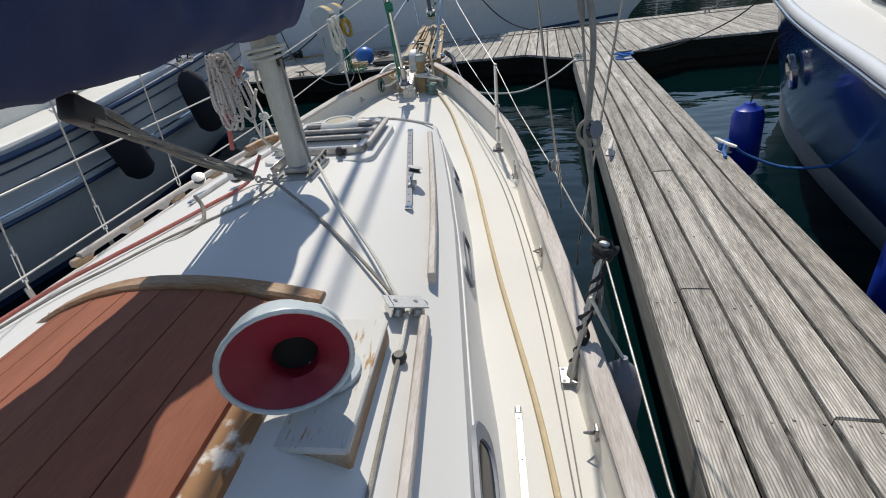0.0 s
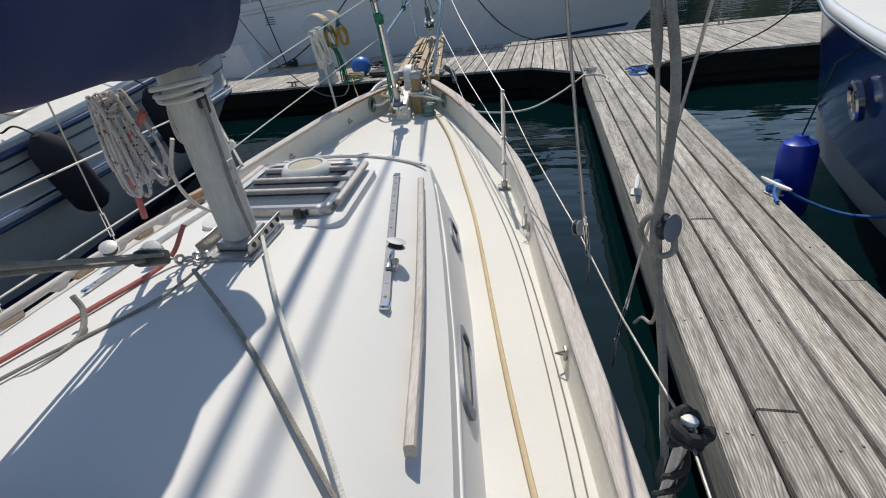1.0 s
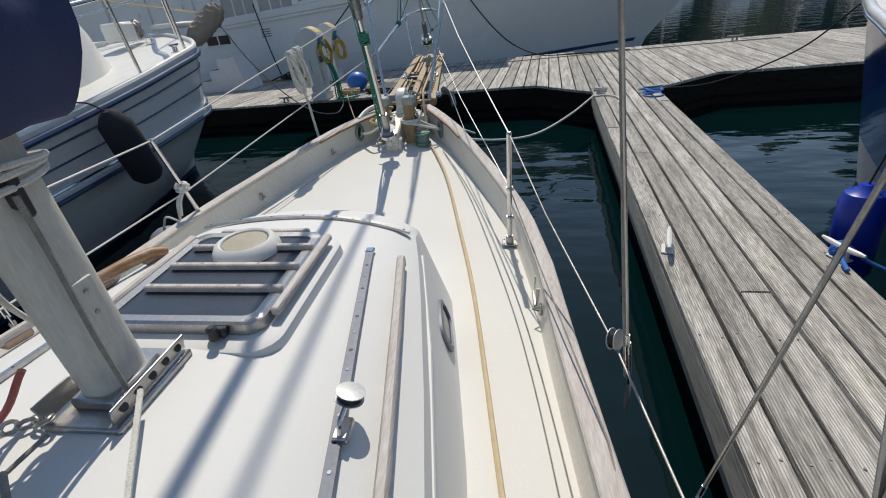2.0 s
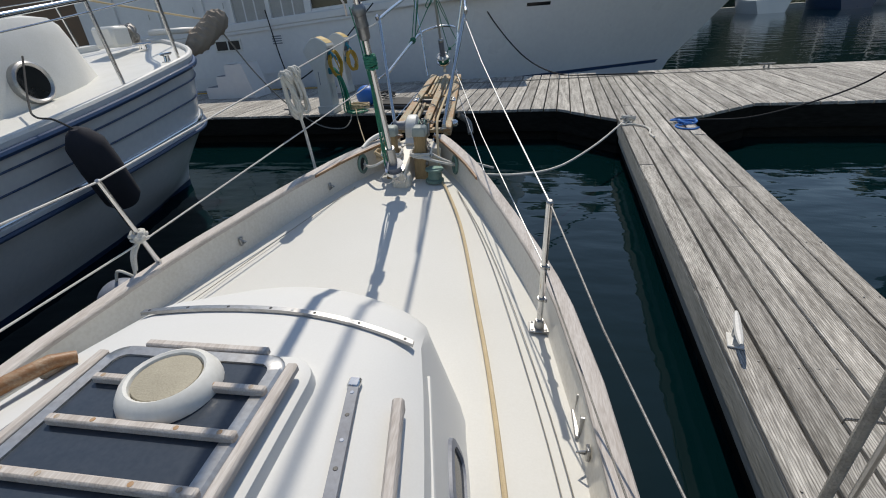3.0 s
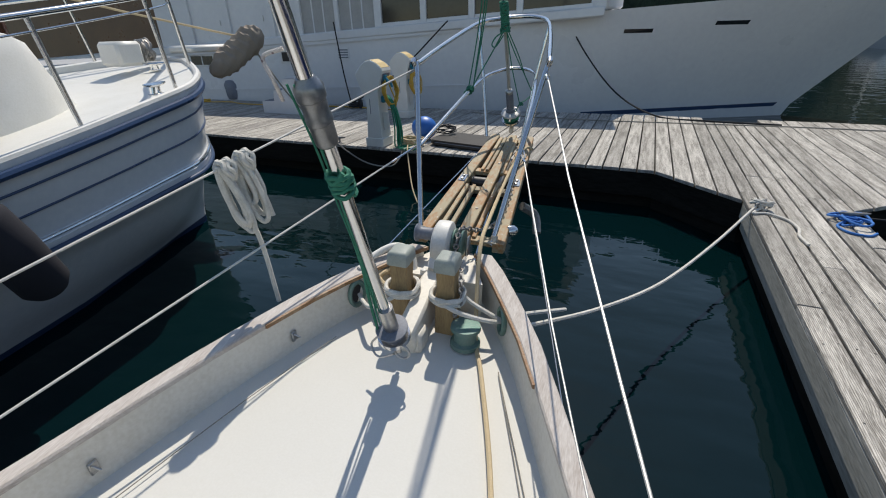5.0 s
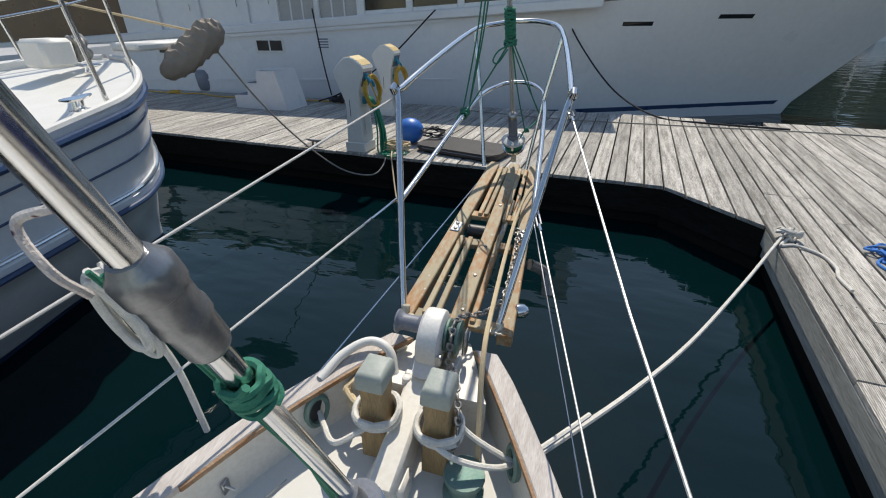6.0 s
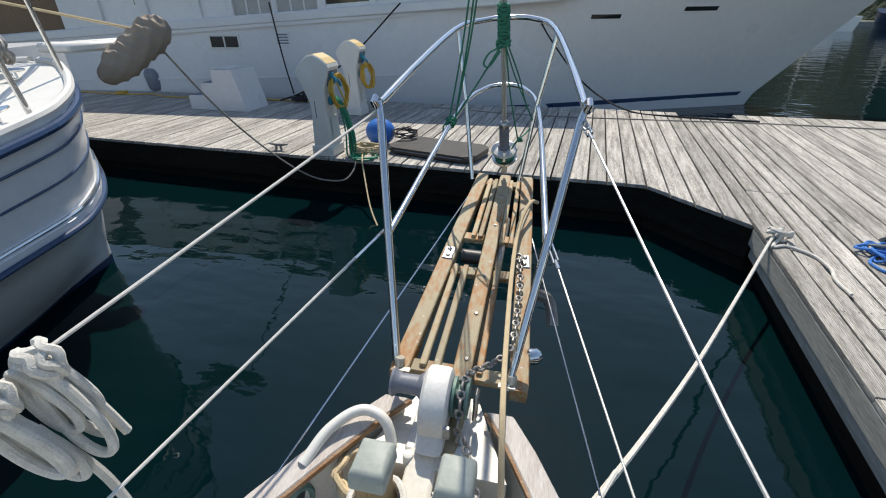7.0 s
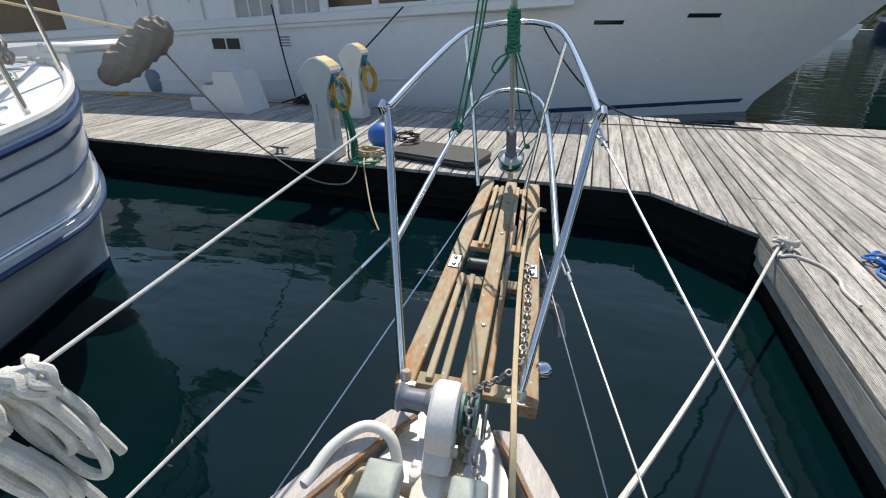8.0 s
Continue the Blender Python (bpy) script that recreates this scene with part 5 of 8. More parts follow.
rope(bm, [tail_at(3.2, 0, 0.02), tail_at(2.3, 0, 0.015), tail_at(1.9, 0.012, -0.01), tail_at(1.68, 0.028, -0.018), tail_at(1.5, 0.008, -0.02), tail_at(1.36, -0.014, -0.01), tail_at(1.2, -0.006, -0.01), tail_at(1.0, 0, -0.012), tail_at(0.78, 0, -0.012)], 0.010)
solo("furling_rope", bm, GREY_ROPE, tail_at(0.78), "thick dirty rope twisted down the shroud", "rope", at=BOAT)
block("snatch_block", tail_at(1.38, 0.012, -0.015), (0.6, -0.75, 0.2), 0.030, "grey snatch block hanging on the shroud", GREY_VINYL)
bm = bmnew()
rope(bm, [tail_at(1.22), (1.23, 2.10, 1.05), (1.27, 2.28, 0.92), (1.30, 2.42, 0.78)], 0.005)
solo("lanyard", bm, GREY_ROPE, (1.235, 2.36, 0.8), "thin grey lanyard tied to the shroud foot", "rope", at=BOAT)

# white rope knotted round the far stanchion
bm = bmnew()
c = Vector(P1B).lerp(Vector(P1T), 0.52)
coil(bm, c, Vector(P1T) - Vector(P1B), 0.028, 6, 0.008, 1.0, 0.3, 11, lift=0.006)
rope(bm, [c, c + Vector((-0.03, -0.05, -0.06)), c + Vector((-0.05, -0.06, -0.20))], 0.008)
rope(bm, [c, c + Vector((0.0, -0.06, -0.05)), c + Vector((-0.01, -0.08, -0.13))], 0.008)
solo("rope_knot", bm, WHITE_ROPE, c, "white rope knotted round the stanchion", "rope", at=BOAT)
fender = thing("round_fender", (-1.21, 4.0, 0.55), "round dark grey fender hanging over the far side", "fender", at=BOAT)
bm = bmnew()
bmesh.ops.create_uvsphere(bm, u_segments=20, v_segments=14, radius=0.115, matrix=Matrix.Translation((-1.21, 4.0, 0.66)))
part("ball", bm, GREY_VINYL, fender)
bm = bmnew()
rope(bm, [c + Vector((-0.05, -0.06, -0.18)), (-1.13, 3.96, 0.86), (-1.21, 4.0, 0.775)], 0.007)
part("cord", bm, WHITE_ROPE, fender)
fender = thing("fender", (1.27, 1.62, 0.4), "grey fender hanging between hull and dock", "fender", at=BOAT)
bm = bmnew()
disc_stack(bm, (1.275, 1.64, 0.28), (0, 0, 1), [(0.0, 0), (0.05, 0.02), (0.075, 0.08), (0.075, 0.30), (0.05, 0.37), (0.02, 0.40), (0.012, 0.43)], 18)
part("ball", bm, GREY_VINYL, fender)
bm = bmnew()
tube(bm, [(1.275, 1.64, 0.70), (1.22, 1.66, 0.80), (1.15, 1.66, 0.95)], 0.006, 7)
part("cord", bm, WHITE_ROPE, fender)

# chocks, pads, clips
for s in (1, -1):
    ch = thing("mooring_chock", (s * 1.0, 3.46, 0.64), "small metal mooring chock at the deck edge", "chock", at=BOAT)
    bm = bmnew()
    for dv in (-0.05, 0.05):
        box(bm, (s * 1.0, 3.46 + dv, 0.69), (0.05, 0.010, 0.09), bevel=0.002)
    box(bm, (s * 1.0, 3.46, 0.65), (0.07, 0.12, 0.012), bevel=0.003)
    part("bracket", bm, DULL_STEEL, ch)
    bm = bmnew()
    tube(bm, [(s * 1.0, 3.415, 0.70), (s * 1.0, 3.505, 0.70)], 0.017, 12)
    part("roller", bm, GREY_VINYL, ch)
for v, s in ((4.49, -1), (5.2, -1), (2.35, 1), (3.3, 1), (1.35, 1)):
    bm = bmnew()
    box(bm, (mid(v) + s * (half(v) - 0.068), v, deck_z(v) + 0.07), (0.012, 0.03, 0.05), bevel=0.003)
    tube(bm, [(mid(v) + s * (half(v) - 0.075), v - 0.008, deck_z(v) + 0.085), (mid(v) + s * (half(v) - 0.10), v, deck_z(v) + 0.07), (mid(v) + s * (half(v) - 0.075), v + 0.008, deck_z(v) + 0.055)], 0.004, 6)
    solo("pad_eye", bm, DULL_STEEL, (mid(v) + s * (half(v) - 0.07), v, deck_z(v) + 0.06), "small metal pad eye on the bulwark", "pad eye", "pad eyes", at=BOAT)
bm = bmnew()
box(bm, (-0.83, 1.82, 0.90), (0.10, 0.05, 0.045), Matrix.Rotation(radians(20), 3, "Z"), 0.010)
solo("rope_clutch", bm, WHITE_PLASTIC, (-0.83, 1.82, 0.88), "small white rope lead on the cabin edge", "rope lead", at=BOAT)

# lines lying on the deck
YEL = [(1.03, 0.9), (0.975, 1.48), (0.85, 2.30), (0.70, 3.45), (0.575, 4.15), (0.44, 4.8), (0.30, 5.25), (0.235, 5.42)]
bm = bmnew()
rope(bm, [(u, v, deck_z(v) + 0.018 + 0.012 * (1 - (u / 1.2) ** 2)) for u, v in YEL] + [(0.20, 5.55, 1.0), (0.175, 5.70, 1.17), (0.16, 5.95, 1.20), (0.145, 6.4, 1.235), (0.15, 6.75, 1.285), (0.19, 6.92, 1.33), (0.225, 6.98, 1.31)], 0.0095, 8)
solo("anchor_rope", bm, TAN_ROPE, (0.7, 3.45, 0.66), "yellowed tan rope running along the side deck to the bow", "rope", at=BOAT)
for du in (0.0, 0.035):
    bm = bmnew()
    pts = [(1.06 + du * 0.3, 1.0), (1.02 + du, 2.0), (0.93 + du, 3.0), (0.80 + du, 3.75), (0.60 + du * 0.6, 4.6), (0.36, 5.3)]
    rope(bm, [(u, v, deck_z(v) + 0.016) for u, v in pts], 0.002, 6, 6)
    solo("jackline", bm, GREY_ROPE, (0.93, 3.0, 0.65), "thin grey line along the side deck", "rope", "thin deck lines", at=BOAT)
bm = bmnew()
rope(bm, [(u, v, deck_z(v) + 0.016) for u, v in ((-0.90, 3.7), (-0.75, 4.3), (-0.55, 4.9), (-0.38, 5.3))], 0.002, 6, 6)
solo("jackline", bm, GREY_ROPE, (-0.75, 4.3, 0.68), "thin grey line along the far deck edge", "rope", "thin deck lines", at=BOAT)

# ---- the bow ----
for s in (-1, 1):
    v = 5.50
    n = Vector((-s * 0.92, -0.40, 0)).normalized()
    c = Vector((mid(v) + s * (half(v) - 0.062), v, deck_z(v) + 0.105))
    hp = thing("hawse_pipe", c, "oval green-grey hawse pipe in the bulwark", "hawse pipe", "hawse pipes", at=BOAT)
    m = axis_to(c, n) @ Matrix.Diagonal((0.85, 1.25, 1, 1))
    bm = bmnew()
    ring = [(0.058, -0.004), (0.060, 0.010), (0.052, 0.018), (0.042, 0.014), (0.036, -0.004)]
    rows = [[m @ Vector((r * math.cos(2 * math.pi * k / 24), r * math.sin(2 * math.pi * k / 24), z)) for k in range(24)] for r, z in ring]
    grid_faces(bm, rows, closed_v=True)
    part("flange", bm, GREEN_METAL, hp)
    # flat black face painted in for the shade inside the pipe
    bm = bmnew()
    bm.faces.new([bm.verts.new(m @ Vector((0.038 * math.cos(2 * math.pi * k / 24), 0.038 * math.sin(2 * math.pi * k / 24), 0.003))) for k in range(24)])
    part("opening", bm, BLACK_PLASTIC, hp, smooth=False)

for u in (-0.122, 0.092):
    po = thing("samson_post", (u, 5.42, 0.80), "squared oak samson post with a grey-green metal cap", "samson post", "samson posts", at=FORE)
    bm = bmnew()
    rows = []
    for z, h in ((0.78, 0.045), (0.98, 0.045), (1.04, 0.038), (1.09, 0.041), (1.14, 0.041)):
        rows.append([(u + h * x, 5.42 + h * y, z) for x, y in ((-1, -0.9), (-0.9, -1), (0.9, -1), (1, -0.9), (1, 0.9), (0.9, 1), (-0.9, 1), (-1, 0.9))])
    grid_faces(bm, rows, closed_v=True)
    part("post", bm, POST_WOOD, po)
    bm = bmnew()
    rows = []
    for z, h in ((1.118, 0.046), (1.124, 0.048), (1.164, 0.046), (1.176, 0.042), (1.182, 0.034)):
        rows.append([(u + h * x, 5.42 + 1.22 * h * y, z) for x, y in ((-1, -0.86), (-0.96, -0.96), (-0.86, -1), (0.86, -1), (0.96, -0.96), (1, -0.86), (1, 0.86), (0.96, 0.96), (0.86, 1), (-0.86, 1), (-0.96, 0.96), (-1, 0.86))])
    vs = grid_faces(bm, rows, closed_v=True)
    bm.faces.new(vs[0])
    bm.faces.new(vs[-1])
    part("cap", bm, POST_CAP, po)
    bm = bmnew()
    coil(bm, (u, 5.42, 0.97), (0, 0, 1), 0.075, 3, 0.010, 1.0, 0.04, 5, lift=0.012)
    part("rope_turn", bm, WHITE_ROPE, po, "turns of white mooring rope")
bm = bmnew()
box(bm, (-0.03, 5.42, 0.88), (0.09, 0.42, 0.16), Matrix.Rotation(radians(14), 3, "X"), 0.012)
box(bm, (-0.03, 5.28, 0.83), (0.13, 0.10, 0.10), bevel=0.012)
solo("chain_ramp", bm, BULWARK, (-0.03, 5.4, 0.8), "cream painted ramp between the posts", "chain ramp", at=FORE)
bm = bmnew()
disc_stack(bm, (0.20, 5.34, 0.80), (0, 0, 1), [(0.066, 0), (0.066, 0.02), (0.050, 0.028), (0.046, 0.075), (0.066, 0.085), (0.064, 0.10), (0.03, 0.105)], 22)
solo("deck_pipe", bm, GREEN_METAL, (0.20, 5.34, 0.8), "round green-painted chain pipe on the foredeck", "chain pipe", at=FORE)
bm = bmnew()
chain(bm, [(0.135, 5.36, 0.90), (0.16, 5.40, 1.0), (0.12, 5.52, 1.06), (0.085, 5.60, 1.08)], 0.034, 0.0048)
solo("chain_tail", bm, GALV, (0.135, 5.36, 0.88), "short galvanised chain tail by the post", "chain", at=FORE)
bm = bmnew()
rope(bm, [(0.08, 5.355, 0.98), (0.17, 5.33, 0.965), (0.28, 5.36, 0.93), (0.345, 5.42, 0.90), (0.42, 5.50, 0.90), (0.6, 5.85, 0.74)], 0.010)
rope(bm, [(0.12, 5.46, 1.0), (0.2, 5.43, 0.96), (0.30, 5.42, 0.92), (0.345, 5.42, 0.90)], 0.010)
solo("mooring_rope", bm, WHITE_ROPE, (0.08, 5.35, 0.98), "white mooring rope led from the post through the hawse pipe", "rope", at=FORE)
bm = bmnew()
rope(bm, [(-0.135, 5.35, 0.97), (-0.22, 5.30, 0.93), (-0.30, 5.37, 0.90), (-0.345, 5.42, 0.90)], 0.010)
solo("mooring_rope", bm, WHITE_ROPE, (-0.13, 5.35, 0.97), "white mooring rope led to the far hawse pipe", "rope", at=FORE)
bm = bmnew()
coil(bm, (-0.22, 5.52, 0.93), (0.3, -0.2, 0.9), 0.06, 4, 0.009, 1.0, 0.2, 21, lift=0.012)
solo("rope_coil", bm, TAN_ROPE, (-0.22, 5.52, 0.9), "small coil of tan rope beside the post", "rope coil", "rope coils", at=FORE)
bm = bmnew()
rope(bm, [(-0.36, 5.47, 1.005), (-0.32, 5.57, 1.045), (-0.245, 5.64, 1.07), (-0.165, 5.635, 1.05), (-0.125, 5.59, 0.96)], 0.017, 8, 12)
solo("chafe_hose", bm, WHITE_PLASTIC, (-0.36, 5.5, 1.03), "thick white chafe hose arched over the rail", "hose", at=FORE)
for v, u in ((5.62, 0.115), (5.30, -0.02)):
    bm = bmnew()
    tube(bm, [(u + 0.016 * math.cos(a), v, deck_z(v) + 0.09 + 0.016 * math.sin(a)) for a in [2 * math.pi * k / 14 for k in range(14)]], 0.004, 6, closed=True)
    disc_stack(bm, (u, v, deck_z(v)), (0, 0, 1), [(0.02, 0), (0.012, 0.07), (0.010, 0.075)], 12)
    solo("eye_bolt", bm, DULL_STEEL, (u, v, deck_z(v)), "steel eye bolt at the bow", "eye bolt", at=FORE)
bm = bmnew()
prism(bm, [(-0.22, 5.55), (0.22, 5.55), (0.10, 5.84), (-0.10, 5.84)], 0.80, 0.985)
solo("bow_block", bm, BULWARK, (0, 5.7, 0.8), "cream painted breasthook under the sprit", "bow block", at=FORE)

# windlass
wl = thing("windlass", (-0.02, 5.72, 1.0), "white anchor windlass with grey warping drum and green chain wheel", "windlass", at=WIND)
bm = bmnew()
rows = []
for k in range(26):
    a = 2 * math.pi * k / 26
    y, z = 5.765 + (0.085 if math.cos(a) > 0 else 0.125) * math.cos(a) - (0.05 if math.sin(a) < -0.3 else 0), 1.09 + (0.115 if math.sin(a) > 0 else 0.14) * math.sin(a)
    rows.append((y, z))
grid = [[(u, y if abs(s) == 1 else y, z) for y, z in [(5.755 + (y - 5.755) * q, 1.08 + (z - 1.08) * q) for y, z in rows]] for u, q, s in ((-0.055, 0.88, 0), (-0.045, 0.98, 0), (-0.03, 1, 1), (0.01, 1, 1), (0.022, 0.97, 0), (0.028, 0.86, 0))]
vs = grid_faces(bm, grid, closed_v=True)
bm.faces.new(vs[0])
bm.faces.new(vs[-1])
part("gear_case", bm, WHITE_PAINT, wl)
bm = bmnew()
disc_stack(bm, (-0.05, 5.775, 1.12), (-1, 0, 0), [(0.046, 0), (0.046, 0.015), (0.033, 0.03), (0.031, 0.085), (0.036, 0.10), (0.047, 0.108), (0.044, 0.116), (0.02, 0.118)], 24)
part("warping_drum", bm, GREY_VINYL, wl, "dark grey warping drum")
bm = bmnew()
disc_stack(bm, (0.03, 5.775, 1.10), (1, 0, 0), [(0.062, 0), (0.064, 0.010), (0.045, 0.018), (0.042, 0.032), (0.064, 0.042), (0.064, 0.052), (0.02, 0.056)], 22)
for k in range(6):
    a = 2 * math.pi * k / 6
    box(bm, (0.056, 5.775 + 0.05 * math.cos(a), 1.10 + 0.05 * math.sin(a)), (0.03, 0.018, 0.018), Matrix.Rotation(a, 3, "X"), 0.003)
part("chain_wheel", bm, GREEN_METAL, wl, "green verdigris chain wheel")
bm = bmnew()
box(bm, (0.105, 5.765, 1.09), (0.014, 0.05, 0.10), Matrix.Rotation(radians(-12), 3, "X"), 0.006)
part("brake_lever", bm, DULL_STEEL, wl)
bm = bmnew()
box(bm, (0.02, 5.655, 1.075), (0.05, 0.016, 0.045), bevel=0.004)
part("pawl", bm, DULL_STEEL, wl)
bm = bmnew()
box(bm, (0.0, 5.73, 0.985), (0.18, 0.19, 0.03), bevel=0.006)
disc_stack(bm, (-0.07, 5.61, 0.98), (0, 0, 1), [(0.02, 0), (0.016, 0.03), (0.009, 0.034)], 10)
part("base_plate", bm, WHITE_PAINT, wl)
bm = bmnew()
rope_pts = [(0.022, 5.74, 0.97), (0.022, 5.745, 1.07), (0.022, 5.775, 1.175), (0.022, 5.835, 1.212), (0.036, 5.91, 1.19), (0.085, 5.99, 1.155), (0.15, 6.08, 1.165), (0.16, 6.25, 1.19), (0.158, 6.45, 1.225), (0.145, 6.55, 1.245)]
chain(bm, rope_pts, 0.034, 0.0048)
solo("anchor_chain", bm, GALV, (0.1, 6.0, 1.15), "galvanised anchor chain from windlass along the sprit", "chain", at=TIP)
bm = bmnew()
tube(bm, [(0.135 + 0.022 * math.cos(a), 6.58 + 0.025 * math.sin(a), 1.255) for a in [2 * math.pi * k / 16 for k in range(16)]], 0.007, 8, closed=True)
tube(bm, [(0.108, 6.56, 1.25), (0.162, 6.56, 1.25)], 0.008, 8)
solo("anchor_shackle", bm, GALV, (0.135, 6.58, 1.25), "galvanised shackle at the chain end", "shackle", at=TIP)

# sprit platform of slats
plat = thing("bowsprit_platform", (0, 6.5, 1.2), "slatted bowsprit platform of worn varnished teak", "bowsprit", at=TIP)


def sprit_plank(u0, u1, f0, f1, thick=0.03, lift=0.0, w=0.045, name="slat", mat=SPRIT_TEAK, ub=None):
    bm = bmnew()
    a, b = sprit(u0, f0, lift), sprit(u1, f1, lift)
    rows = []
    for p in (a, a.lerp(b, 0.02), a.lerp(b, 0.98), b):
        q = w / 2 * (1 if p not in (a, b) else 0.86)
        rows.append([(p.x - q, p.y, p.z - thick), (p.x - q, p.y, p.z - 0.004), (p.x - q + 0.004, p.y, p.z), (p.x + q - 0.004, p.y, p.z), (p.x + q, p.y, p.z - 0.004), (p.x + q, p.y, p.z - thick)])
    vs = grid_faces(bm, rows, closed_v=True)
    bm.faces.new(vs[0])
    bm.faces.new(vs[-1])
    return part(name, bm, mat, plat)


sprit_plank(-0.222, -0.118, 0.10, 1.0, 0.05, 0.012, 0.066, "side_beam")
sprit_plank(0.193, 0.135, 0.10, 1.0, 0.05, 0.012, 0.066, "side_beam")
sprit_plank(-0.005, 0.012, 0.10, 1.0, 0.05, 0.012, 0.064, "centre_beam")
sprit_plank(-0.145, -0.125, 0.13, 0.48, 0.024, 0.010, 0.026)
sprit_plank(-0.095, -0.082, 0.13, 0.48, 0.024, 0.010, 0.026)
sprit_plank(0.055, 0.058, 0.13, 0.52, 0.024, 0.008, 0.024)
sprit_plank(-0.084, -0.068, 0.62, 0.97, 0.024, 0.010, 0.024)
sprit_plank(-0.052, -0.036, 0.62, 0.97, 0.024, 0.010, 0.024)
sprit_plank(0.052, 0.050, 0.60, 0.97, 0.024, 0.010, 0.022)
sprit_plank(0.096, 0.088, 0.60, 0.97, 0.024, 0.010, 0.022)
for f, wd in ((0.135, 0.42), (0.47, 0.30), (0.63, 0.28), (0.96, 0.24)):
    for u0, u1 in ((-wd / 2, -0.035), (0.04, wd / 2 - 0.02)):
        bm = bmnew()
        c = sprit((u0 + u1) / 2, f, -0.018)
        box(bm, c, (u1 - u0, 0.055, 0.028), Matrix.Rotation(math.atan2(P1.z - P0.z, P1.y - P0.y), 3, "X"), 0.004)
        part("cross_bar", bm, SPRIT_TEAK, plat)
for u, f in ((-0.173, 0.52), (0.168, 0.52)):
    bm = bmnew()
    c = sprit(u, f, 0.015)
    box(bm, c, (0.045, 0.085, 0.006), Matrix.Rotation(0.17, 3, "X") @ Matrix.Rotation(0.07 * (1 if u > 0 else -1), 3, "Z"), 0.003)
    plate = part("bolt_plate", bm, STEEL, plat)
    for dv in (-0.022, 0.022):
        bm = bmnew()
        disc_stack(bm, c + Vector((0, dv, 0.004 + dv * 0.17)), (0, -0.17, 1), [(0.011, 0), (0.009, 0.006), (0.004, 0.008)], 10)
        part("bolt", bm, DULL_STEEL, plate)
for f in (0.16, 0.30, 0.44, 0.68, 0.86):
    bm = bmnew()
    disc_stack(bm, sprit(0.002 + 0.01 * f, f, 0.012), (0, -0.17, 1), [(0.009, 0), (0.007, 0.005)], 8)
    part("bolt_head", bm, GALV, plat)
bm = bmnew()
tube(bm, [sprit(-0.12, 0.55, -0.03), sprit(-0.03, 0.55, -0.03)], 0.035, 16)
part("bow_roller", bm, BLACK_PLASTIC, plat, "black rubber bow roller")
bm = bmnew()
tube(bm, [sprit(0.055, 0.50, -0.02), sprit(0.06, 0.76, -0.03)], 0.016, 10)
part("anchor_shank", bm, GALV, plat)
bm = bmnew()
tube(bm, [(0.0, 5.70, 1.02), (0.0, 6.6, 1.13), (0.0, 7.3, 1.28)], 0.035, 10)
part("bowsprit_beam", bm, SPRIT_TEAK, plat)
bm = bmnew()
rope(bm, [(0.22, 6.55, 1.10), (0.30, 6.62, 1.02), (0.33, 6.55, 0.93)], 0.028, 6, 8)
solo("anchor_fluke", bm, GALV, (0.27, 6.6, 1.05), "galvanised anchor fluke under the sprit", "anchor", at=TIP)
bm = bmnew()
disc_stack(bm, (0.208, 6.10, 1.12), (1, 0.2, 0.1), [(0.02, 0), (0.032, 0.012), (0.030, 0.04), (0.016, 0.056)], 16)
solo("chain_stopper_knob", bm, STEEL, (0.208, 6.1, 1.12), "polished knob on the sprit's side", "knob", at=TIP)
for s in (-1, 1):
    wire("whisker_stay", [(s * 0.13, 7.15, 1.28), (s * 0.78, 4.75, 0.52)], 0.004, STEEL, "thin whisker stay from sprit to hull", "stay", "whisker stays")
wire("bobstay", [(0, 7.28, 1.25), (0, 5.5, 0.25)], 0.006, STEEL, "steel bobstay under the sprit", "stay", "whisker stays")

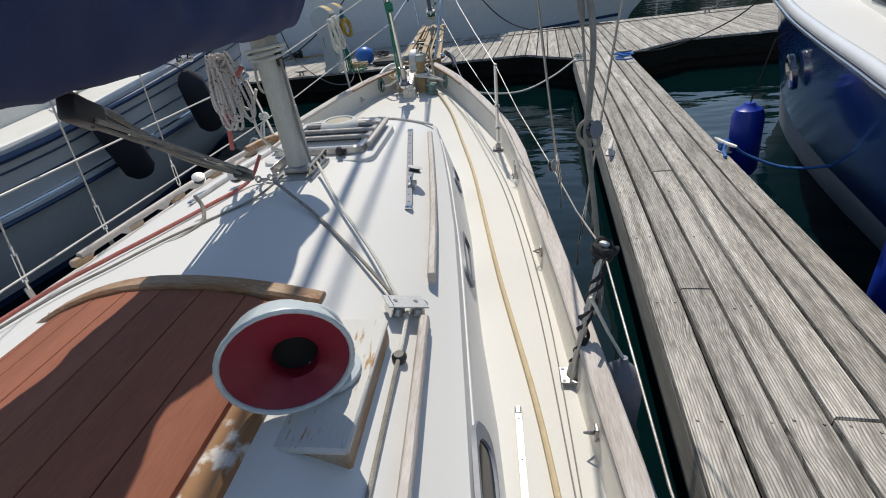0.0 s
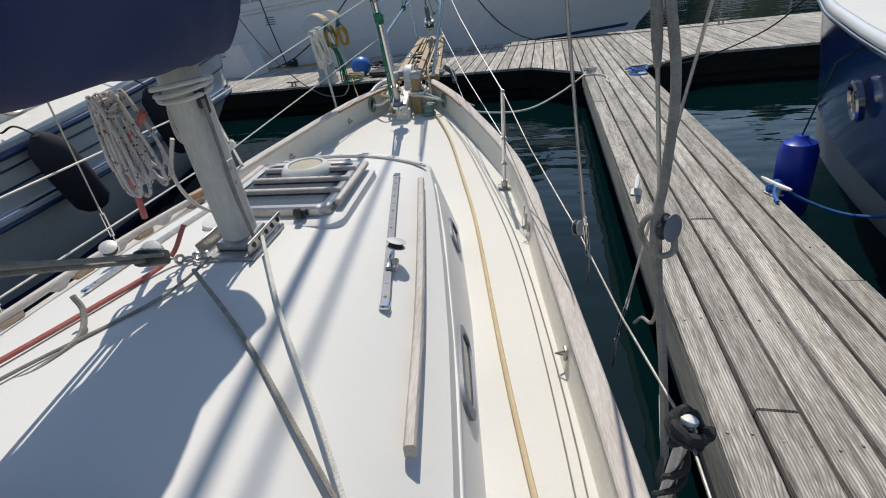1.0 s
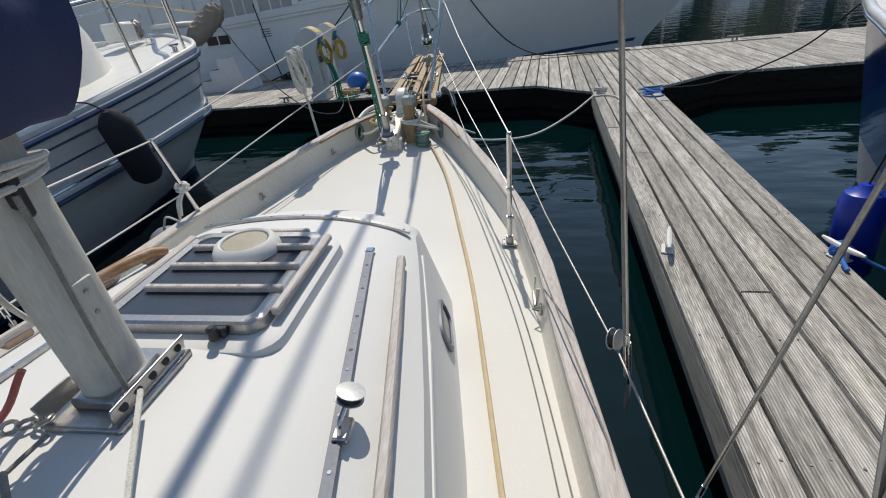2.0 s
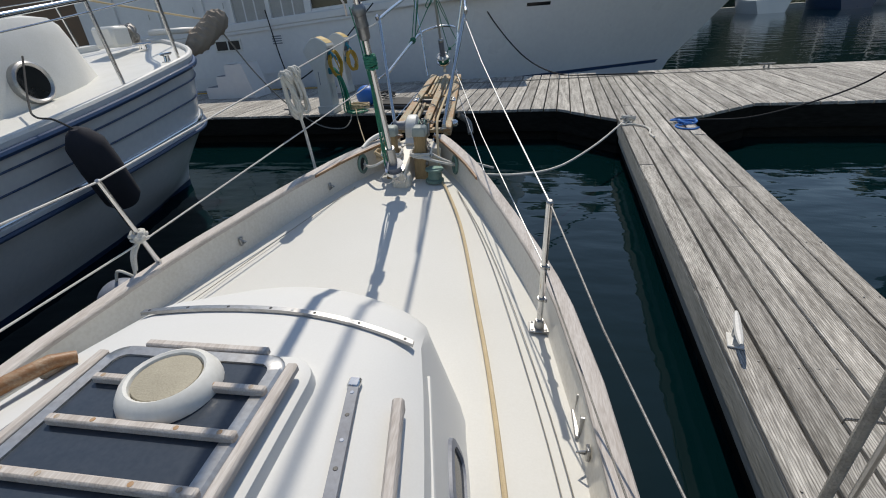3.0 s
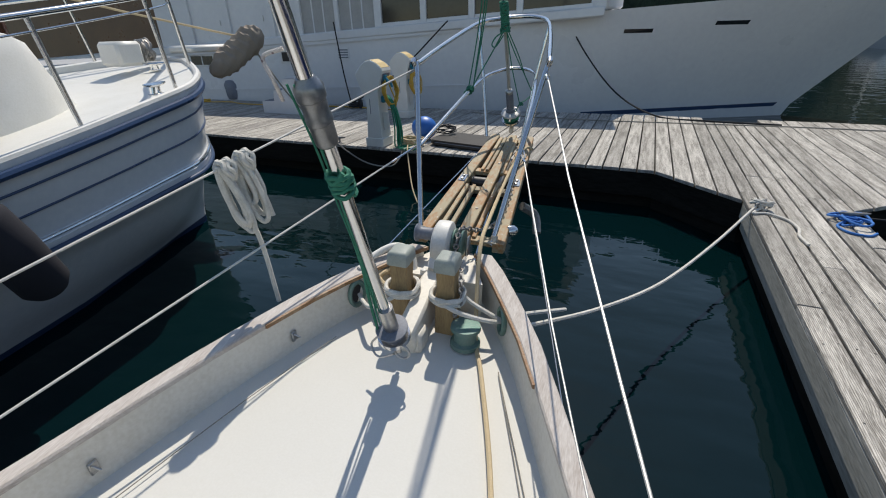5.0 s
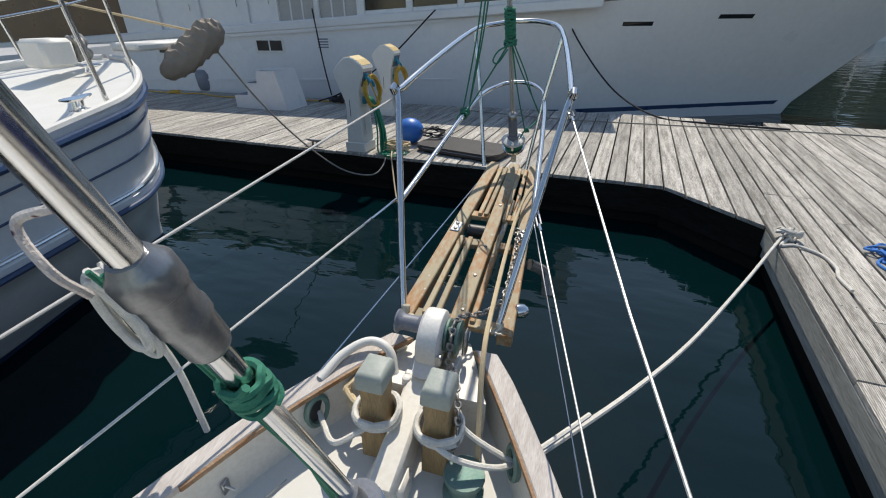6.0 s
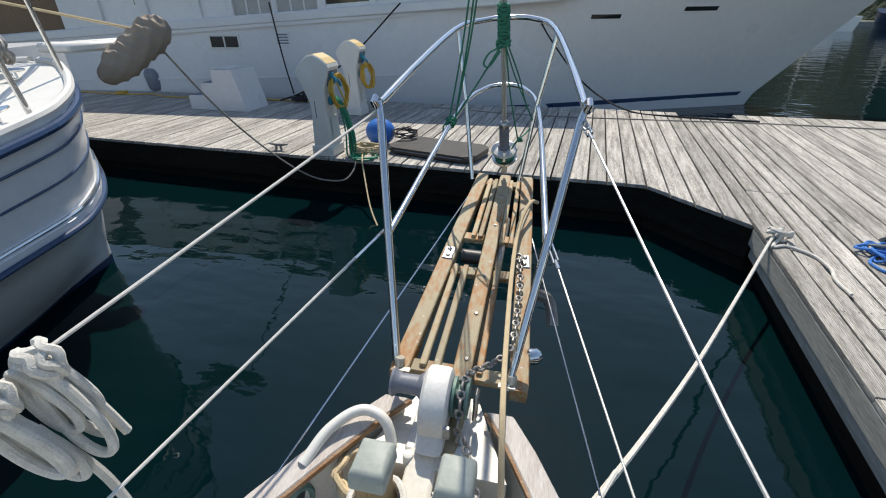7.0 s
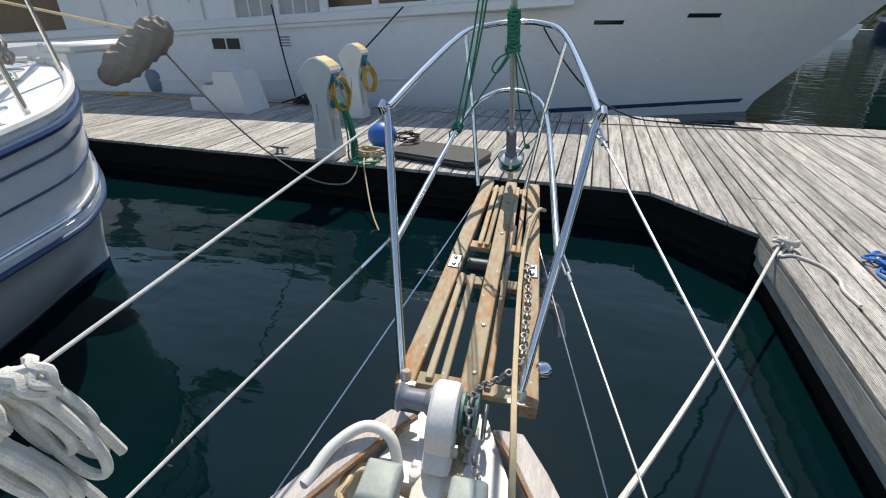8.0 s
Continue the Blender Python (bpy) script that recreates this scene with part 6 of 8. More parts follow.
# furlers and stays
def furler(foot, top, drum_r, label, wraps):
    f0, d = Vector(foot), (Vector(top) - Vector(foot)).normalized()
    th = thing("furler", foot, label, "furler", "furlers", at=BOAT)
    bm = bmnew()
    disc_stack(bm, f0, d, [(drum_r * 0.6, 0), (drum_r, 0.006), (drum_r, 0.030), (drum_r * 0.55, 0.034)], 28)
    drum = part("drum_base", bm, STEEL, th)
    bm = bmnew()
    disc_stack(bm, f0 + d * 0.032, d, [(drum_r * 0.7, 0), (drum_r * 0.7, 0.03), (drum_r * 0.98, 0.034), (drum_r * 0.98, 0.040), (drum_r * 0.4, 0.045)], 28)
    part("drum", bm, GREY_VINYL, th, "dark grey furling drum")
    bm = bmnew()
    tube(bm, [f0 + d * 0.06, f0 + d * 0.20], drum_r * 0.45, 16)
    part("torque_tube", bm, DULL_STEEL, th)
    bm = bmnew()
    tube(bm, [f0 + d * 0.18, Vector(top)], 0.019, 12)
    part("foil", bm, STEEL, th)
    bm = bmnew()
    for z, tn in wraps:
        coil(bm, f0 + d * z, d, 0.030, tn, 0.007, 1.0, 0.08, int(z * 10), lift=0.013)
    rope(bm, [f0 + d * 0.05 + Vector((-drum_r * 0.8, -0.02, 0)), f0 + d * 0.25 + Vector((-0.045, -0.01, 0)), f0 + d * 0.45 + Vector((-0.028, 0, 0)), f0 + d * (wraps[0][0])], 0.006)
    rope(bm, [f0 + d * 0.06 + Vector((-drum_r * 0.7, 0.03, 0)), f0 + d * 0.3 + Vector((-0.05, 0.02, 0)), f0 + d * (wraps[0][0]) + Vector((-0.02, 0, 0))], 0.006)
    part("furling_cord", bm, GREEN_ROPE, th, "green cord wound round the foil")
    bm = bmnew()
    tube(bm, [f0 - d * 0.10, f0 + d * 0.01], 0.008, 8)
    box(bm, f0 - d * 0.06, (0.03, 0.012, 0.07), bevel=0.003)
    part("toggle", bm, DULL_STEEL, th)
    return th, f0, d


th, f0, d = furler(Vector((-0.045, 5.20, 0.955)), Vector((-0.17, 2.20, 8.8)), 0.065, "stainless roller furler on the inner forestay", ((0.74, 6),))
bm = bmnew()
disc_stack(bm, f0 + d * 0.895, d, [(0.019, 0), (0.027, 0.006), (0.030, 0.014), (0.031, 0.066), (0.034, 0.069), (0.034, 0.084), (0.0315, 0.088), (0.032, 0.128), (0.036, 0.132), (0.036, 0.160), (0.030, 0.168), (0.022, 0.182)], 28)
part("swivel", bm, ANODISED, th, "grey furler swivel above the foil")
bm = bmnew()
tube(bm, [f0 + Vector((0.05, -0.05, -0.02)) + Vector((0.03 * math.cos(a), 0.0, 0.03 * math.sin(a))) for a in [2 * math.pi * k / 16 for k in range(16)]], 0.005, 6, closed=True)
rope(bm, [f0 + Vector((-0.05, -0.02, 0.02)), f0 + Vector((-0.09, -0.03, -0.03)), f0 + Vector((-0.05, -0.06, -0.06)), f0 + Vector((0.02, -0.06, -0.03))], 0.0045)
part("ring", bm, DULL_STEEL, th)
bm = bmnew()
for k in range(2):
    o = Vector((-0.024 + 0.012 * k, -0.014, 0))
    rope(bm, [f0 + d * 0.10 + o * 1.4, f0 + d * 0.42 + o * (0.9 + 0.3 * k), f0 + d * 0.72 + o * 1.1, f0 + d * 0.90 + o * 1.2, f0 + d * 1.06 + o * 1.6], 0.0032, 6, 6)
part("cord_run", bm, GREEN_ROPE, th, "green cords running along the foil")
bm = bmnew()
rope(bm, [f0 + d * 1.14 + Vector((-0.03, 0, 0)), f0 + d * 1.12 + Vector((-0.075, -0.02, 0)), f0 + d * 1.07 + Vector((-0.055, -0.04, 0)), f0 + d * 1.02 + Vector((-0.06, -0.03, 0))], 0.005)
part("tied_tails", bm, FLECK_ROPE, th, "frayed pale cord tied above the swivel")
f0, top = level((0.045, 7.25, 1.45)), level((-0.045, 2.3, 11.0))
d = (top - f0).normalized()
th = thing("furler", f0, "small open-drum furler at the tip of the sprit", "furler", "furlers", at=BOAT)
bm = bmnew()
disc_stack(bm, f0 - d * 0.01, d, [(0.03, 0), (0.050, 0.004), (0.064, 0.020), (0.068, 0.034), (0.064, 0.036)], 28)
for k in range(3):
    a = 2 * math.pi * k / 3 + 0.6
    box(bm, f0 + d * 0.045 + Vector((0.064 * math.cos(a), 0.064 * math.sin(a), 0)), (0.016, 0.016, 0.055), bevel=0.003)
part("drum_cup", bm, STEEL, th)
bm = bmnew()
disc_stack(bm, f0 + d * 0.068, d, [(0.066, 0), (0.070, 0.004), (0.066, 0.014), (0.034, 0.026)], 28)
part("drum_cover", bm, BRUSHED, th)
bm = bmnew()
coil(bm, f0 + d * 0.024, d, 0.050, 5, 0.0055, 1.0, 0.08, 41, lift=0.009)
part("furling_cord", bm, GREEN_ROPE, th, "green cord wound in the drum")
bm = bmnew()
disc_stack(bm, f0 + d * 0.085, d, [(0.034, 0), (0.034, 0.03), (0.026, 0.032), (0.026, 0.15), (0.024, 0.155)], 20)
part("torque_tube", bm, GREY_VINYL, th, "dark grey torque tube")
bm = bmnew()
disc_stack(bm, f0 + d * 0.238, d, [(0.027, 0), (0.028, 0.012), (0.020, 0.026), (0.012, 0.030)], 20)
part("collar", bm, DULL_STEEL, th)
bm = bmnew()
for q in (-0.0062, 0.0062):
    tube(bm, [f0 + d * 0.25 + Vector((q, 0, 0)), top + Vector((q, 0, 0))], 0.0062, 8)
part("foil", bm, BRUSHED, th)
bm = bmnew()
coil(bm, f0 + d * 0.70, d, 0.021, 12, 0.0068, 1.0, 0.06, 7, lift=0.013)
coil(bm, f0 + d * 0.675, d, 0.026, 2, 0.0065, 1.0, 0.25, 9, lift=0.012)
part("cord_wrap", bm, GREEN_ROPE, th, "green cord wound tightly round the foil")
bm = bmnew()
tube(bm, [f0 - d * 0.10, f0 + d * 0.01], 0.008, 8)
box(bm, f0 - d * 0.06, (0.03, 0.012, 0.07), bevel=0.003)
part("toggle", bm, DULL_STEEL, th)
KNOT, WRAP, POST = Vector((-0.241, 7.05, 1.664)), f0 + d * 0.675, level((0.185, 7.26, 1.655))
LOW = Vector((0.088, 7.15, 1.575))
bm = bmnew()
rope(bm, [WRAP + Vector((0, -0.02, 0)), (-0.064, 6.95, 2.0), (-0.088, 6.95, 1.955), (-0.062, 6.95, 1.945), (-0.018, 6.95, 2.01)], 0.0042, 6, 6)
rope(bm, [WRAP + Vector((-0.01, -0.02, 0)), (-0.075, 6.96, 1.93), (-0.155, 7.0, 1.80), KNOT], 0.0042, 6, 6)
for q in (-0.006, 0.006):
    rope(bm, [WRAP + Vector((0.015 + q, -0.02, 0)), WRAP.lerp(POST, 0.4) + Vector((q * 1.6, -0.01, 0.015)), WRAP.lerp(POST, 0.7), POST], 0.0036, 6, 6)
rope(bm, [WRAP + Vector((0.01, -0.02, 0)), WRAP.lerp(LOW, 0.5) + Vector((-0.004, 0, 0)), LOW], 0.0038, 6, 6)
rope(bm, [f0 + d * 0.09 + Vector((0.04, -0.02, 0)), LOW, LOW.lerp(POST, 0.5) + Vector((0, 0, -0.014)), POST + Vector((-0.006, 0, -0.02))], 0.0042, 6, 6)
coil(bm, LOW, (1, 0, 0.2), 0.010, 3, 0.0042, 1.0, 0.2, 33, lift=0.008)
coil(bm, KNOT - Vector((0.006, 0.03, 0.006)), (0.06, 0.97, 0.22), 0.021, 5, 0.0048, 1.0, 0.25, 31, lift=0.013)
rope(bm, [KNOT, KNOT + Vector((-0.035, -0.03, -0.01)), KNOT + Vector((-0.03, -0.06, -0.05))], 0.0042, 6, 6)
solo("green_lashing", bm, GREEN_ROPE, (0, 7.1, 1.7), "green cord lashings on the pulpit rails", "rope", at=BOAT)
bm = bmnew()
rope(bm, [KNOT + Vector((-0.02, -0.06, -0.03)), KNOT + Vector((-0.01, -0.02, 0.02)), (-0.168, 6.97, 2.215), (-0.10, 6.66, 2.8), (-0.085, 6.28, 3.4)], 0.0042, 6, 6)
for q in (0.0, 0.014):
    rope(bm, [KNOT + Vector((0.012, 0.02, 0.012)), (-0.146 + q, 6.95, 2.216), (-0.09 + q, 6.66, 2.8), (-0.08 + q, 6.28, 3.4)], 0.0042, 6, 6)
solo("green_line", bm, GREEN_ROPE, (-0.1, 7.2, 2.0), "green lines rising beside the forestay", "rope", at=BOAT)

# white rope coil hanging on the lifeline
lu = QU.lerp(Vector(P1T), 0.483) + Vector((0, 0, -0.012))
along = (QU - Vector(P1T)).normalized()
across = Vector((along.y, -along.x, 0)).normalized()
hk = thing("rope_hank", lu, "hank of thick white rope hanging on the lifeline", "rope coil", "rope coils", at=BOAT)
rnd = random.Random(23)
for k in range(12):
    near = k % 2
    top = lu + along * ((-0.045 if near else 0.03) + rnd.uniform(-0.022, 0.022)) + Vector((0, 0, 0.012 + rnd.uniform(0, 0.012)))
    drop = rnd.uniform(0.24, 0.31) if near or k > 7 else rnd.uniform(0.15, 0.2)
    wide, drift, swing = rnd.uniform(0.014, 0.026), rnd.uniform(0.10, 0.32), rnd.uniform(-0.1, 0.15)
    pts = []
    for i in range(16):
        a = 2 * math.pi * i / 16
        dz = -drop / 2 + drop / 2 * math.sin(a)
        side = wide * math.cos(a) * (1 - 0.35 * math.sin(a))
        pts.append(top + along * (side * 0.75 - drift * dz) + across * (side * 0.8 - swing * dz) + Vector((0, 0, dz)))
    bm = bmnew()
    tube(bm, curve_points(pts + pts[:1], 3), 0.0105, 9)
    part("loop", bm, WHITE_ROPE, hk)
for o in (-0.05, 0.035):
    bm = bmnew()
    coil(bm, lu + along * o + Vector((0, 0, -0.005)), along, 0.03, 3, 0.0105, 1.25, 0.15, 2, lift=0.014)
    part("hitch", bm, WHITE_ROPE, hk)
bm = bmnew()
rope(bm, [lu + along * 0.03 + Vector((0, 0, 0.01)), lu + along * 0.09 + across * 0.02 + Vector((0, 0, -0.13)), lu + along * 0.12 + across * 0.03 + Vector((0, 0, -0.26))], 0.0105)
part("rope_end", bm, WHITE_ROPE, hk)
bm = bmnew()
rope(bm, [lu + Vector((0, 0, -0.12)), lu + along * 0.06 + Vector((0, 0, -0.36)), lu + along * 0.08 + across * 0.02 + Vector((0, 0, -0.66))], 0.0105)
part("tail", bm, WHITE_ROPE, hk)

# ---- motor yacht details ----
def ysheer(x):
    f = max(0.0, (x + 9) / 9)
    return 2.14 + 0.055 * (x + 9) + 0.135 * f ** 1.6


def yside(x, z):
    """The hull side's reach and rake at a station and height."""
    f = max(0.0, (x + 9) / 9)
    q = min(1.0, max(0.0, z / ysheer(x)))
    return x + 0.95 * z * f ** 3, -(yb(x) + (0.10 + 0.9 * f * (1 - f ** 6)) * q ** 1.7 * (0.15 + f))


def hull_band(z0, z1, off, x0, x1, mat, name, label="", n=40):
    bm = bmnew()
    rows = []
    for x in np.linspace(x0, x1, n):
        a0, b0 = yside(x, z0(x))
        a1, b1 = yside(x, z1(x))
        rows.append([(a0, b0 + 0.01, z0(x)), (a0, b0 - off, z0(x)), (a1, b1 - off, z1(x)), (a1, b1 + 0.01, z1(x))])
    grid_faces(bm, rows)
    return part(name, bm, mat, yacht, label)


hull_band(lambda x: 0.12 + 0.012 * max(0, x + 8), lambda x: 0.20 + 0.017 * max(0, x + 8), 0.006, -21.5, -0.35, NAVY_PAINT, "boot_stripe", "dark navy boot stripe")
hull_band(lambda x: -0.2, lambda x: 0.09 + 0.008 * max(0, x + 8), 0.005, -21.5, -0.2, NAVY_PAINT, "waterline_band", "dark navy waterline band")
hull_band(lambda x: ysheer(x) - 0.15, lambda x: ysheer(x) - 0.06, 0.045, -21.5, -7.6, YACHT_WHITE, "rub_rail", "white moulded rub rail")
hull_band(lambda x: 0.80 + 0.02 * (x + 12), lambda x: 0.84 + 0.02 * (x + 12), 0.018, -21.5, -7.5, YACHT_WHITE, "spray_knuckle")


def hull_panel(x0, x1, z0, z1, off, mat, name, parent, label=""):
    bm = bmnew()
    pts = []
    for x, z in ((x0, z0), (x1, z0), (x1, z1), (x0, z1)):
        a, b = yside(x, z)
        pts.append((a, b, z))
    f = [bm.verts.new((x, y - off, z)) for x, y, z in pts]
    k = [bm.verts.new((x, y + 0.03, z)) for x, y, z in pts]
    bm.faces.new(f)
    for i in range(4):
        j = (i + 1) % 4
        bm.faces.new((k[i], k[j], f[j], f[i]))
    return part(name, bm, mat, parent, label, smooth=False)


for x0, x1, z0, z1 in ((-12.36, -11.60, 1.43, 1.75), (-15.2, -14.4, 1.36, 1.68), (-18.0, -17.2, 1.30, 1.62)):
    fr = hull_panel(x0, x1, z0, z1, 0.022, WHITE_PAINT, "window_frame", yacht, "white framed sliding hull window")
    xm = (x0 + x1) / 2
    hull_panel(x0 + 0.05, xm - 0.02, z0 + 0.05, z1 - 0.05, 0.026, GLASS_DARK, "pane", fr)
    hull_panel(xm + 0.02, x1 - 0.05, z0 + 0.05, z1 - 0.05, 0.026, GLASS_DARK, "pane", fr)
vent_frame = hull_panel(-10.74, -10.42, 1.52, 1.78, 0.015, YACHT_WHITE, "vent", yacht, "louvred hull vent")
for k in range(4):
    hull_panel(-10.71, -10.45, 1.545 + 0.057 * k, 1.575 + 0.057 * k, 0.018, GREY_VINYL, "louvre", vent_frame)
for x0, z0 in ((-4.35, 1.93), (-2.85, 2.05)):
    sl = hull_panel(x0, x0 + 0.60, z0, z0 + 0.13, 0.012, YACHT_WHITE, "hawse_slot", yacht, "hawse slot frame with a dark panel for the shaded recess")
    # dark panel laid on the hull; its colour stands for shade in the slot
    hull_panel(x0 + 0.05, x0 + 0.56, z0 + 0.035, z0 + 0.115, 0.016, GLASS_DARK, "slot", sl)

# deckhouse above the rub rail, its lines rising towards the bow
def house_part(name, bm, mat, parent, label="", smooth=True):
    for vert in bm.verts:
        vert.co.z += 0.055 * (vert.co.x + 9) + 0.09
    return part(name, bm, mat, parent, label, smooth)


house_y = -2.42
bm = bmnew()
box(bm, (-14.8, house_y + 1.55, 3.05), (20.0, 2.7, 2.0), bevel=0.05)
house_part("deckhouse_core", bm, DARK_WOOD, yacht, "dark saloon behind the windows")
bm = bmnew()
box(bm, (-13.2, house_y + 0.02, 2.06), (17.4, 0.16, 0.20), bevel=0.03)
house_part("deck_edge", bm, YACHT_WHITE, yacht)
bm = bmnew()
box(bm, (-13.2, house_y + 1.4, 4.12), (17.6, 3.2, 0.14), bevel=0.05)
house_part("deckhouse_roof", bm, YACHT_WHITE, yacht)
WINS = [(-14.9, -13.9, "w"), (-13.7, -12.6, "p"), (-12.4, -11.75, "p"), (-11.62, -10.72, "b"), (-10.60, -9.69, "b"), (-9.5, -8.55, "d"), (-8.40, -7.42, "d"), (-7.27, -6.35, "d"), (-6.2, -4.75, "d")]
prev = -16.0
for x0, x1, k in WINS:
    bm = bmnew()
    box(bm, ((prev + x0) / 2, house_y + 0.045, 3.08), (x0 - prev, 0.07, 1.95), bevel=0.012)
    house_part("pillar", bm, YACHT_WHITE, yacht)
    prev = x1
    bm = bmnew()
    sill = 2.22 if k == "d" else 2.14
    box(bm, ((x0 + x1) / 2, house_y + 0.05, (2.1 + sill) / 2), (x1 - x0, 0.06, sill - 2.1 + 0.03), bevel=0.008)
    house_part("window_sill", bm, YACHT_WHITE, yacht)
    bm = bmnew()
    box(bm, ((x0 + x1) / 2, house_y + 0.08, 2.9), (x1 - x0 + 0.02, 0.02, 1.6))
    if k == "b":
        pn = house_part("blind", bm, BLIND, yacht, "pale pleated blind", smooth=False)
        for q in (0.33, 0.66):
            bm = bmnew()
            box(bm, (x0 + (x1 - x0) * q, house_y + 0.062, 2.9), (0.03, 0.02, 1.6))
            house_part("mullion", bm, YACHT_WHITE, pn)
    elif k == "d":
        house_part("window_pane", bm, GLASS_DARK, yacht, "dark tinted saloon window", smooth=False)
    else:
        pn = house_part("door_panel", bm, YACHT_WHITE, yacht, "white side panel", smooth=False)
        bm = bmnew()
        box(bm, (x1 - 0.12, house_y + 0.06, 2.6), (0.015, 0.02, 0.14), bevel=0.004)
        house_part("handle", bm, DULL_STEEL, pn)
bm = bmnew()
box(bm, (-4.5, house_y + 0.55, 2.75), (0.5, 1.1, 1.3), Matrix.Rotation(radians(-20), 3, "Z"), 0.04)
house_part("front_pillar", bm, YACHT_WHITE, yacht)
bm = bmnew()
grid_faces(bm, [[(x + 0.95 * ysheer(x) * max(0.0, (x + 9) / 9) ** 3, t * abs(yside(x, ysheer(x))[1]) * 0.985, ysheer(x) - 0.03) for t in (-1, -0.5, 0, 0.5, 1)] for x in np.linspace(-21, -0.05, 30)])
part("foredeck", bm, YACHT_WHITE, yacht)

# ---- trawler details ----
def lrail(name, q, a, r, mat, off=0.0, label=""):
    for s in (1, -1):
        pts = []
        for y in LX:
            w, sh = lbw(y), lsheer(y)
            pts.append((s * (w * a + off), y - 0.03 * (1 - max(q, 0)) * (1 if y > -4 else 0) * max(0, (y + 4) / 4) ** 2, sh * q))
        bm = bmnew()
        tube(bm, curve_points(pts, 4), r, 8)
        part(name, bm, mat, trawler, label)


lrail("rub_rail", 0.955, 0.995, 0.028, NAVY_PAINT, 0.01, "navy rub rail under the gunwale")
lrail("cap_rail", 1.0, 0.985, 0.030, WHITE_PAINT, -0.01, "white rounded gunwale")
lrail("seam_line", 0.875, 0.972, 0.008, NAVY_PAINT, 0.0, "dark seam line")
lrail("seam_line", 0.765, 0.935, 0.008, NAVY_PAINT, 0.0, "dark seam line")
lrail("lower_rail", 0.585, 0.925, 0.020, NAVY_PAINT, 0.012, "navy lower rub rail")
lrail("lower_rail_edge", 0.635, 0.912, 0.014, STEEL, 0.008, "bright metal strip above the lower rail")
bm = bmnew()
rows = []
for y in LX:
    w, sh = lbw(y), lsheer(y)
    rows.append([(s * w * a * 1.006, y - 0.03 * (1 - max(q, 0)) * (1 if y > -4 else 0) * max(0, (y + 4) / 4) ** 2, sh * q) for s, q, a in ((1, -0.15, lwater(y) * 0.9), (1, 0.0, lwater(y) * 1.02), (1, 0.05, lwater(y) + 0.11 * (0.87 - lwater(y))))])
grid_faces(bm, rows)
part("boot_stripe", bm, NAVY_PAINT, trawler)
# cabin with rounded front
bm = bmnew()
rows = []
for y, wf, h in ((-9, 1.0, 0.78), (-5, 1.0, 0.76), (-2.9, 0.98, 0.70), (-2.42, 0.94, 0.66), (-2.15, 0.87, 0.61), (-2.03, 0.80, 0.53), (-1.93, 0.73, 0.30), (-1.82, 0.66, 0.0)):
    z = lsheer(max(y, -5)) - 0.04
    w = 0.92 * wf
    rows.append([(0.12 + w * f, y, z + h * k) for f, k in ((-1, 0), (-0.93, 0.75), (-0.84, 0.97), (-0.4, 1.05), (0.4, 1.05), (0.84, 0.97), (0.93, 0.75), (1, 0))])
grid_faces(bm, rows)
tc = part("cabin", bm, WHITE_PLASTIC, trawler, "white moulded cabin front")
for yy in (-2.66, -3.75):
    bm = bmnew()
    c = Vector((1.015, yy, lsheer(yy) + 0.16))
    disc_stack(bm, c, (1, 0.1, 0.12), [(0.165, -0.05), (0.165, 0.012), (0.148, 0.024), (0.130, 0.012), (0.124, 0.004)], 28)
    pl = part("portlight", bm, DULL_STEEL, tc, "round polished portlight")
    bm = bmnew()
    disc_stack(bm, c + Vector((0.01, 0, 0)), (1, 0.1, 0.12), [(0.127, 0), (0.124, 0.004)], 28)
    part("pane", bm, GLASS_DARK, pl)
# raised bow bulwark, windlass box and deck gear
bm = bmnew()
rows = []
for y in [-2.2, -1.8, -1.4, -1.0, -0.8, -0.65]:
    w = lbw(y)
    rows.append([(-w * 0.98, y, lsheer(y) - 0.02), (-w * 0.97, y, lsheer(y) + 0.05), (-w * 0.97 + 0.20, y, lsheer(y) + 0.05), (-w * 0.97 + 0.22, y, lsheer(y) - 0.12)])
grid_faces(bm, rows)
part("bow_bulwark", bm, WHITE_PLASTIC, trawler)
bm = bmnew()
box(bm, (0.28, -0.05, lsheer(0) + 0.02), (0.36, 0.75, 0.07), bevel=0.02)
part("anchor_platform", bm, WHITE_PLASTIC, trawler, "white anchor platform")
bm = bmnew()
box(bm, (0.12, -0.95, lsheer(-0.7) + 0.13), (0.30, 0.26, 0.22), bevel=0.03)
part("windlass_box", bm, WHITE_PLASTIC, trawler)
bm = bmnew()
coil(bm, (0.12, -0.75, lsheer(-0.75) + 0.16), (0.3, 1, 0.1), 0.09, 6, 0.016, 1.0, 0.15, 40, lift=0.015)
part("windlass_chain", bm, GALV, trawler)
bm = bmnew()
rows = []
for k in range(27):
    f = k / 26
    r = 0.145 * min(1.0, (f * (1 - f)) ** 0.4 * 1.9) * (0.82 + 0.25 * f) + 0.008
    row = []
    for i in range(32):
        a = 2 * math.pi * i / 32
        crease = 1 + 0.09 * math.sin(3 * a + f * 17) * math.sin(f * 29 + a) + 0.07 * math.sin(f * 47 + 2 * a) + 0.05 * math.sin(7 * a - f * 21)
        row.append((0.47 + 0.26 * f + 0.8 * r * crease * math.cos(a), -0.25 + 0.55 * f - 0.45 * r * crease * math.sin(a), lsheer(0) - 0.24 + 0.42 * f + 0.85 * r * crease * math.sin(a)))
    rows.append(row)
vs = grid_faces(bm, rows, closed_v=True)
bm.faces.new(vs[0])
bm.faces.new(vs[-1])
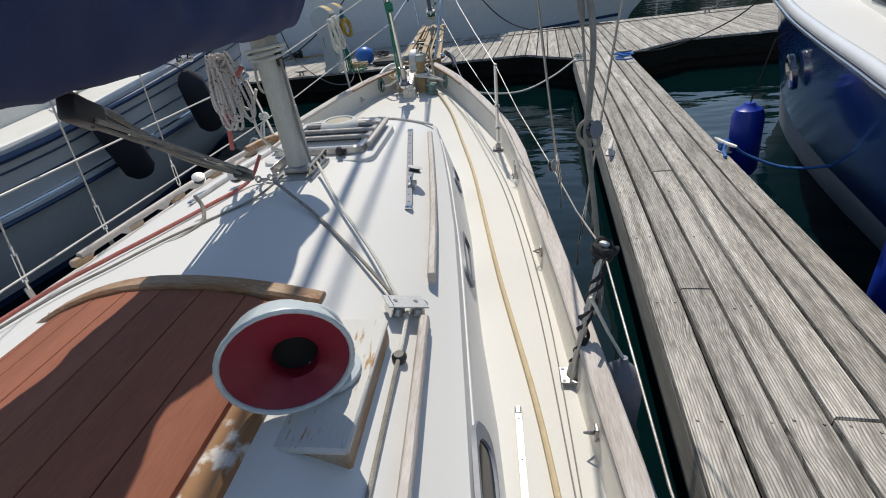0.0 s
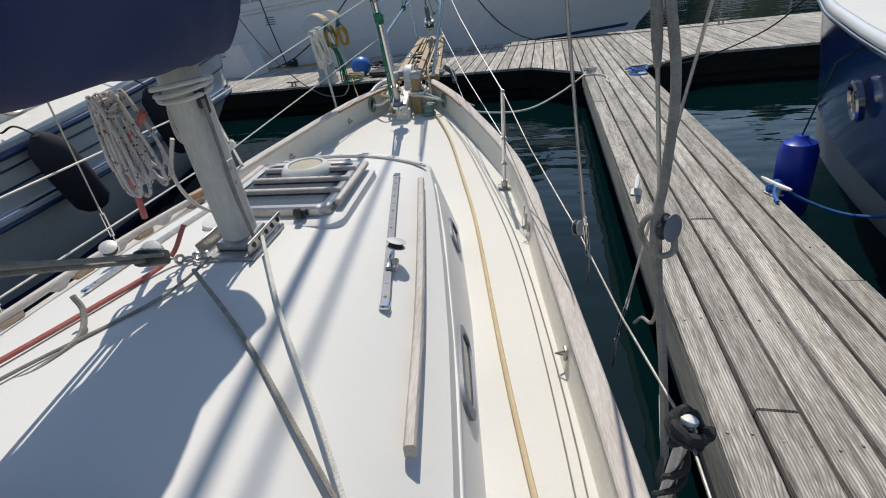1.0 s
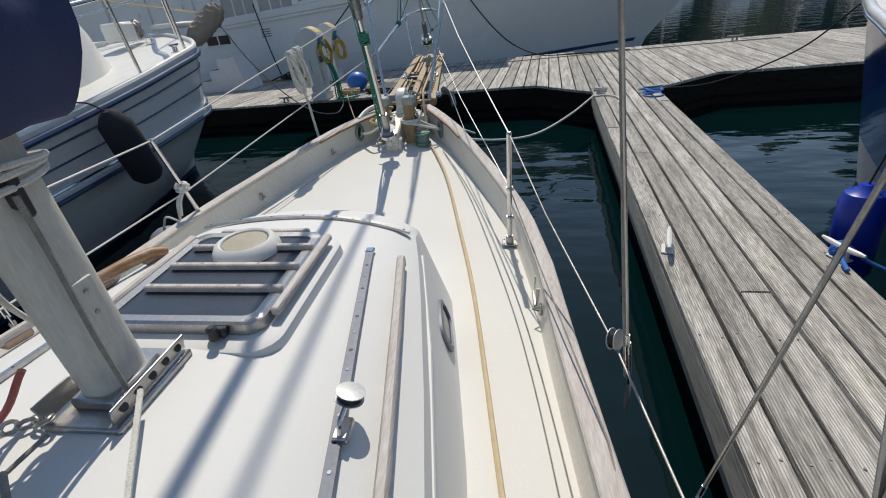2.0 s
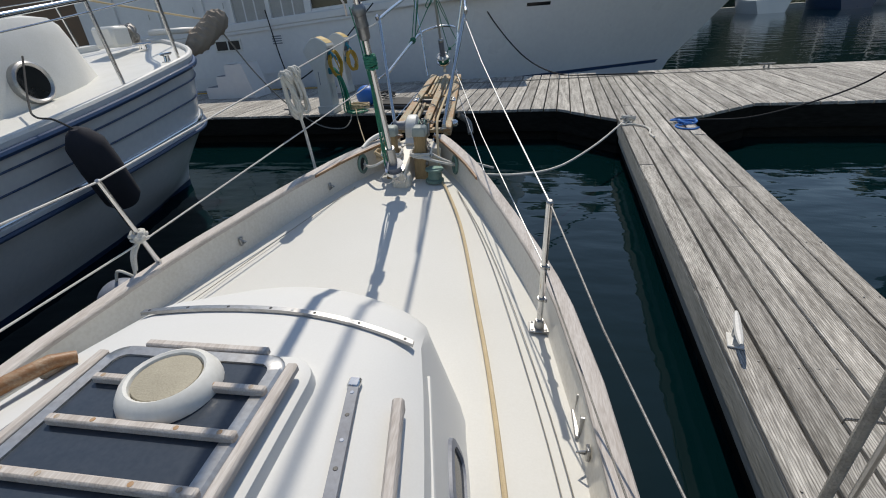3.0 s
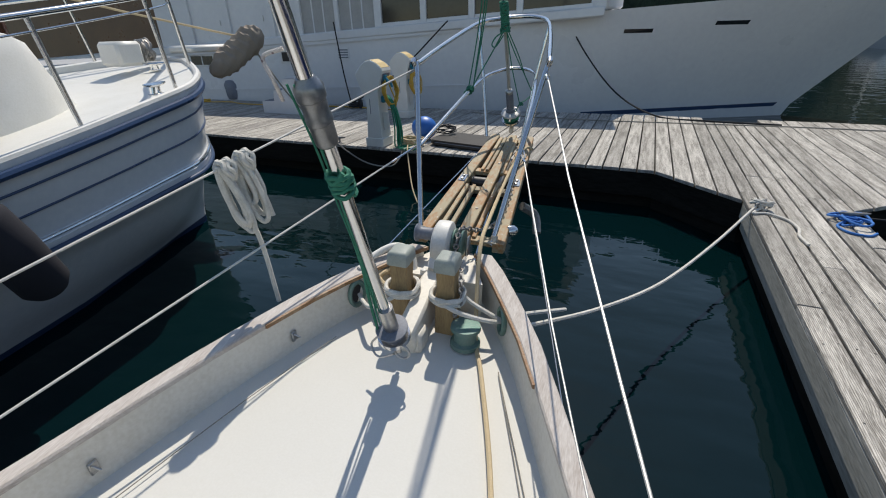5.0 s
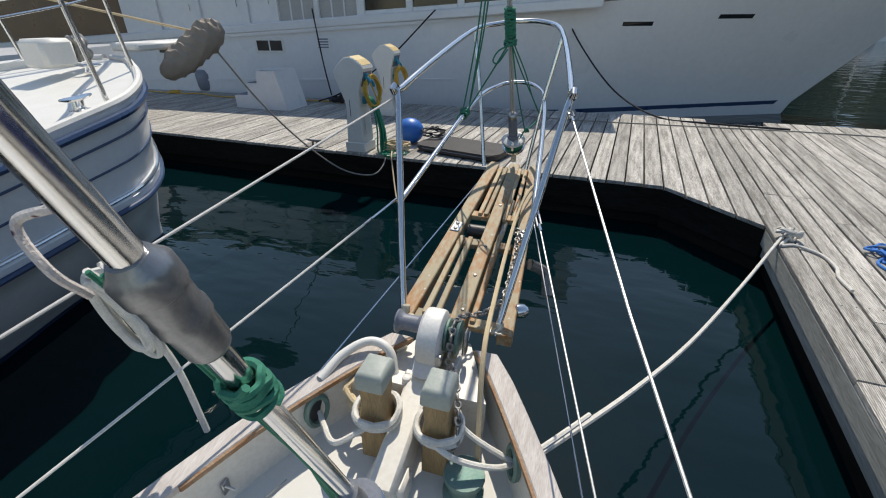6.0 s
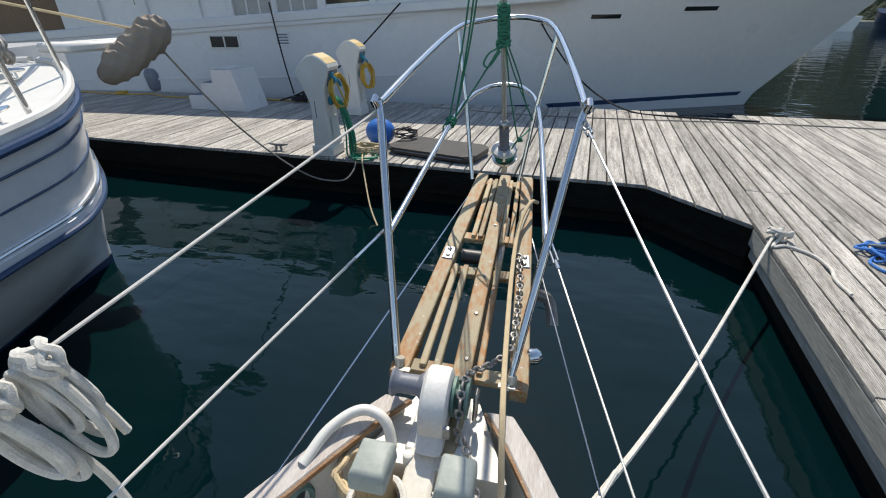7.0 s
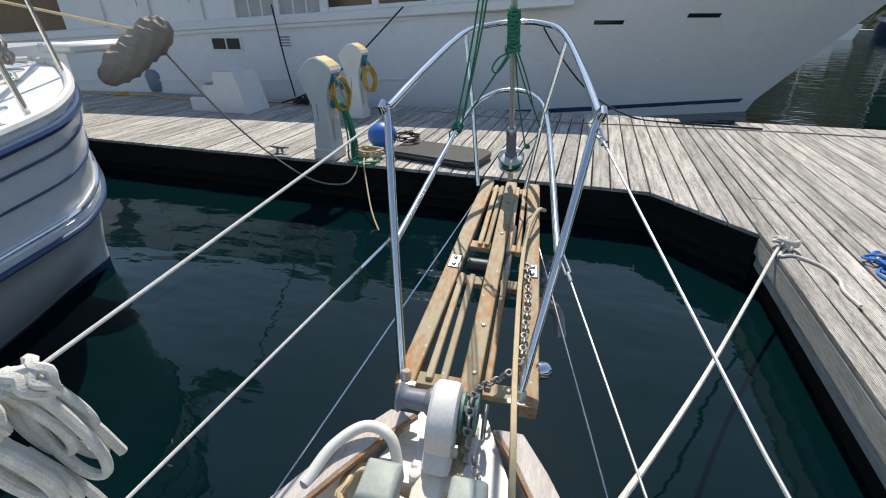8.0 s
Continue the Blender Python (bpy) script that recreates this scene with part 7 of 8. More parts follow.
part("anchor_cover", bm, TAN_CLOTH, trawler, "brown canvas wrapped round the stowed anchor")
RT = 0.66
for y in (-2.26, -1.40, -0.7):
    for s in (1, -1):
        bm = bmnew()
        w = lbw(y) * 0.93
        tube(bm, [(s * w, y, lsheer(y)), (s * (w + 0.03), y - 0.10, lsheer(y) + RT)], 0.016, 10)
        part("rail_post", bm, STEEL, trawler)
for h, r in ((RT, 0.020), (RT - 0.09, 0.007)):
    for s in (1, -1):
        bm = bmnew()
        rope(bm, [(s * (lbw(y) * 0.93 + 0.03), y - 0.10, lsheer(y) + h) for y in (-6, -4.2, -3.2, -2.26, -1.40, -1.0, -0.7)] + [(s * 0.2, -0.2, lsheer(-0.2) + h), (0.0, 0.0, lsheer(0) + h)], r, 6, 10)
        part("rail", bm, STEEL, trawler)
for y in (-4.1, -2.95):
    fd = thing("fender", (1.74, y, 0.9), "black cloth-covered cylinder fender on the motor boat's side", "fender", "black fenders", at=LB)
    z0 = 0.62 if y < -4 else 0.72
    bm = bmnew()
    disc_stack(bm, (1.74, y + 0.06, z0 + 0.02), (0.15, -0.33, 0.90), [(0.02, 0), (0.10, 0.015), (0.135, 0.07), (0.14, 0.38), (0.13, 0.58), (0.08, 0.67), (0.03, 0.71)], 22)
    part("cover", bm, BLACK_CLOTH, fd)
    bm = bmnew()
    rope(bm, [(1.85, y - 0.18, z0 + 0.67), (1.75, y - 0.22, z0 + 0.75), (1.64, y - 0.25, lsheer(y) + 0.03), (1.42, y - 0.1, lsheer(y) + 0.10), (1.08, y + 0.25, lsheer(y) + 0.4)], 0.007)
    part("cord", bm, BLACK_ROPE, fd)
bm = bmnew()
c = LB @ Vector((1.40, -1.62, lsheer(-1.6) + 0.02))
cleat("deck_cleat", DOCK, c, radians(110), 0.26, STEEL, "polished deck cleat on the white gunwale")
c = LB @ Vector((0.40, -0.85, lsheer(-0.85) + 0.0))
cleat("deck_cleat", DOCK, c, radians(20), 0.22, STEEL, "polished deck cleat on the white foredeck")
bm.free()
bm = bmnew()
rope(bm, [(-3.80, 8.2, 1.95), (-3.72, 8.62, 1.35), (-3.55, 9.05, 0.80), (-3.25, 9.35, 0.42), (-2.95, 9.55, 0.32), (-2.86, 9.72, 0.40), (-2.9, 9.9, 0.51)], 0.010)
solo("mooring_line", bm, GREY_ROPE, (-3.08, 9.74, 0.52), "slack grey line from the motor boat's bow to the dock", "rope")
bm = bmnew()
tube(bm, [(-4.0, 8.15, 2.1), (-4.9, 7.6, 2.35), (-6.2, 6.8, 2.75)], 0.012, 7)
solo("stay_line", bm, TAN_ROPE, (-4.0, 8.15, 2.1), "tan line rising from the motor boat's foredeck", "rope")

# ---- blue boat details ----
def rsheer(y):
    return 1.25 + 0.06 * max(0, y + 5)


for s in (-1, 1):
    bm = bmnew()
    rope(bm, [(s * (rbw(y) + 0.005), y, rsheer(y)) for y in RX], 0.034, 5, 10)
    part("cap_rail", bm, HULL_WHITE, blue_boat, "white rounded cap rail")
    bm = bmnew()
    rope(bm, [(s * (rbw(y) + 0.04), y, rsheer(y) - 0.035) for y in RX], 0.012, 5, 8)
    part("metal_strip", bm, STEEL, blue_boat)
bm = bmnew()
grid_faces(bm, [[(t * rbw(y), y, rsheer(y) + 0.01) for t in (-1, -0.5, 0, 0.5, 1)] for y in RX])
part("deck", bm, GELCOAT, blue_boat)
bm = bmnew()
rows = []
for y, w, h in ((-9, 0.9, 0.55), (-5, 0.88, 0.5), (-3.4, 0.72, 0.42), (-2.7, 0.55, 0.30), (-2.2, 0.42, 0.02)):
    z = rsheer(y)
    rows.append([(-w, y, z), (-w * 0.88, y, z + h), (0, y, z + h * 1.1), (w * 0.88, y, z + h), (w, y, z)])
grid_faces(bm, rows)
bc = part("cabin", bm, WHITE_PLASTIC, blue_boat)
bm = bmnew()
rows = []
for y, w, h in ((-6, 0.895, 0.5), (-5, 0.885, 0.5), (-3.5, 0.735, 0.42), (-2.9, 0.60, 0.32)):
    z = rsheer(y)
    rows.append([(-w * 0.985 - 0.006, y, z + h * 0.15), (-w * 0.90 - 0.006, y, z + h * 0.85)])
grid_faces(bm, rows)
part("window_pane", bm, GLASS_DARK, bc, "long dark cabin window")
for yy in (-2.75, -4.8):
    c = Vector((-(rbw(yy) * 0.93) - 0.005, yy, 0.98))
    n = Vector((-1, 0.22, -0.28)).normalized()
    m = axis_to(c, n) @ Matrix.Diagonal((1.12, 1.35, 1, 1))
    bm = bmnew()
    lathe(bm, [(0.095, -0.02), (0.098, 0.012), (0.085, 0.022), (0.072, 0.010), (0.07, 0.0)], m, 26)
    pl = part("portlight", bm, STEEL, blue_boat, "oval polished portlight in the hull")
    bm = bmnew()
    lathe(bm, [(0.074, 0.002), (0.072, 0.006)], m, 26)
    part("pane", bm, GLASS_DARK, pl)
fd = thing("fender", (2.56, 4.6, 0.4), "blue vinyl cylinder fender beside the dock", "fender")
bm = bmnew()
disc_stack(bm, (2.60, 4.56, 0.14), (-0.06, 0.02, 1), [(0.03, 0), (0.09, 0.02), (0.115, 0.07), (0.115, 0.50), (0.095, 0.56), (0.05, 0.585), (0.035, 0.61)], 24)
part("body", bm, BLUE_VINYL, fd)
bm = bmnew()
tube(bm, [(2.565, 4.57, 0.75), (2.64, 4.57, 1.2), (2.85, 4.5, 1.38)], 0.006, 6)
part("cord", bm, BLACK_ROPE, fd)
fd = thing("fender", (2.72, 2.6, 0.4), "blue vinyl cylinder fender hanging at the blue hull", "fender")
bm = bmnew()
disc_stack(bm, (2.64, 2.62, 0.05), (-0.05, 0, 1), [(0.03, 0), (0.09, 0.02), (0.115, 0.07), (0.115, 0.55), (0.06, 0.64)], 24)
part("body", bm, BLUE_VINYL, fd)

# ---- things on the docks ----
for c, yaw, size, lb in (((1.495, 4.25, ZD), radians(78), 0.26, "white-worn galvanised dock cleat on the finger dock's edge"), ((2.30, 4.17, ZD), radians(110), 0.24, "dock cleat with blue rope on the finger dock's edge"),
                         ((-4.12, 9.98, ZD), radians(2), 0.30, "galvanised dock cleat on the main dock's edge"), ((4.70, 13.45, ZD), radians(0), 0.32, "dock cleat at the main dock's far edge")):
    cleat("dock_cleat", DOCK, c, yaw, size, GALV if c[1] > 9 else WHITE_PAINT, lb, "dock cleats")
bm = bmnew()
coil(bm, (2.30, 4.17, 0.535), (0.3, 1.0, 0.1), 0.032, 5, 0.010, 1.0, 0.2, 51, lift=0.012)
rope(bm, [(2.305, 4.18, 0.56), (2.35, 4.20, 0.55), (2.47, 4.18, 0.46), (2.72, 4.10, 0.38), (3.0, 4.02, 0.42), (3.4, 3.8, 0.62), (3.9, 3.6, 1.0)], 0.0105)
rope(bm, [(2.29, 4.14, 0.56), (2.275, 4.10, 0.53), (2.27, 4.03, 0.512)], 0.011)
solo("mooring_line", bm, BLUE_ROPE, (2.275, 4.27, ZD), "bright blue mooring line turned on the dock cleat", "rope")
cleat("dock_cleat", DOCK, (2.22, 8.70, ZD), radians(10), 0.24, GALV, "dock cleat under the blue rope", "dock cleats")
bm = bmnew()
rnd = random.Random(4)
for k in range(7):
    c = Vector((2.22 + rnd.uniform(-0.10, 0.08), 8.66 + rnd.uniform(-0.10, 0.10), ZD + 0.014 + 0.006 * k))
    r, a0, sq = rnd.uniform(0.05, 0.13), rnd.uniform(0, 6), rnd.uniform(0.4, 0.8)
    pts = [c + Matrix.Rotation(a0, 3, "Z") @ Vector((r * math.cos(a), r * sq * math.sin(a), 0.008 * math.sin(2 * a + k))) for a in [2 * math.pi * i / 10 for i in range(11)]]
    rope(bm, pts, 0.0105, 4)
rope(bm, [(2.15, 8.62, 0.52), (2.06, 8.50, 0.512), (2.10, 8.36, 0.512), (2.22, 8.32, 0.512), (2.30, 8.40, 0.512)], 0.0105)
solo("heaped_rope", bm, BLUE_ROPE, (2.22, 8.66, ZD), "tangled pile of bright blue rope on the dock cleat", "rope pile")
cleat("dock_cleat", DOCK, (1.53, 8.76, ZD), radians(60), 0.24, GALV, "dock cleat under the white rope", "dock cleats")
bm = bmnew()
coil(bm, (1.53, 8.76, 0.545), (0.2, 0.4, 0.9), 0.075, 4, 0.013, 0.8, 0.2, 61, lift=0.010)
coil(bm, (1.53, 8.76, 0.54), (0.8, -0.4, 0.3), 0.05, 3, 0.013, 0.9, 0.2, 62, lift=0.012)
rope(bm, [(1.53, 8.72, 0.53), (1.45, 8.58, 0.515), (1.56, 8.62, 0.514), (1.70, 8.50, 0.514), (1.74, 8.30, 0.514), (1.71, 8.14, 0.514), (1.73, 7.95, 0.514)], 0.0125)
HB = BOAT @ level((0.332, 5.52, 0.849))
rope(bm, [HB, HB.lerp(Vector((1.47, 8.72, 0.54)), 0.25) + Vector((0, 0, -0.19)), HB.lerp(Vector((1.44, 8.66, 0.52)), 0.5) + Vector((0, 0, -0.26)), HB.lerp(Vector((1.47, 8.72, 0.54)), 0.75) + Vector((0, 0, -0.19)), (1.42, 8.60, 0.51), (1.50, 8.74, 0.545)], 0.0125, 8)
solo("mooring_line", bm, WHITE_ROPE, (1.5, 8.74, ZD), "white mooring line knotted on the finger dock's corner", "rope")
bm = bmnew()
rope(bm, [(2.34, 8.72, 0.53), (2.9, 8.45, 0.62), (3.5, 7.9, 1.0), (3.75, 7.35, 1.5)], 0.009)
solo("mooring_line", bm, BLACK_ROPE, (2.34, 8.72, 0.53), "black mooring line from the blue boat to the dock", "rope")
for pts, lb in (([(-1.6, 15.4, 2.45), (-1.0, 15.1, 1.6), (-0.2, 14.4, 0.85), (0.6, 13.75, 0.53), (1.4, 13.5, 0.515), (2.6, 13.4, 0.515)], "black bow line hanging along the yacht to the dock"),
                ([(-3.9, 14.2, 2.3), (-4.9, 13.85, 1.35), (-5.7, 13.3, 0.75), (-6.3, 13.15, 0.53)], "black spring line from the yacht to the dock"),
                ([(-6.75, 13.95, 2.35), (-6.45, 13.7, 1.3), (-6.15, 13.45, 0.62)], "black stern line hanging on the yacht")):
    bm = bmnew()
    rope(bm, pts, 0.016)
    solo("mooring_line", bm, BLACK_ROPE, pts[-1], lb, "rope", "yacht mooring lines")
bm = bmnew()
rope(bm, [(-3.0, 13.3, 0.512), (-1.0, 13.05, 0.512), (1.0, 13.15, 0.512), (3.0, 13.3, 0.512), (5.5, 13.25, 0.512)], 0.010)
solo("dock_cable", bm, GREY_ROPE, (1.0, 13.15, ZD), "thin grey cable lying along the main dock", "cable")
bm = bmnew()
rope(bm, [(-13, 13.2, 0.52), (-10.6, 13.05, 0.52), (-9.8, 13.2, 0.52), (-8.9, 13.0, 0.52), (-6.2, 13.25, 0.52), (-4.6, 13.1, 0.52)], 0.014)
coil(bm, (-10.6, 13.1, 0.53), (0, 0, 1), 0.14, 3, 0.014, 0.7, 0.2, 71, lift=0.01)
solo("yellow_shore_line", bm, YELLOW_HOSE, (-10.6, 13.1, ZD), "yellow power cord lying along the main dock", "cord")
bm = bmnew()
coil(bm, (-5.9, 13.2, 0.56), (0.1, 0, 1), 0.13, 5, 0.018, 0.7, 0.3, 72, lift=0.014)
box(bm, (-5.75, 13.25, 0.60), (0.10, 0.08, 0.20), bevel=0.02)
solo("black_hose_coil", bm, BLACK_PLASTIC, (-5.9, 13.2, ZD), "loose coil of black hose at the yacht's side", "hose")

steps = thing("dock_steps", (-6.95, 12.6, ZD), "white moulded boarding steps on the main dock", "boarding steps")
bm = bmnew()
prof = [(-7.62, 0.0), (-7.62, 0.25), (-7.27, 0.26), (-7.25, 0.49), (-6.98, 0.50), (-6.96, 0.74), (-6.50, 0.75), (-6.30, 0.0)]
lo, hi = [bm.verts.new((x, 12.10, ZD + z)) for x, z in prof], [bm.verts.new((x * 0.985 - 0.10, 12.75, ZD + z)) for x, z in prof]
bm.faces.new(lo)
bm.faces.new(hi[::-1])
for i in range(len(prof)):
    j = (i + 1) % len(prof)
    bm.faces.new((lo[i], hi[i], hi[j], lo[j]))
part("moulding", bm, YACHT_WHITE, steps, smooth=False)
for x, z, w in ((-7.46, 0.262, 0.28), (-7.14, 0.502, 0.24), (-6.76, 0.757, 0.42)):
    bm = bmnew()
    box(bm, (x, 12.43, ZD + z), (w, 0.55, 0.012), bevel=0.004)
    part("tread", bm, GREY_VINYL if z < 0.7 else WHITE_PLASTIC, steps)

bm = bmnew()
disc_stack(bm, (-10.2, 13.86, 0.50), (0, -0.1, 1), [(0.10, 0), (0.24, 0.04), (0.26, 0.12), (0.26, 0.42), (0.20, 0.52), (0.05, 0.58)], 22)
solo("fender", bm, GREY_VINYL, (-10.2, 13.86, 0.5), "dark grey fender between the yacht and the dock", "fender")


HEAD = [(-0.125, 0.13), (-0.095, 0.56), (-0.105, 0.68), (-0.245, 1.03), (-0.245, 1.06), (-0.16, 1.165), (-0.06, 1.235), (0.02, 1.245), (0.12, 1.20), (0.20, 1.14), (0.215, 1.10), (0.125, 0.82), (0.115, 0.60), (0.14, 0.13)]


def pedestal(x, y, label, cords):
    """A power pedestal whose head flares to both sides under a sloping roof."""
    t = thing("power_pedestal", (x, y, ZD), label, "power pedestal", "power pedestals")
    bm = bmnew()
    box(bm, (x, y, ZD + 0.07), (0.31, 0.31, 0.14), bevel=0.012)
    part("plinth", bm, WHITE_PLASTIC, t)
    bm = bmnew()
    rows = [[(x + u * q, y + dy, ZD + 0.7 + (z - 0.7) * (1 - (1 - q) * 0.4)) for u, z in HEAD] for dy, q in ((-0.14, 0.93), (-0.128, 1.0), (0.128, 1.0), (0.14, 0.93))]
    vs = grid_faces(bm, rows, closed_v=True)
    bm.faces.new(vs[0])
    bm.faces.new(vs[-1])
    part("column", bm, WHITE_PLASTIC, t, smooth=False)
    bm = bmnew()
    vs = grid_faces(bm, [[(x + u, y + dy, ZD + z + 0.004) for dy in (-0.115, 0.115)] + [(x + u, y + dy, ZD + z - 0.004) for dy in (0.115, -0.115)] for u, z in HEAD[6:10]], closed_v=True)
    bm.faces.new(vs[0])
    bm.faces.new(vs[-1])
    part("lens", bm, YELLOWED, t, "yellowed light lens", smooth=False)
    tilt = Matrix.Rotation(math.atan2(0.08, 0.26), 3, "Y")
    bm = bmnew()
    box(bm, (x + 0.178, y, ZD + 0.97), (0.012, 0.20, 0.19), tilt, 0.003)
    panel = part("outlet_panel", bm, GREY_VINYL, t, "grey recessed outlet panel")
    for dy, z in ((-0.045, 1.0), (0.05, 0.94)):
        bm = bmnew()
        box(bm, (x + 0.195 + (z - 0.97) * 0.3, y + dy, ZD + z), (0.035, 0.075, 0.085), tilt, 0.010)
        tube(bm, [(x + 0.20, y + dy, ZD + z), (x + 0.245, y + dy - 0.01, ZD + z - 0.03), (x + 0.262, y + dy - 0.012, ZD + z - 0.075)], 0.024, 10)
        part("plug", bm, TEAL, panel, "teal plug in its outlet")
    bm = bmnew()
    box(bm, (x + 0.132, y - 0.03, ZD + 0.82), (0.014, 0.09, 0.06), bevel=0.004)
    part("switch_cover", bm, WHITE_PAINT, t)
    bm = bmnew()
    box(bm, (x + 0.145, y - 0.02, ZD + 0.70), (0.06, 0.09, 0.10), bevel=0.014)
    part("hose_hook", bm, TEAL, t, "teal hose hook")
    bm = bmnew()
    box(bm, (x + 0.143, y, ZD + 0.38), (0.008, 0.15, 0.26), Matrix.Rotation(-0.05, 3, "Y"), 0.003)
    part("hatch", bm, WHITE_PAINT, t)
    bm = bmnew()
    box(bm, (x - 0.03, y - 0.139, ZD + 0.60), (0.012, 0.010, 0.22), bevel=0.003)
    part("groove_trim", bm, GREY_VINYL, t)
    for kind_of, z, n, seed in cords:
        rnd = random.Random(seed)
        if kind_of == "cord":
            bm = bmnew()
            coil(bm, (x + 0.215, y + 0.03, ZD + z), (1, -0.3, 0.1), 0.13, n, 0.011, 1.5, 0.14, seed, lift=0.010)
            rope(bm, [(x + 0.262, y - 0.05, ZD + 0.93), (x + 0.30, y - 0.04, ZD + 0.82), (x + 0.34, y, ZD + 0.66), (x + 0.28, y + 0.05, ZD + 0.56)], 0.010)
            part("hanging_cord", bm, YELLOW_HOSE, t)
        else:
            for k in range(n):
                a, o = rnd.uniform(-0.04, 0.04), rnd.uniform(0, 1)
                bm = bmnew()
                rope(bm, [(x + 0.15, y + a, ZD + z - 0.02), (x + 0.19 + 0.03 * o, y + a * 1.2, ZD + z + 0.03 - 0.03 * o), (x + 0.27 + 0.05 * o, y + a * 1.5, ZD + z - 0.14), (x + 0.31 + 0.09 * o, y + a * 1.8, ZD + 0.30), (x + 0.32 + 0.12 * o, y + a * 2.2 - 0.03, ZD + 0.03), (x + 0.42 + 0.12 * o, y + a * 2.5 - 0.05, ZD + 0.014)], 0.0095, 5, 6)
                part("hose_run", bm, GREEN_HOSE, t)
            bm = bmnew()
            coil(bm, (x + 0.55, y - 0.05, ZD + 0.015), (0, 0, 1), 0.16, 3, 0.0095, 1.0, 0.25, seed, lift=0.006)
            part("hose_end", bm, GREEN_HOSE, t, "loose loops of green hose on the planks")


pedestal(-3.37, 10.04, "white dock power pedestal with green hose and yellow cord", (("cord", 0.80, 7, 81), ("hose", 0.72, 15, 82)))
pedestal(-4.15, 12.45, "white dock power pedestal with a coiled yellow cord", (("cord", 0.66, 9, 83),))
bm = bmnew()
bmesh.ops.create_uvsphere(bm, u_segments=26, v_segments=18, radius=0.19, matrix=Matrix.Translation((-2.86, 10.62, ZD + 0.185)) @ Matrix.Diagonal((1.1, 1, 0.97, 1)))
solo("round_float", bm, BRIGHT_BLUE, (-2.86, 10.62, ZD), "round sky-blue float lying on the dock", "float")
bm = bmnew()
coil(bm, (-2.85, 10.15, ZD + 0.05), (0, 0, 1), 0.17, 6, 0.012, 0.8, 0.25, 84, lift=0.012)
rope(bm, [(-2.85, 10.0, ZD + 0.05), (-2.75, 9.78, ZD + 0.02), (-2.7, 9.70, ZD - 0.12), (-2.45, 9.3, 0.12), (-2.2, 9.0, -0.05)], 0.010)
solo("rope_coil", bm, TAN_ROPE, (-2.85, 10.15, ZD), "tan rope coil with its end hanging over the dock's edge", "rope coil", "rope coils")
bm = bmnew()
coil(bm, (-2.50, 10.66, ZD + 0.16), (0.2, -0.3, 1), 0.14, 6, 0.008, 0.7, 0.35, 85, lift=0.010)
solo("cable_tangle", bm, BLACK_PLASTIC, (-2.4, 10.4, ZD + 0.1), "tangle of black cable beside the float", "cable")
bag = thing("flat_case", (-1.95, 10.42, ZD), "flat black padded case lying on the main dock", "case", at=Matrix.Translation((-1.95, 10.42, 0)) @ Matrix.Rotation(radians(-11), 4, "Z") @ Matrix.Translation((1.95, -10.42, 0)))
bm = bmnew()
prism(bm, [(x, y) for x, y in rounded(-2.58, -1.30, 10.10, 10.74, 0.14)], ZD + 0.03, ZD + 0.10)
prism(bm, [(x, y) for x, y in rounded(-2.53, -1.34, 10.14, 10.70, 0.13)], ZD, ZD + 0.04)
bmesh.ops.bevel(bm, geom=[e for e in bm.edges if abs(e.verts[0].co.z - e.verts[1].co.z) < 0.001], offset=0.012, segments=2, affect="EDGES")
part("body", bm, BLACK_PLASTIC, bag)
bm = bmnew()
box(bm, (-1.94, 10.102, ZD + 0.065), (1.0, 0.012, 0.012), bevel=0.003)
part("zip", bm, GREY_VINYL, bag)

# nail heads at the board ends
bm = bmnew()
rnd = random.Random(9)
for i in range(6):
    for y in np.arange(-2.6, 9.4, 0.61):
        for q in (0.03, 0.105):
            disc_stack(bm, (FX0 + i * PITCH + q + rnd.uniform(-0.006, 0.006), y + rnd.uniform(-0.02, 0.02), ZD - 0.001), (0, 0, 1), [(0.005, 0), (0.0045, 0.0035)], 6)
solo("nail_heads", bm, GALV, (1.9, 3.0, ZD), "small nail heads in the finger dock planks", "nails", kind="stuff")

# ---- distance ----
# unseen shore, added so that the water mirrors dark green instead of bright sky
HILL = material("added_dark_shore", (0.035, 0.055, 0.030), (0.015, 0.028, 0.016), rough=0.95, coarse=0.12, fine=0.9, bump=1.0, relief=1.0)
bm = bmnew()
rows = []
for k in range(90):
    a = radians(-8 + 196 * k / 89)
    rr = 84 + 6 * math.sin(k * 0.7)
    h = 22 + 6 * math.sin(k * 0.31) + 3 * math.sin(k * 1.7) + 1.5 * math.sin(k * 4.1)
    c, s = math.cos(a), math.sin(a)
    rows.append([(rr * 0.86 * c, rr * 0.86 * s, -0.5), (rr * 0.90 * c, rr * 0.90 * s, h * 0.45), (rr * 0.96 * c, rr * 0.96 * s, h * 0.85), (rr * c, rr * s, h), (rr * 1.1 * c, rr * 1.1 * s, h * 0.9)])
grid_faces(bm, rows)
solo("far_shore", bm, HILL, (0, 110, 0), "made-up dark shore behind the marina, added to darken the water's reflections", "backdrop", kind="structure")


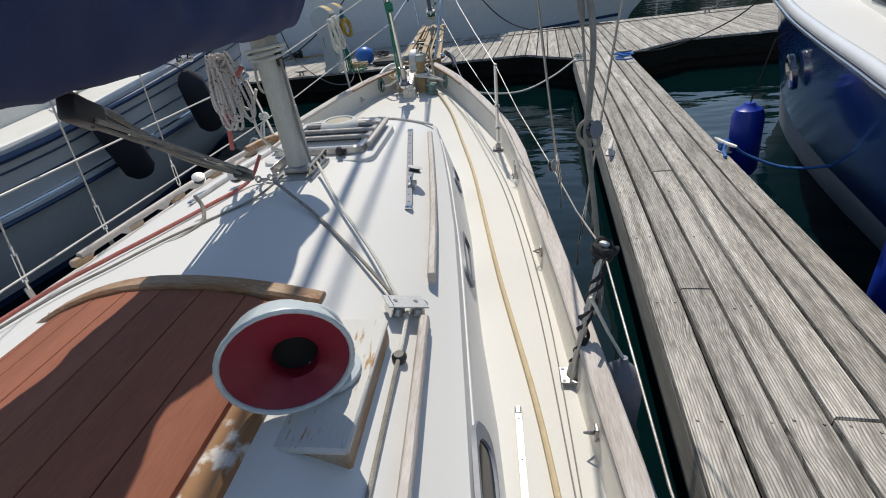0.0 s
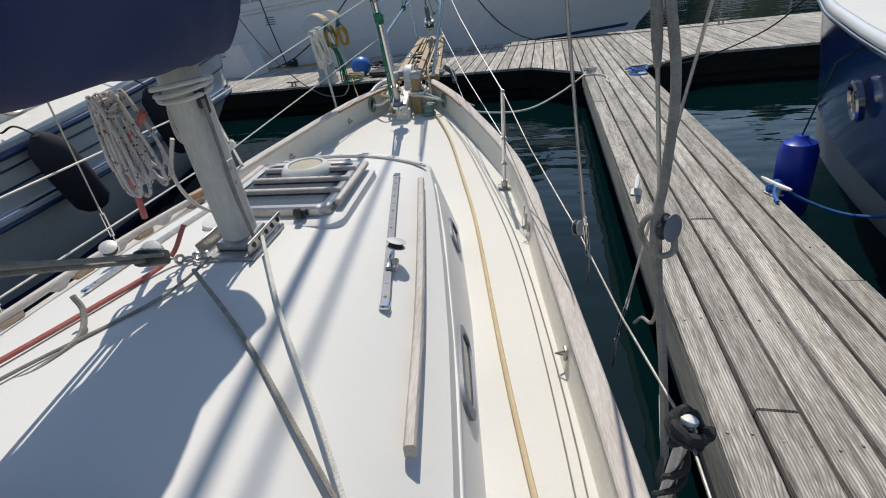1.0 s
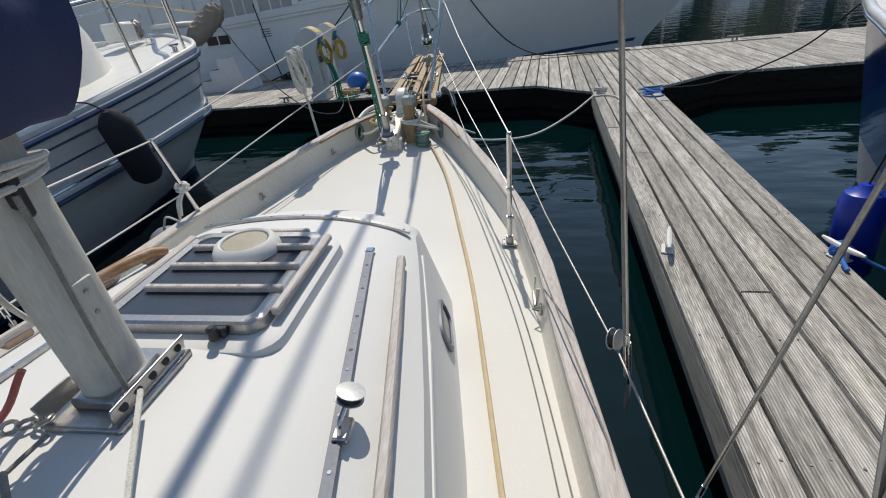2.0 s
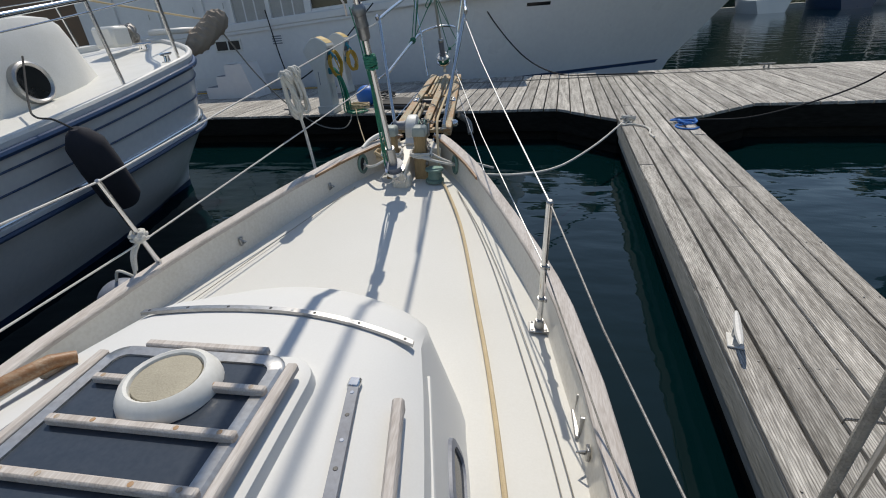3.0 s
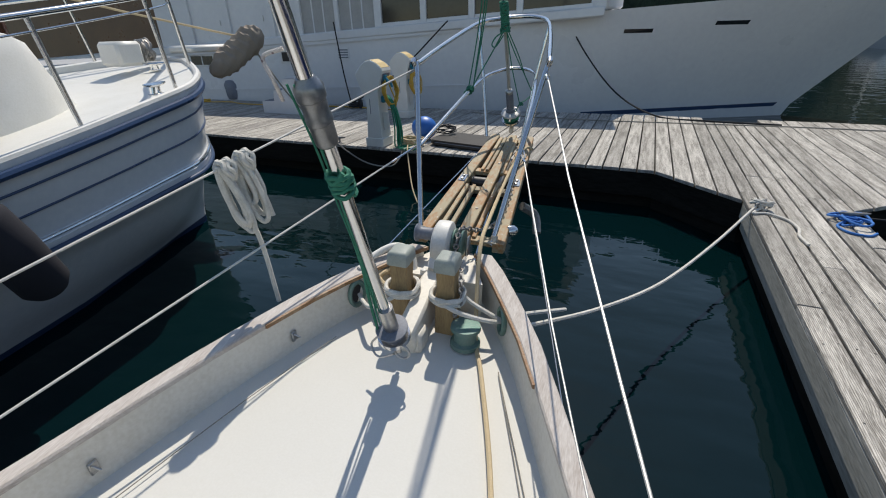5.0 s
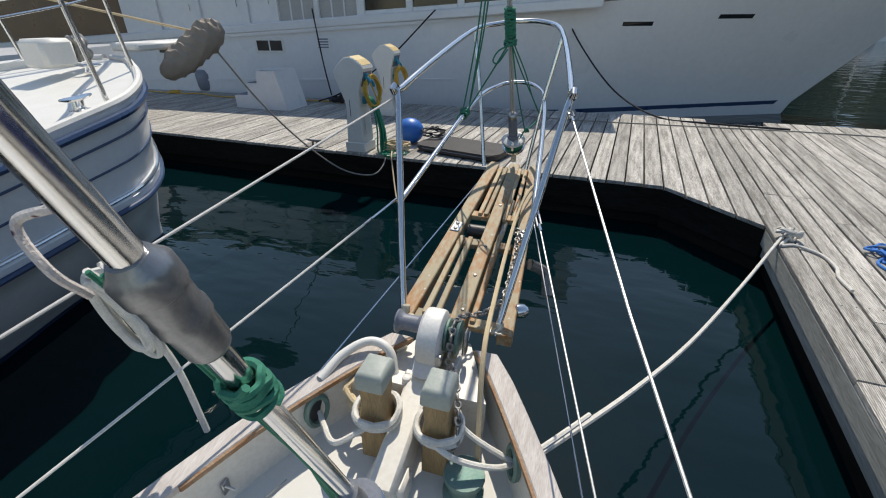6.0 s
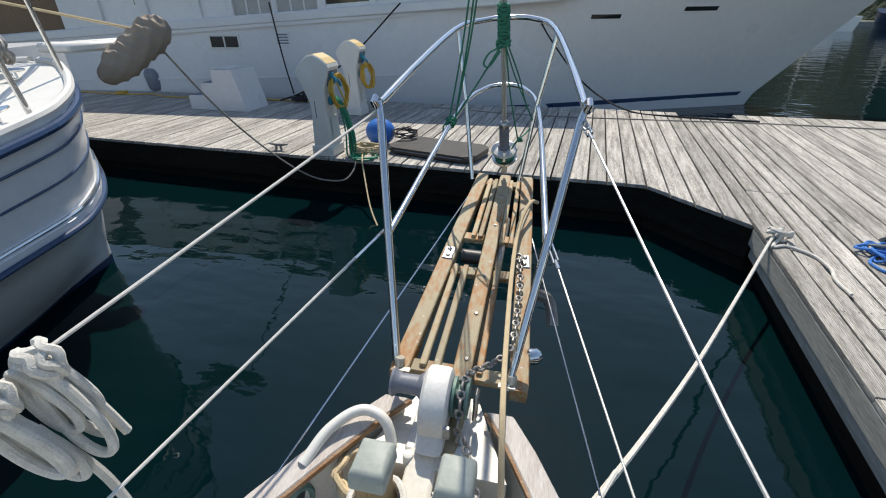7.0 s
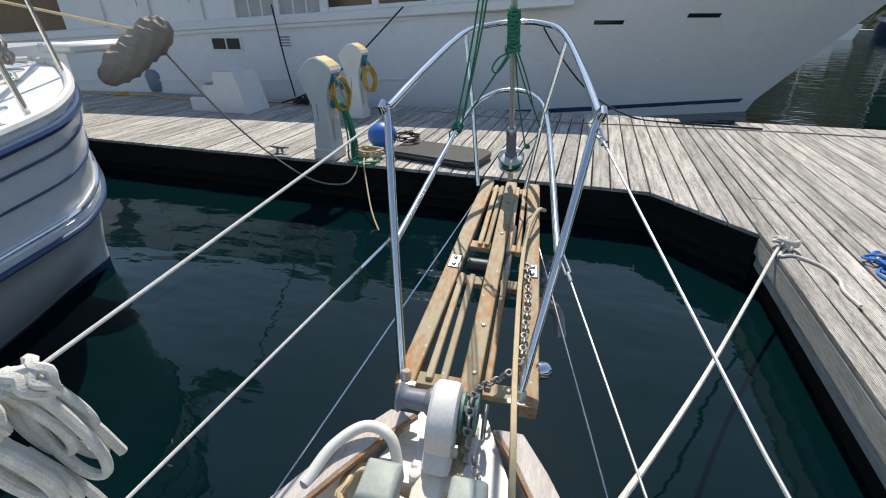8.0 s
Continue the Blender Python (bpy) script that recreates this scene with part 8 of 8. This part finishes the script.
def far_boat(x, y, yaw, ln, hull_mat, label):
    t = thing("moored_boat", (x, y, 0), label, "boat", "far moored boats", at=DOCK)
    R = Matrix.Translation((x, y, 0)) @ Matrix.Rotation(yaw, 4, "Z")
    bm = bmnew()
    rows = []
    for f in np.linspace(0, 1, 9):
        w = 0.16 * ln * (1 - max(0, (f - 0.45) / 0.55) ** 2.2)
        z = 1.1 + 0.5 * f * f
        xx = ln * (f - 0.5)
        rows.append([R @ Vector((xx - 0.3 * f, -w * 0.75, 0)), R @ Vector((xx, -w, z)), R @ Vector((xx, w, z)), R @ Vector((xx - 0.3 * f, w * 0.75, 0))])
    vs = grid_faces(bm, rows)
    bm.faces.new(vs[0])
    part("hull", bm, hull_mat, t)
    bm = bmnew()
    box(bm, R @ Vector((-ln * 0.06, 0, 1.65)), (ln * 0.42, ln * 0.2, 0.9), R.to_3x3(), 0.12)
    cb = part("cabin", bm, YACHT_WHITE, t)
    bm = bmnew()
    box(bm, R @ Vector((-ln * 0.06, 0, 1.78)), (ln * 0.40, ln * 0.204, 0.3), R.to_3x3(), 0.02)
    part("window_band", bm, GLASS_DARK, cb)
    bm = bmnew()
    tube(bm, [R @ Vector((ln * 0.05, 0, 1.2)), R @ Vector((ln * 0.05, 0, ln * 1.25))], 0.07, 8)
    part("mast", bm, ALU, t)


for i, (x, y, yaw, ln) in enumerate(((24, 56, 1.6, 9), (29, 57, 1.6, 10), (34, 56, 1.55, 9), (40, 57, 1.6, 10), (13, 60, 1.6, 9), (18.5, 58, 1.6, 9))):
    far_boat(x, y, yaw, ln, NAVY_PAINT if i % 3 == 0 else HULL_WHITE, "moored boat with a white cabin across the fairway")
bm = bmnew()
box(bm, (20, 64, 0.2), (70, 1.6, 0.5), bevel=0.03)
solo("far_dock", bm, SIDE_BEAM, (20, 64, 0), "grey timber dock across the fairway", "dock", kind="structure")
# boat astern of the trawler: dark varnished house and white deck
cr = thing("wooden_cruiser", (-13, 9, 0), "white cruiser with a varnished wooden deckhouse", "motor boat")
bm = bmnew()
rows = []
for y, w in ((-2, 1.8), (4, 1.8), (7.5, 1.6), (9.5, 1.1), (10.8, 0.5), (11.4, 0.05)):
    rows.append([(-9.6 + s * w * a, y, z) for s, a, z in ((-1, 0.8, -0.1), (-1, 0.95, 0.9), (-1, 1, 1.75), (1, 1, 1.75), (1, 0.95, 0.9), (1, 0.8, -0.1))])
grid_faces(bm, rows)
part("hull", bm, HULL_WHITE, cr)
bm = bmnew()
box(bm, (-9.6, 4.4, 2.45), (2.6, 7.5, 1.5), bevel=0.08)
dh = part("deckhouse", bm, DARK_WOOD, cr, "dark varnished wooden deckhouse")
for k in range(4):
    bm = bmnew()
    box(bm, (-8.29, 1.8 + 1.6 * k, 2.6), (0.03, 1.2, 0.7), bevel=0.01)
    part("window_pane", bm, GLASS_DARK, dh)

# ---- dock boards, one by one ----
BOARDS = {}


def board(parent, x0, x1, ya0, ya1, yb_, top=ZD):
    """A board along y from x0 to x1; its near end may be cut on the slant (ya0, ya1)."""
    key = (round(x1 - x0, 4), round(ya1 - ya0, 4), round(yb_ - ya0, 4))
    if key not in BOARDS:
        w, sl, ln, c = key[0], key[1], key[2], 0.006
        bm = bmesh.new()
        lo = [bm.verts.new(p) for p in ((0, 0, -0.038), (w, sl, -0.038), (w, ln, -0.038), (0, ln, -0.038))]
        md = [bm.verts.new(p) for p in ((0, 0, -c), (w, sl, -c), (w, ln, -c), (0, ln, -c))]
        hi = [bm.verts.new(p) for p in ((c, c * 0.6, 0), (w - c, sl + c * 0.6, 0), (w - c, ln - c * 0.6, 0), (c, ln - c * 0.6, 0))]
        bm.faces.new(hi)
        for a, b in ((lo, md), (md, hi)):
            for i in range(4):
                j = (i + 1) % 4
                bm.faces.new((a[i], a[j], b[j], b[i]))
        me = bpy.data.meshes.new("plank")
        bm.normal_update()
        bm.to_mesh(me)
        bm.free()
        me.materials.append(PLANKS)
        BOARDS[key] = me
    ob = new("plank", BOARDS[key])
    ob.parent = parent
    ob.location = Vector((x0, ya0, top + RND.uniform(-0.003, 0.003))) - BASE[parent.name]
    return ob


RND = random.Random(7)
GAP = 0.018
JOINTS = [(-3.0, 0.9, 6.95, 9.3), (-3.0, 2.4, 6.05, 9.95), (-3.0, 3.84, 7.6, 9.95), (-3.0, 1.7, 6.3, 9.95), (-3.0, 0.6, 6.35, 9.3), (-3.0, 3.2, 8.1, 9.3)]
for i, cuts in enumerate(JOINTS):
    x0 = FX0 + i * PITCH
    runs = list(cuts) + [13.63]
    for a, b in zip(runs[:-1], runs[1:]):
        board(finger_dock if a < 9 else main_dock, x0, x0 + PITCH - GAP, a + 0.003, a + 0.003, b - 0.003)
W2 = 0.205
x = FX0
while x > -15:
    x -= W2
    xm = x + W2 - GAP
    near = [9.85 - 0.85 * max(0.0, min(1.0, (q - 0.6) / 0.845)) for q in (x, xm)]
    board(main_dock, x, xm, near[0], near[1], 13.63 + 0.32 * max(0.0, min(1.0, (x + 5) / 5)))
x = FX0 + 6 * PITCH
while x < 12:
    xm = x + W2 - GAP
    near = [9.85 - 0.85 * max(0.0, min(1.0, (3.35 - q) / 1.02)) for q in (x, xm)]
    board(main_dock, x, xm, near[0], near[1], 13.63 + 0.32 * max(0.0, min(1.0, (x + 5) / 5)))
    x += W2
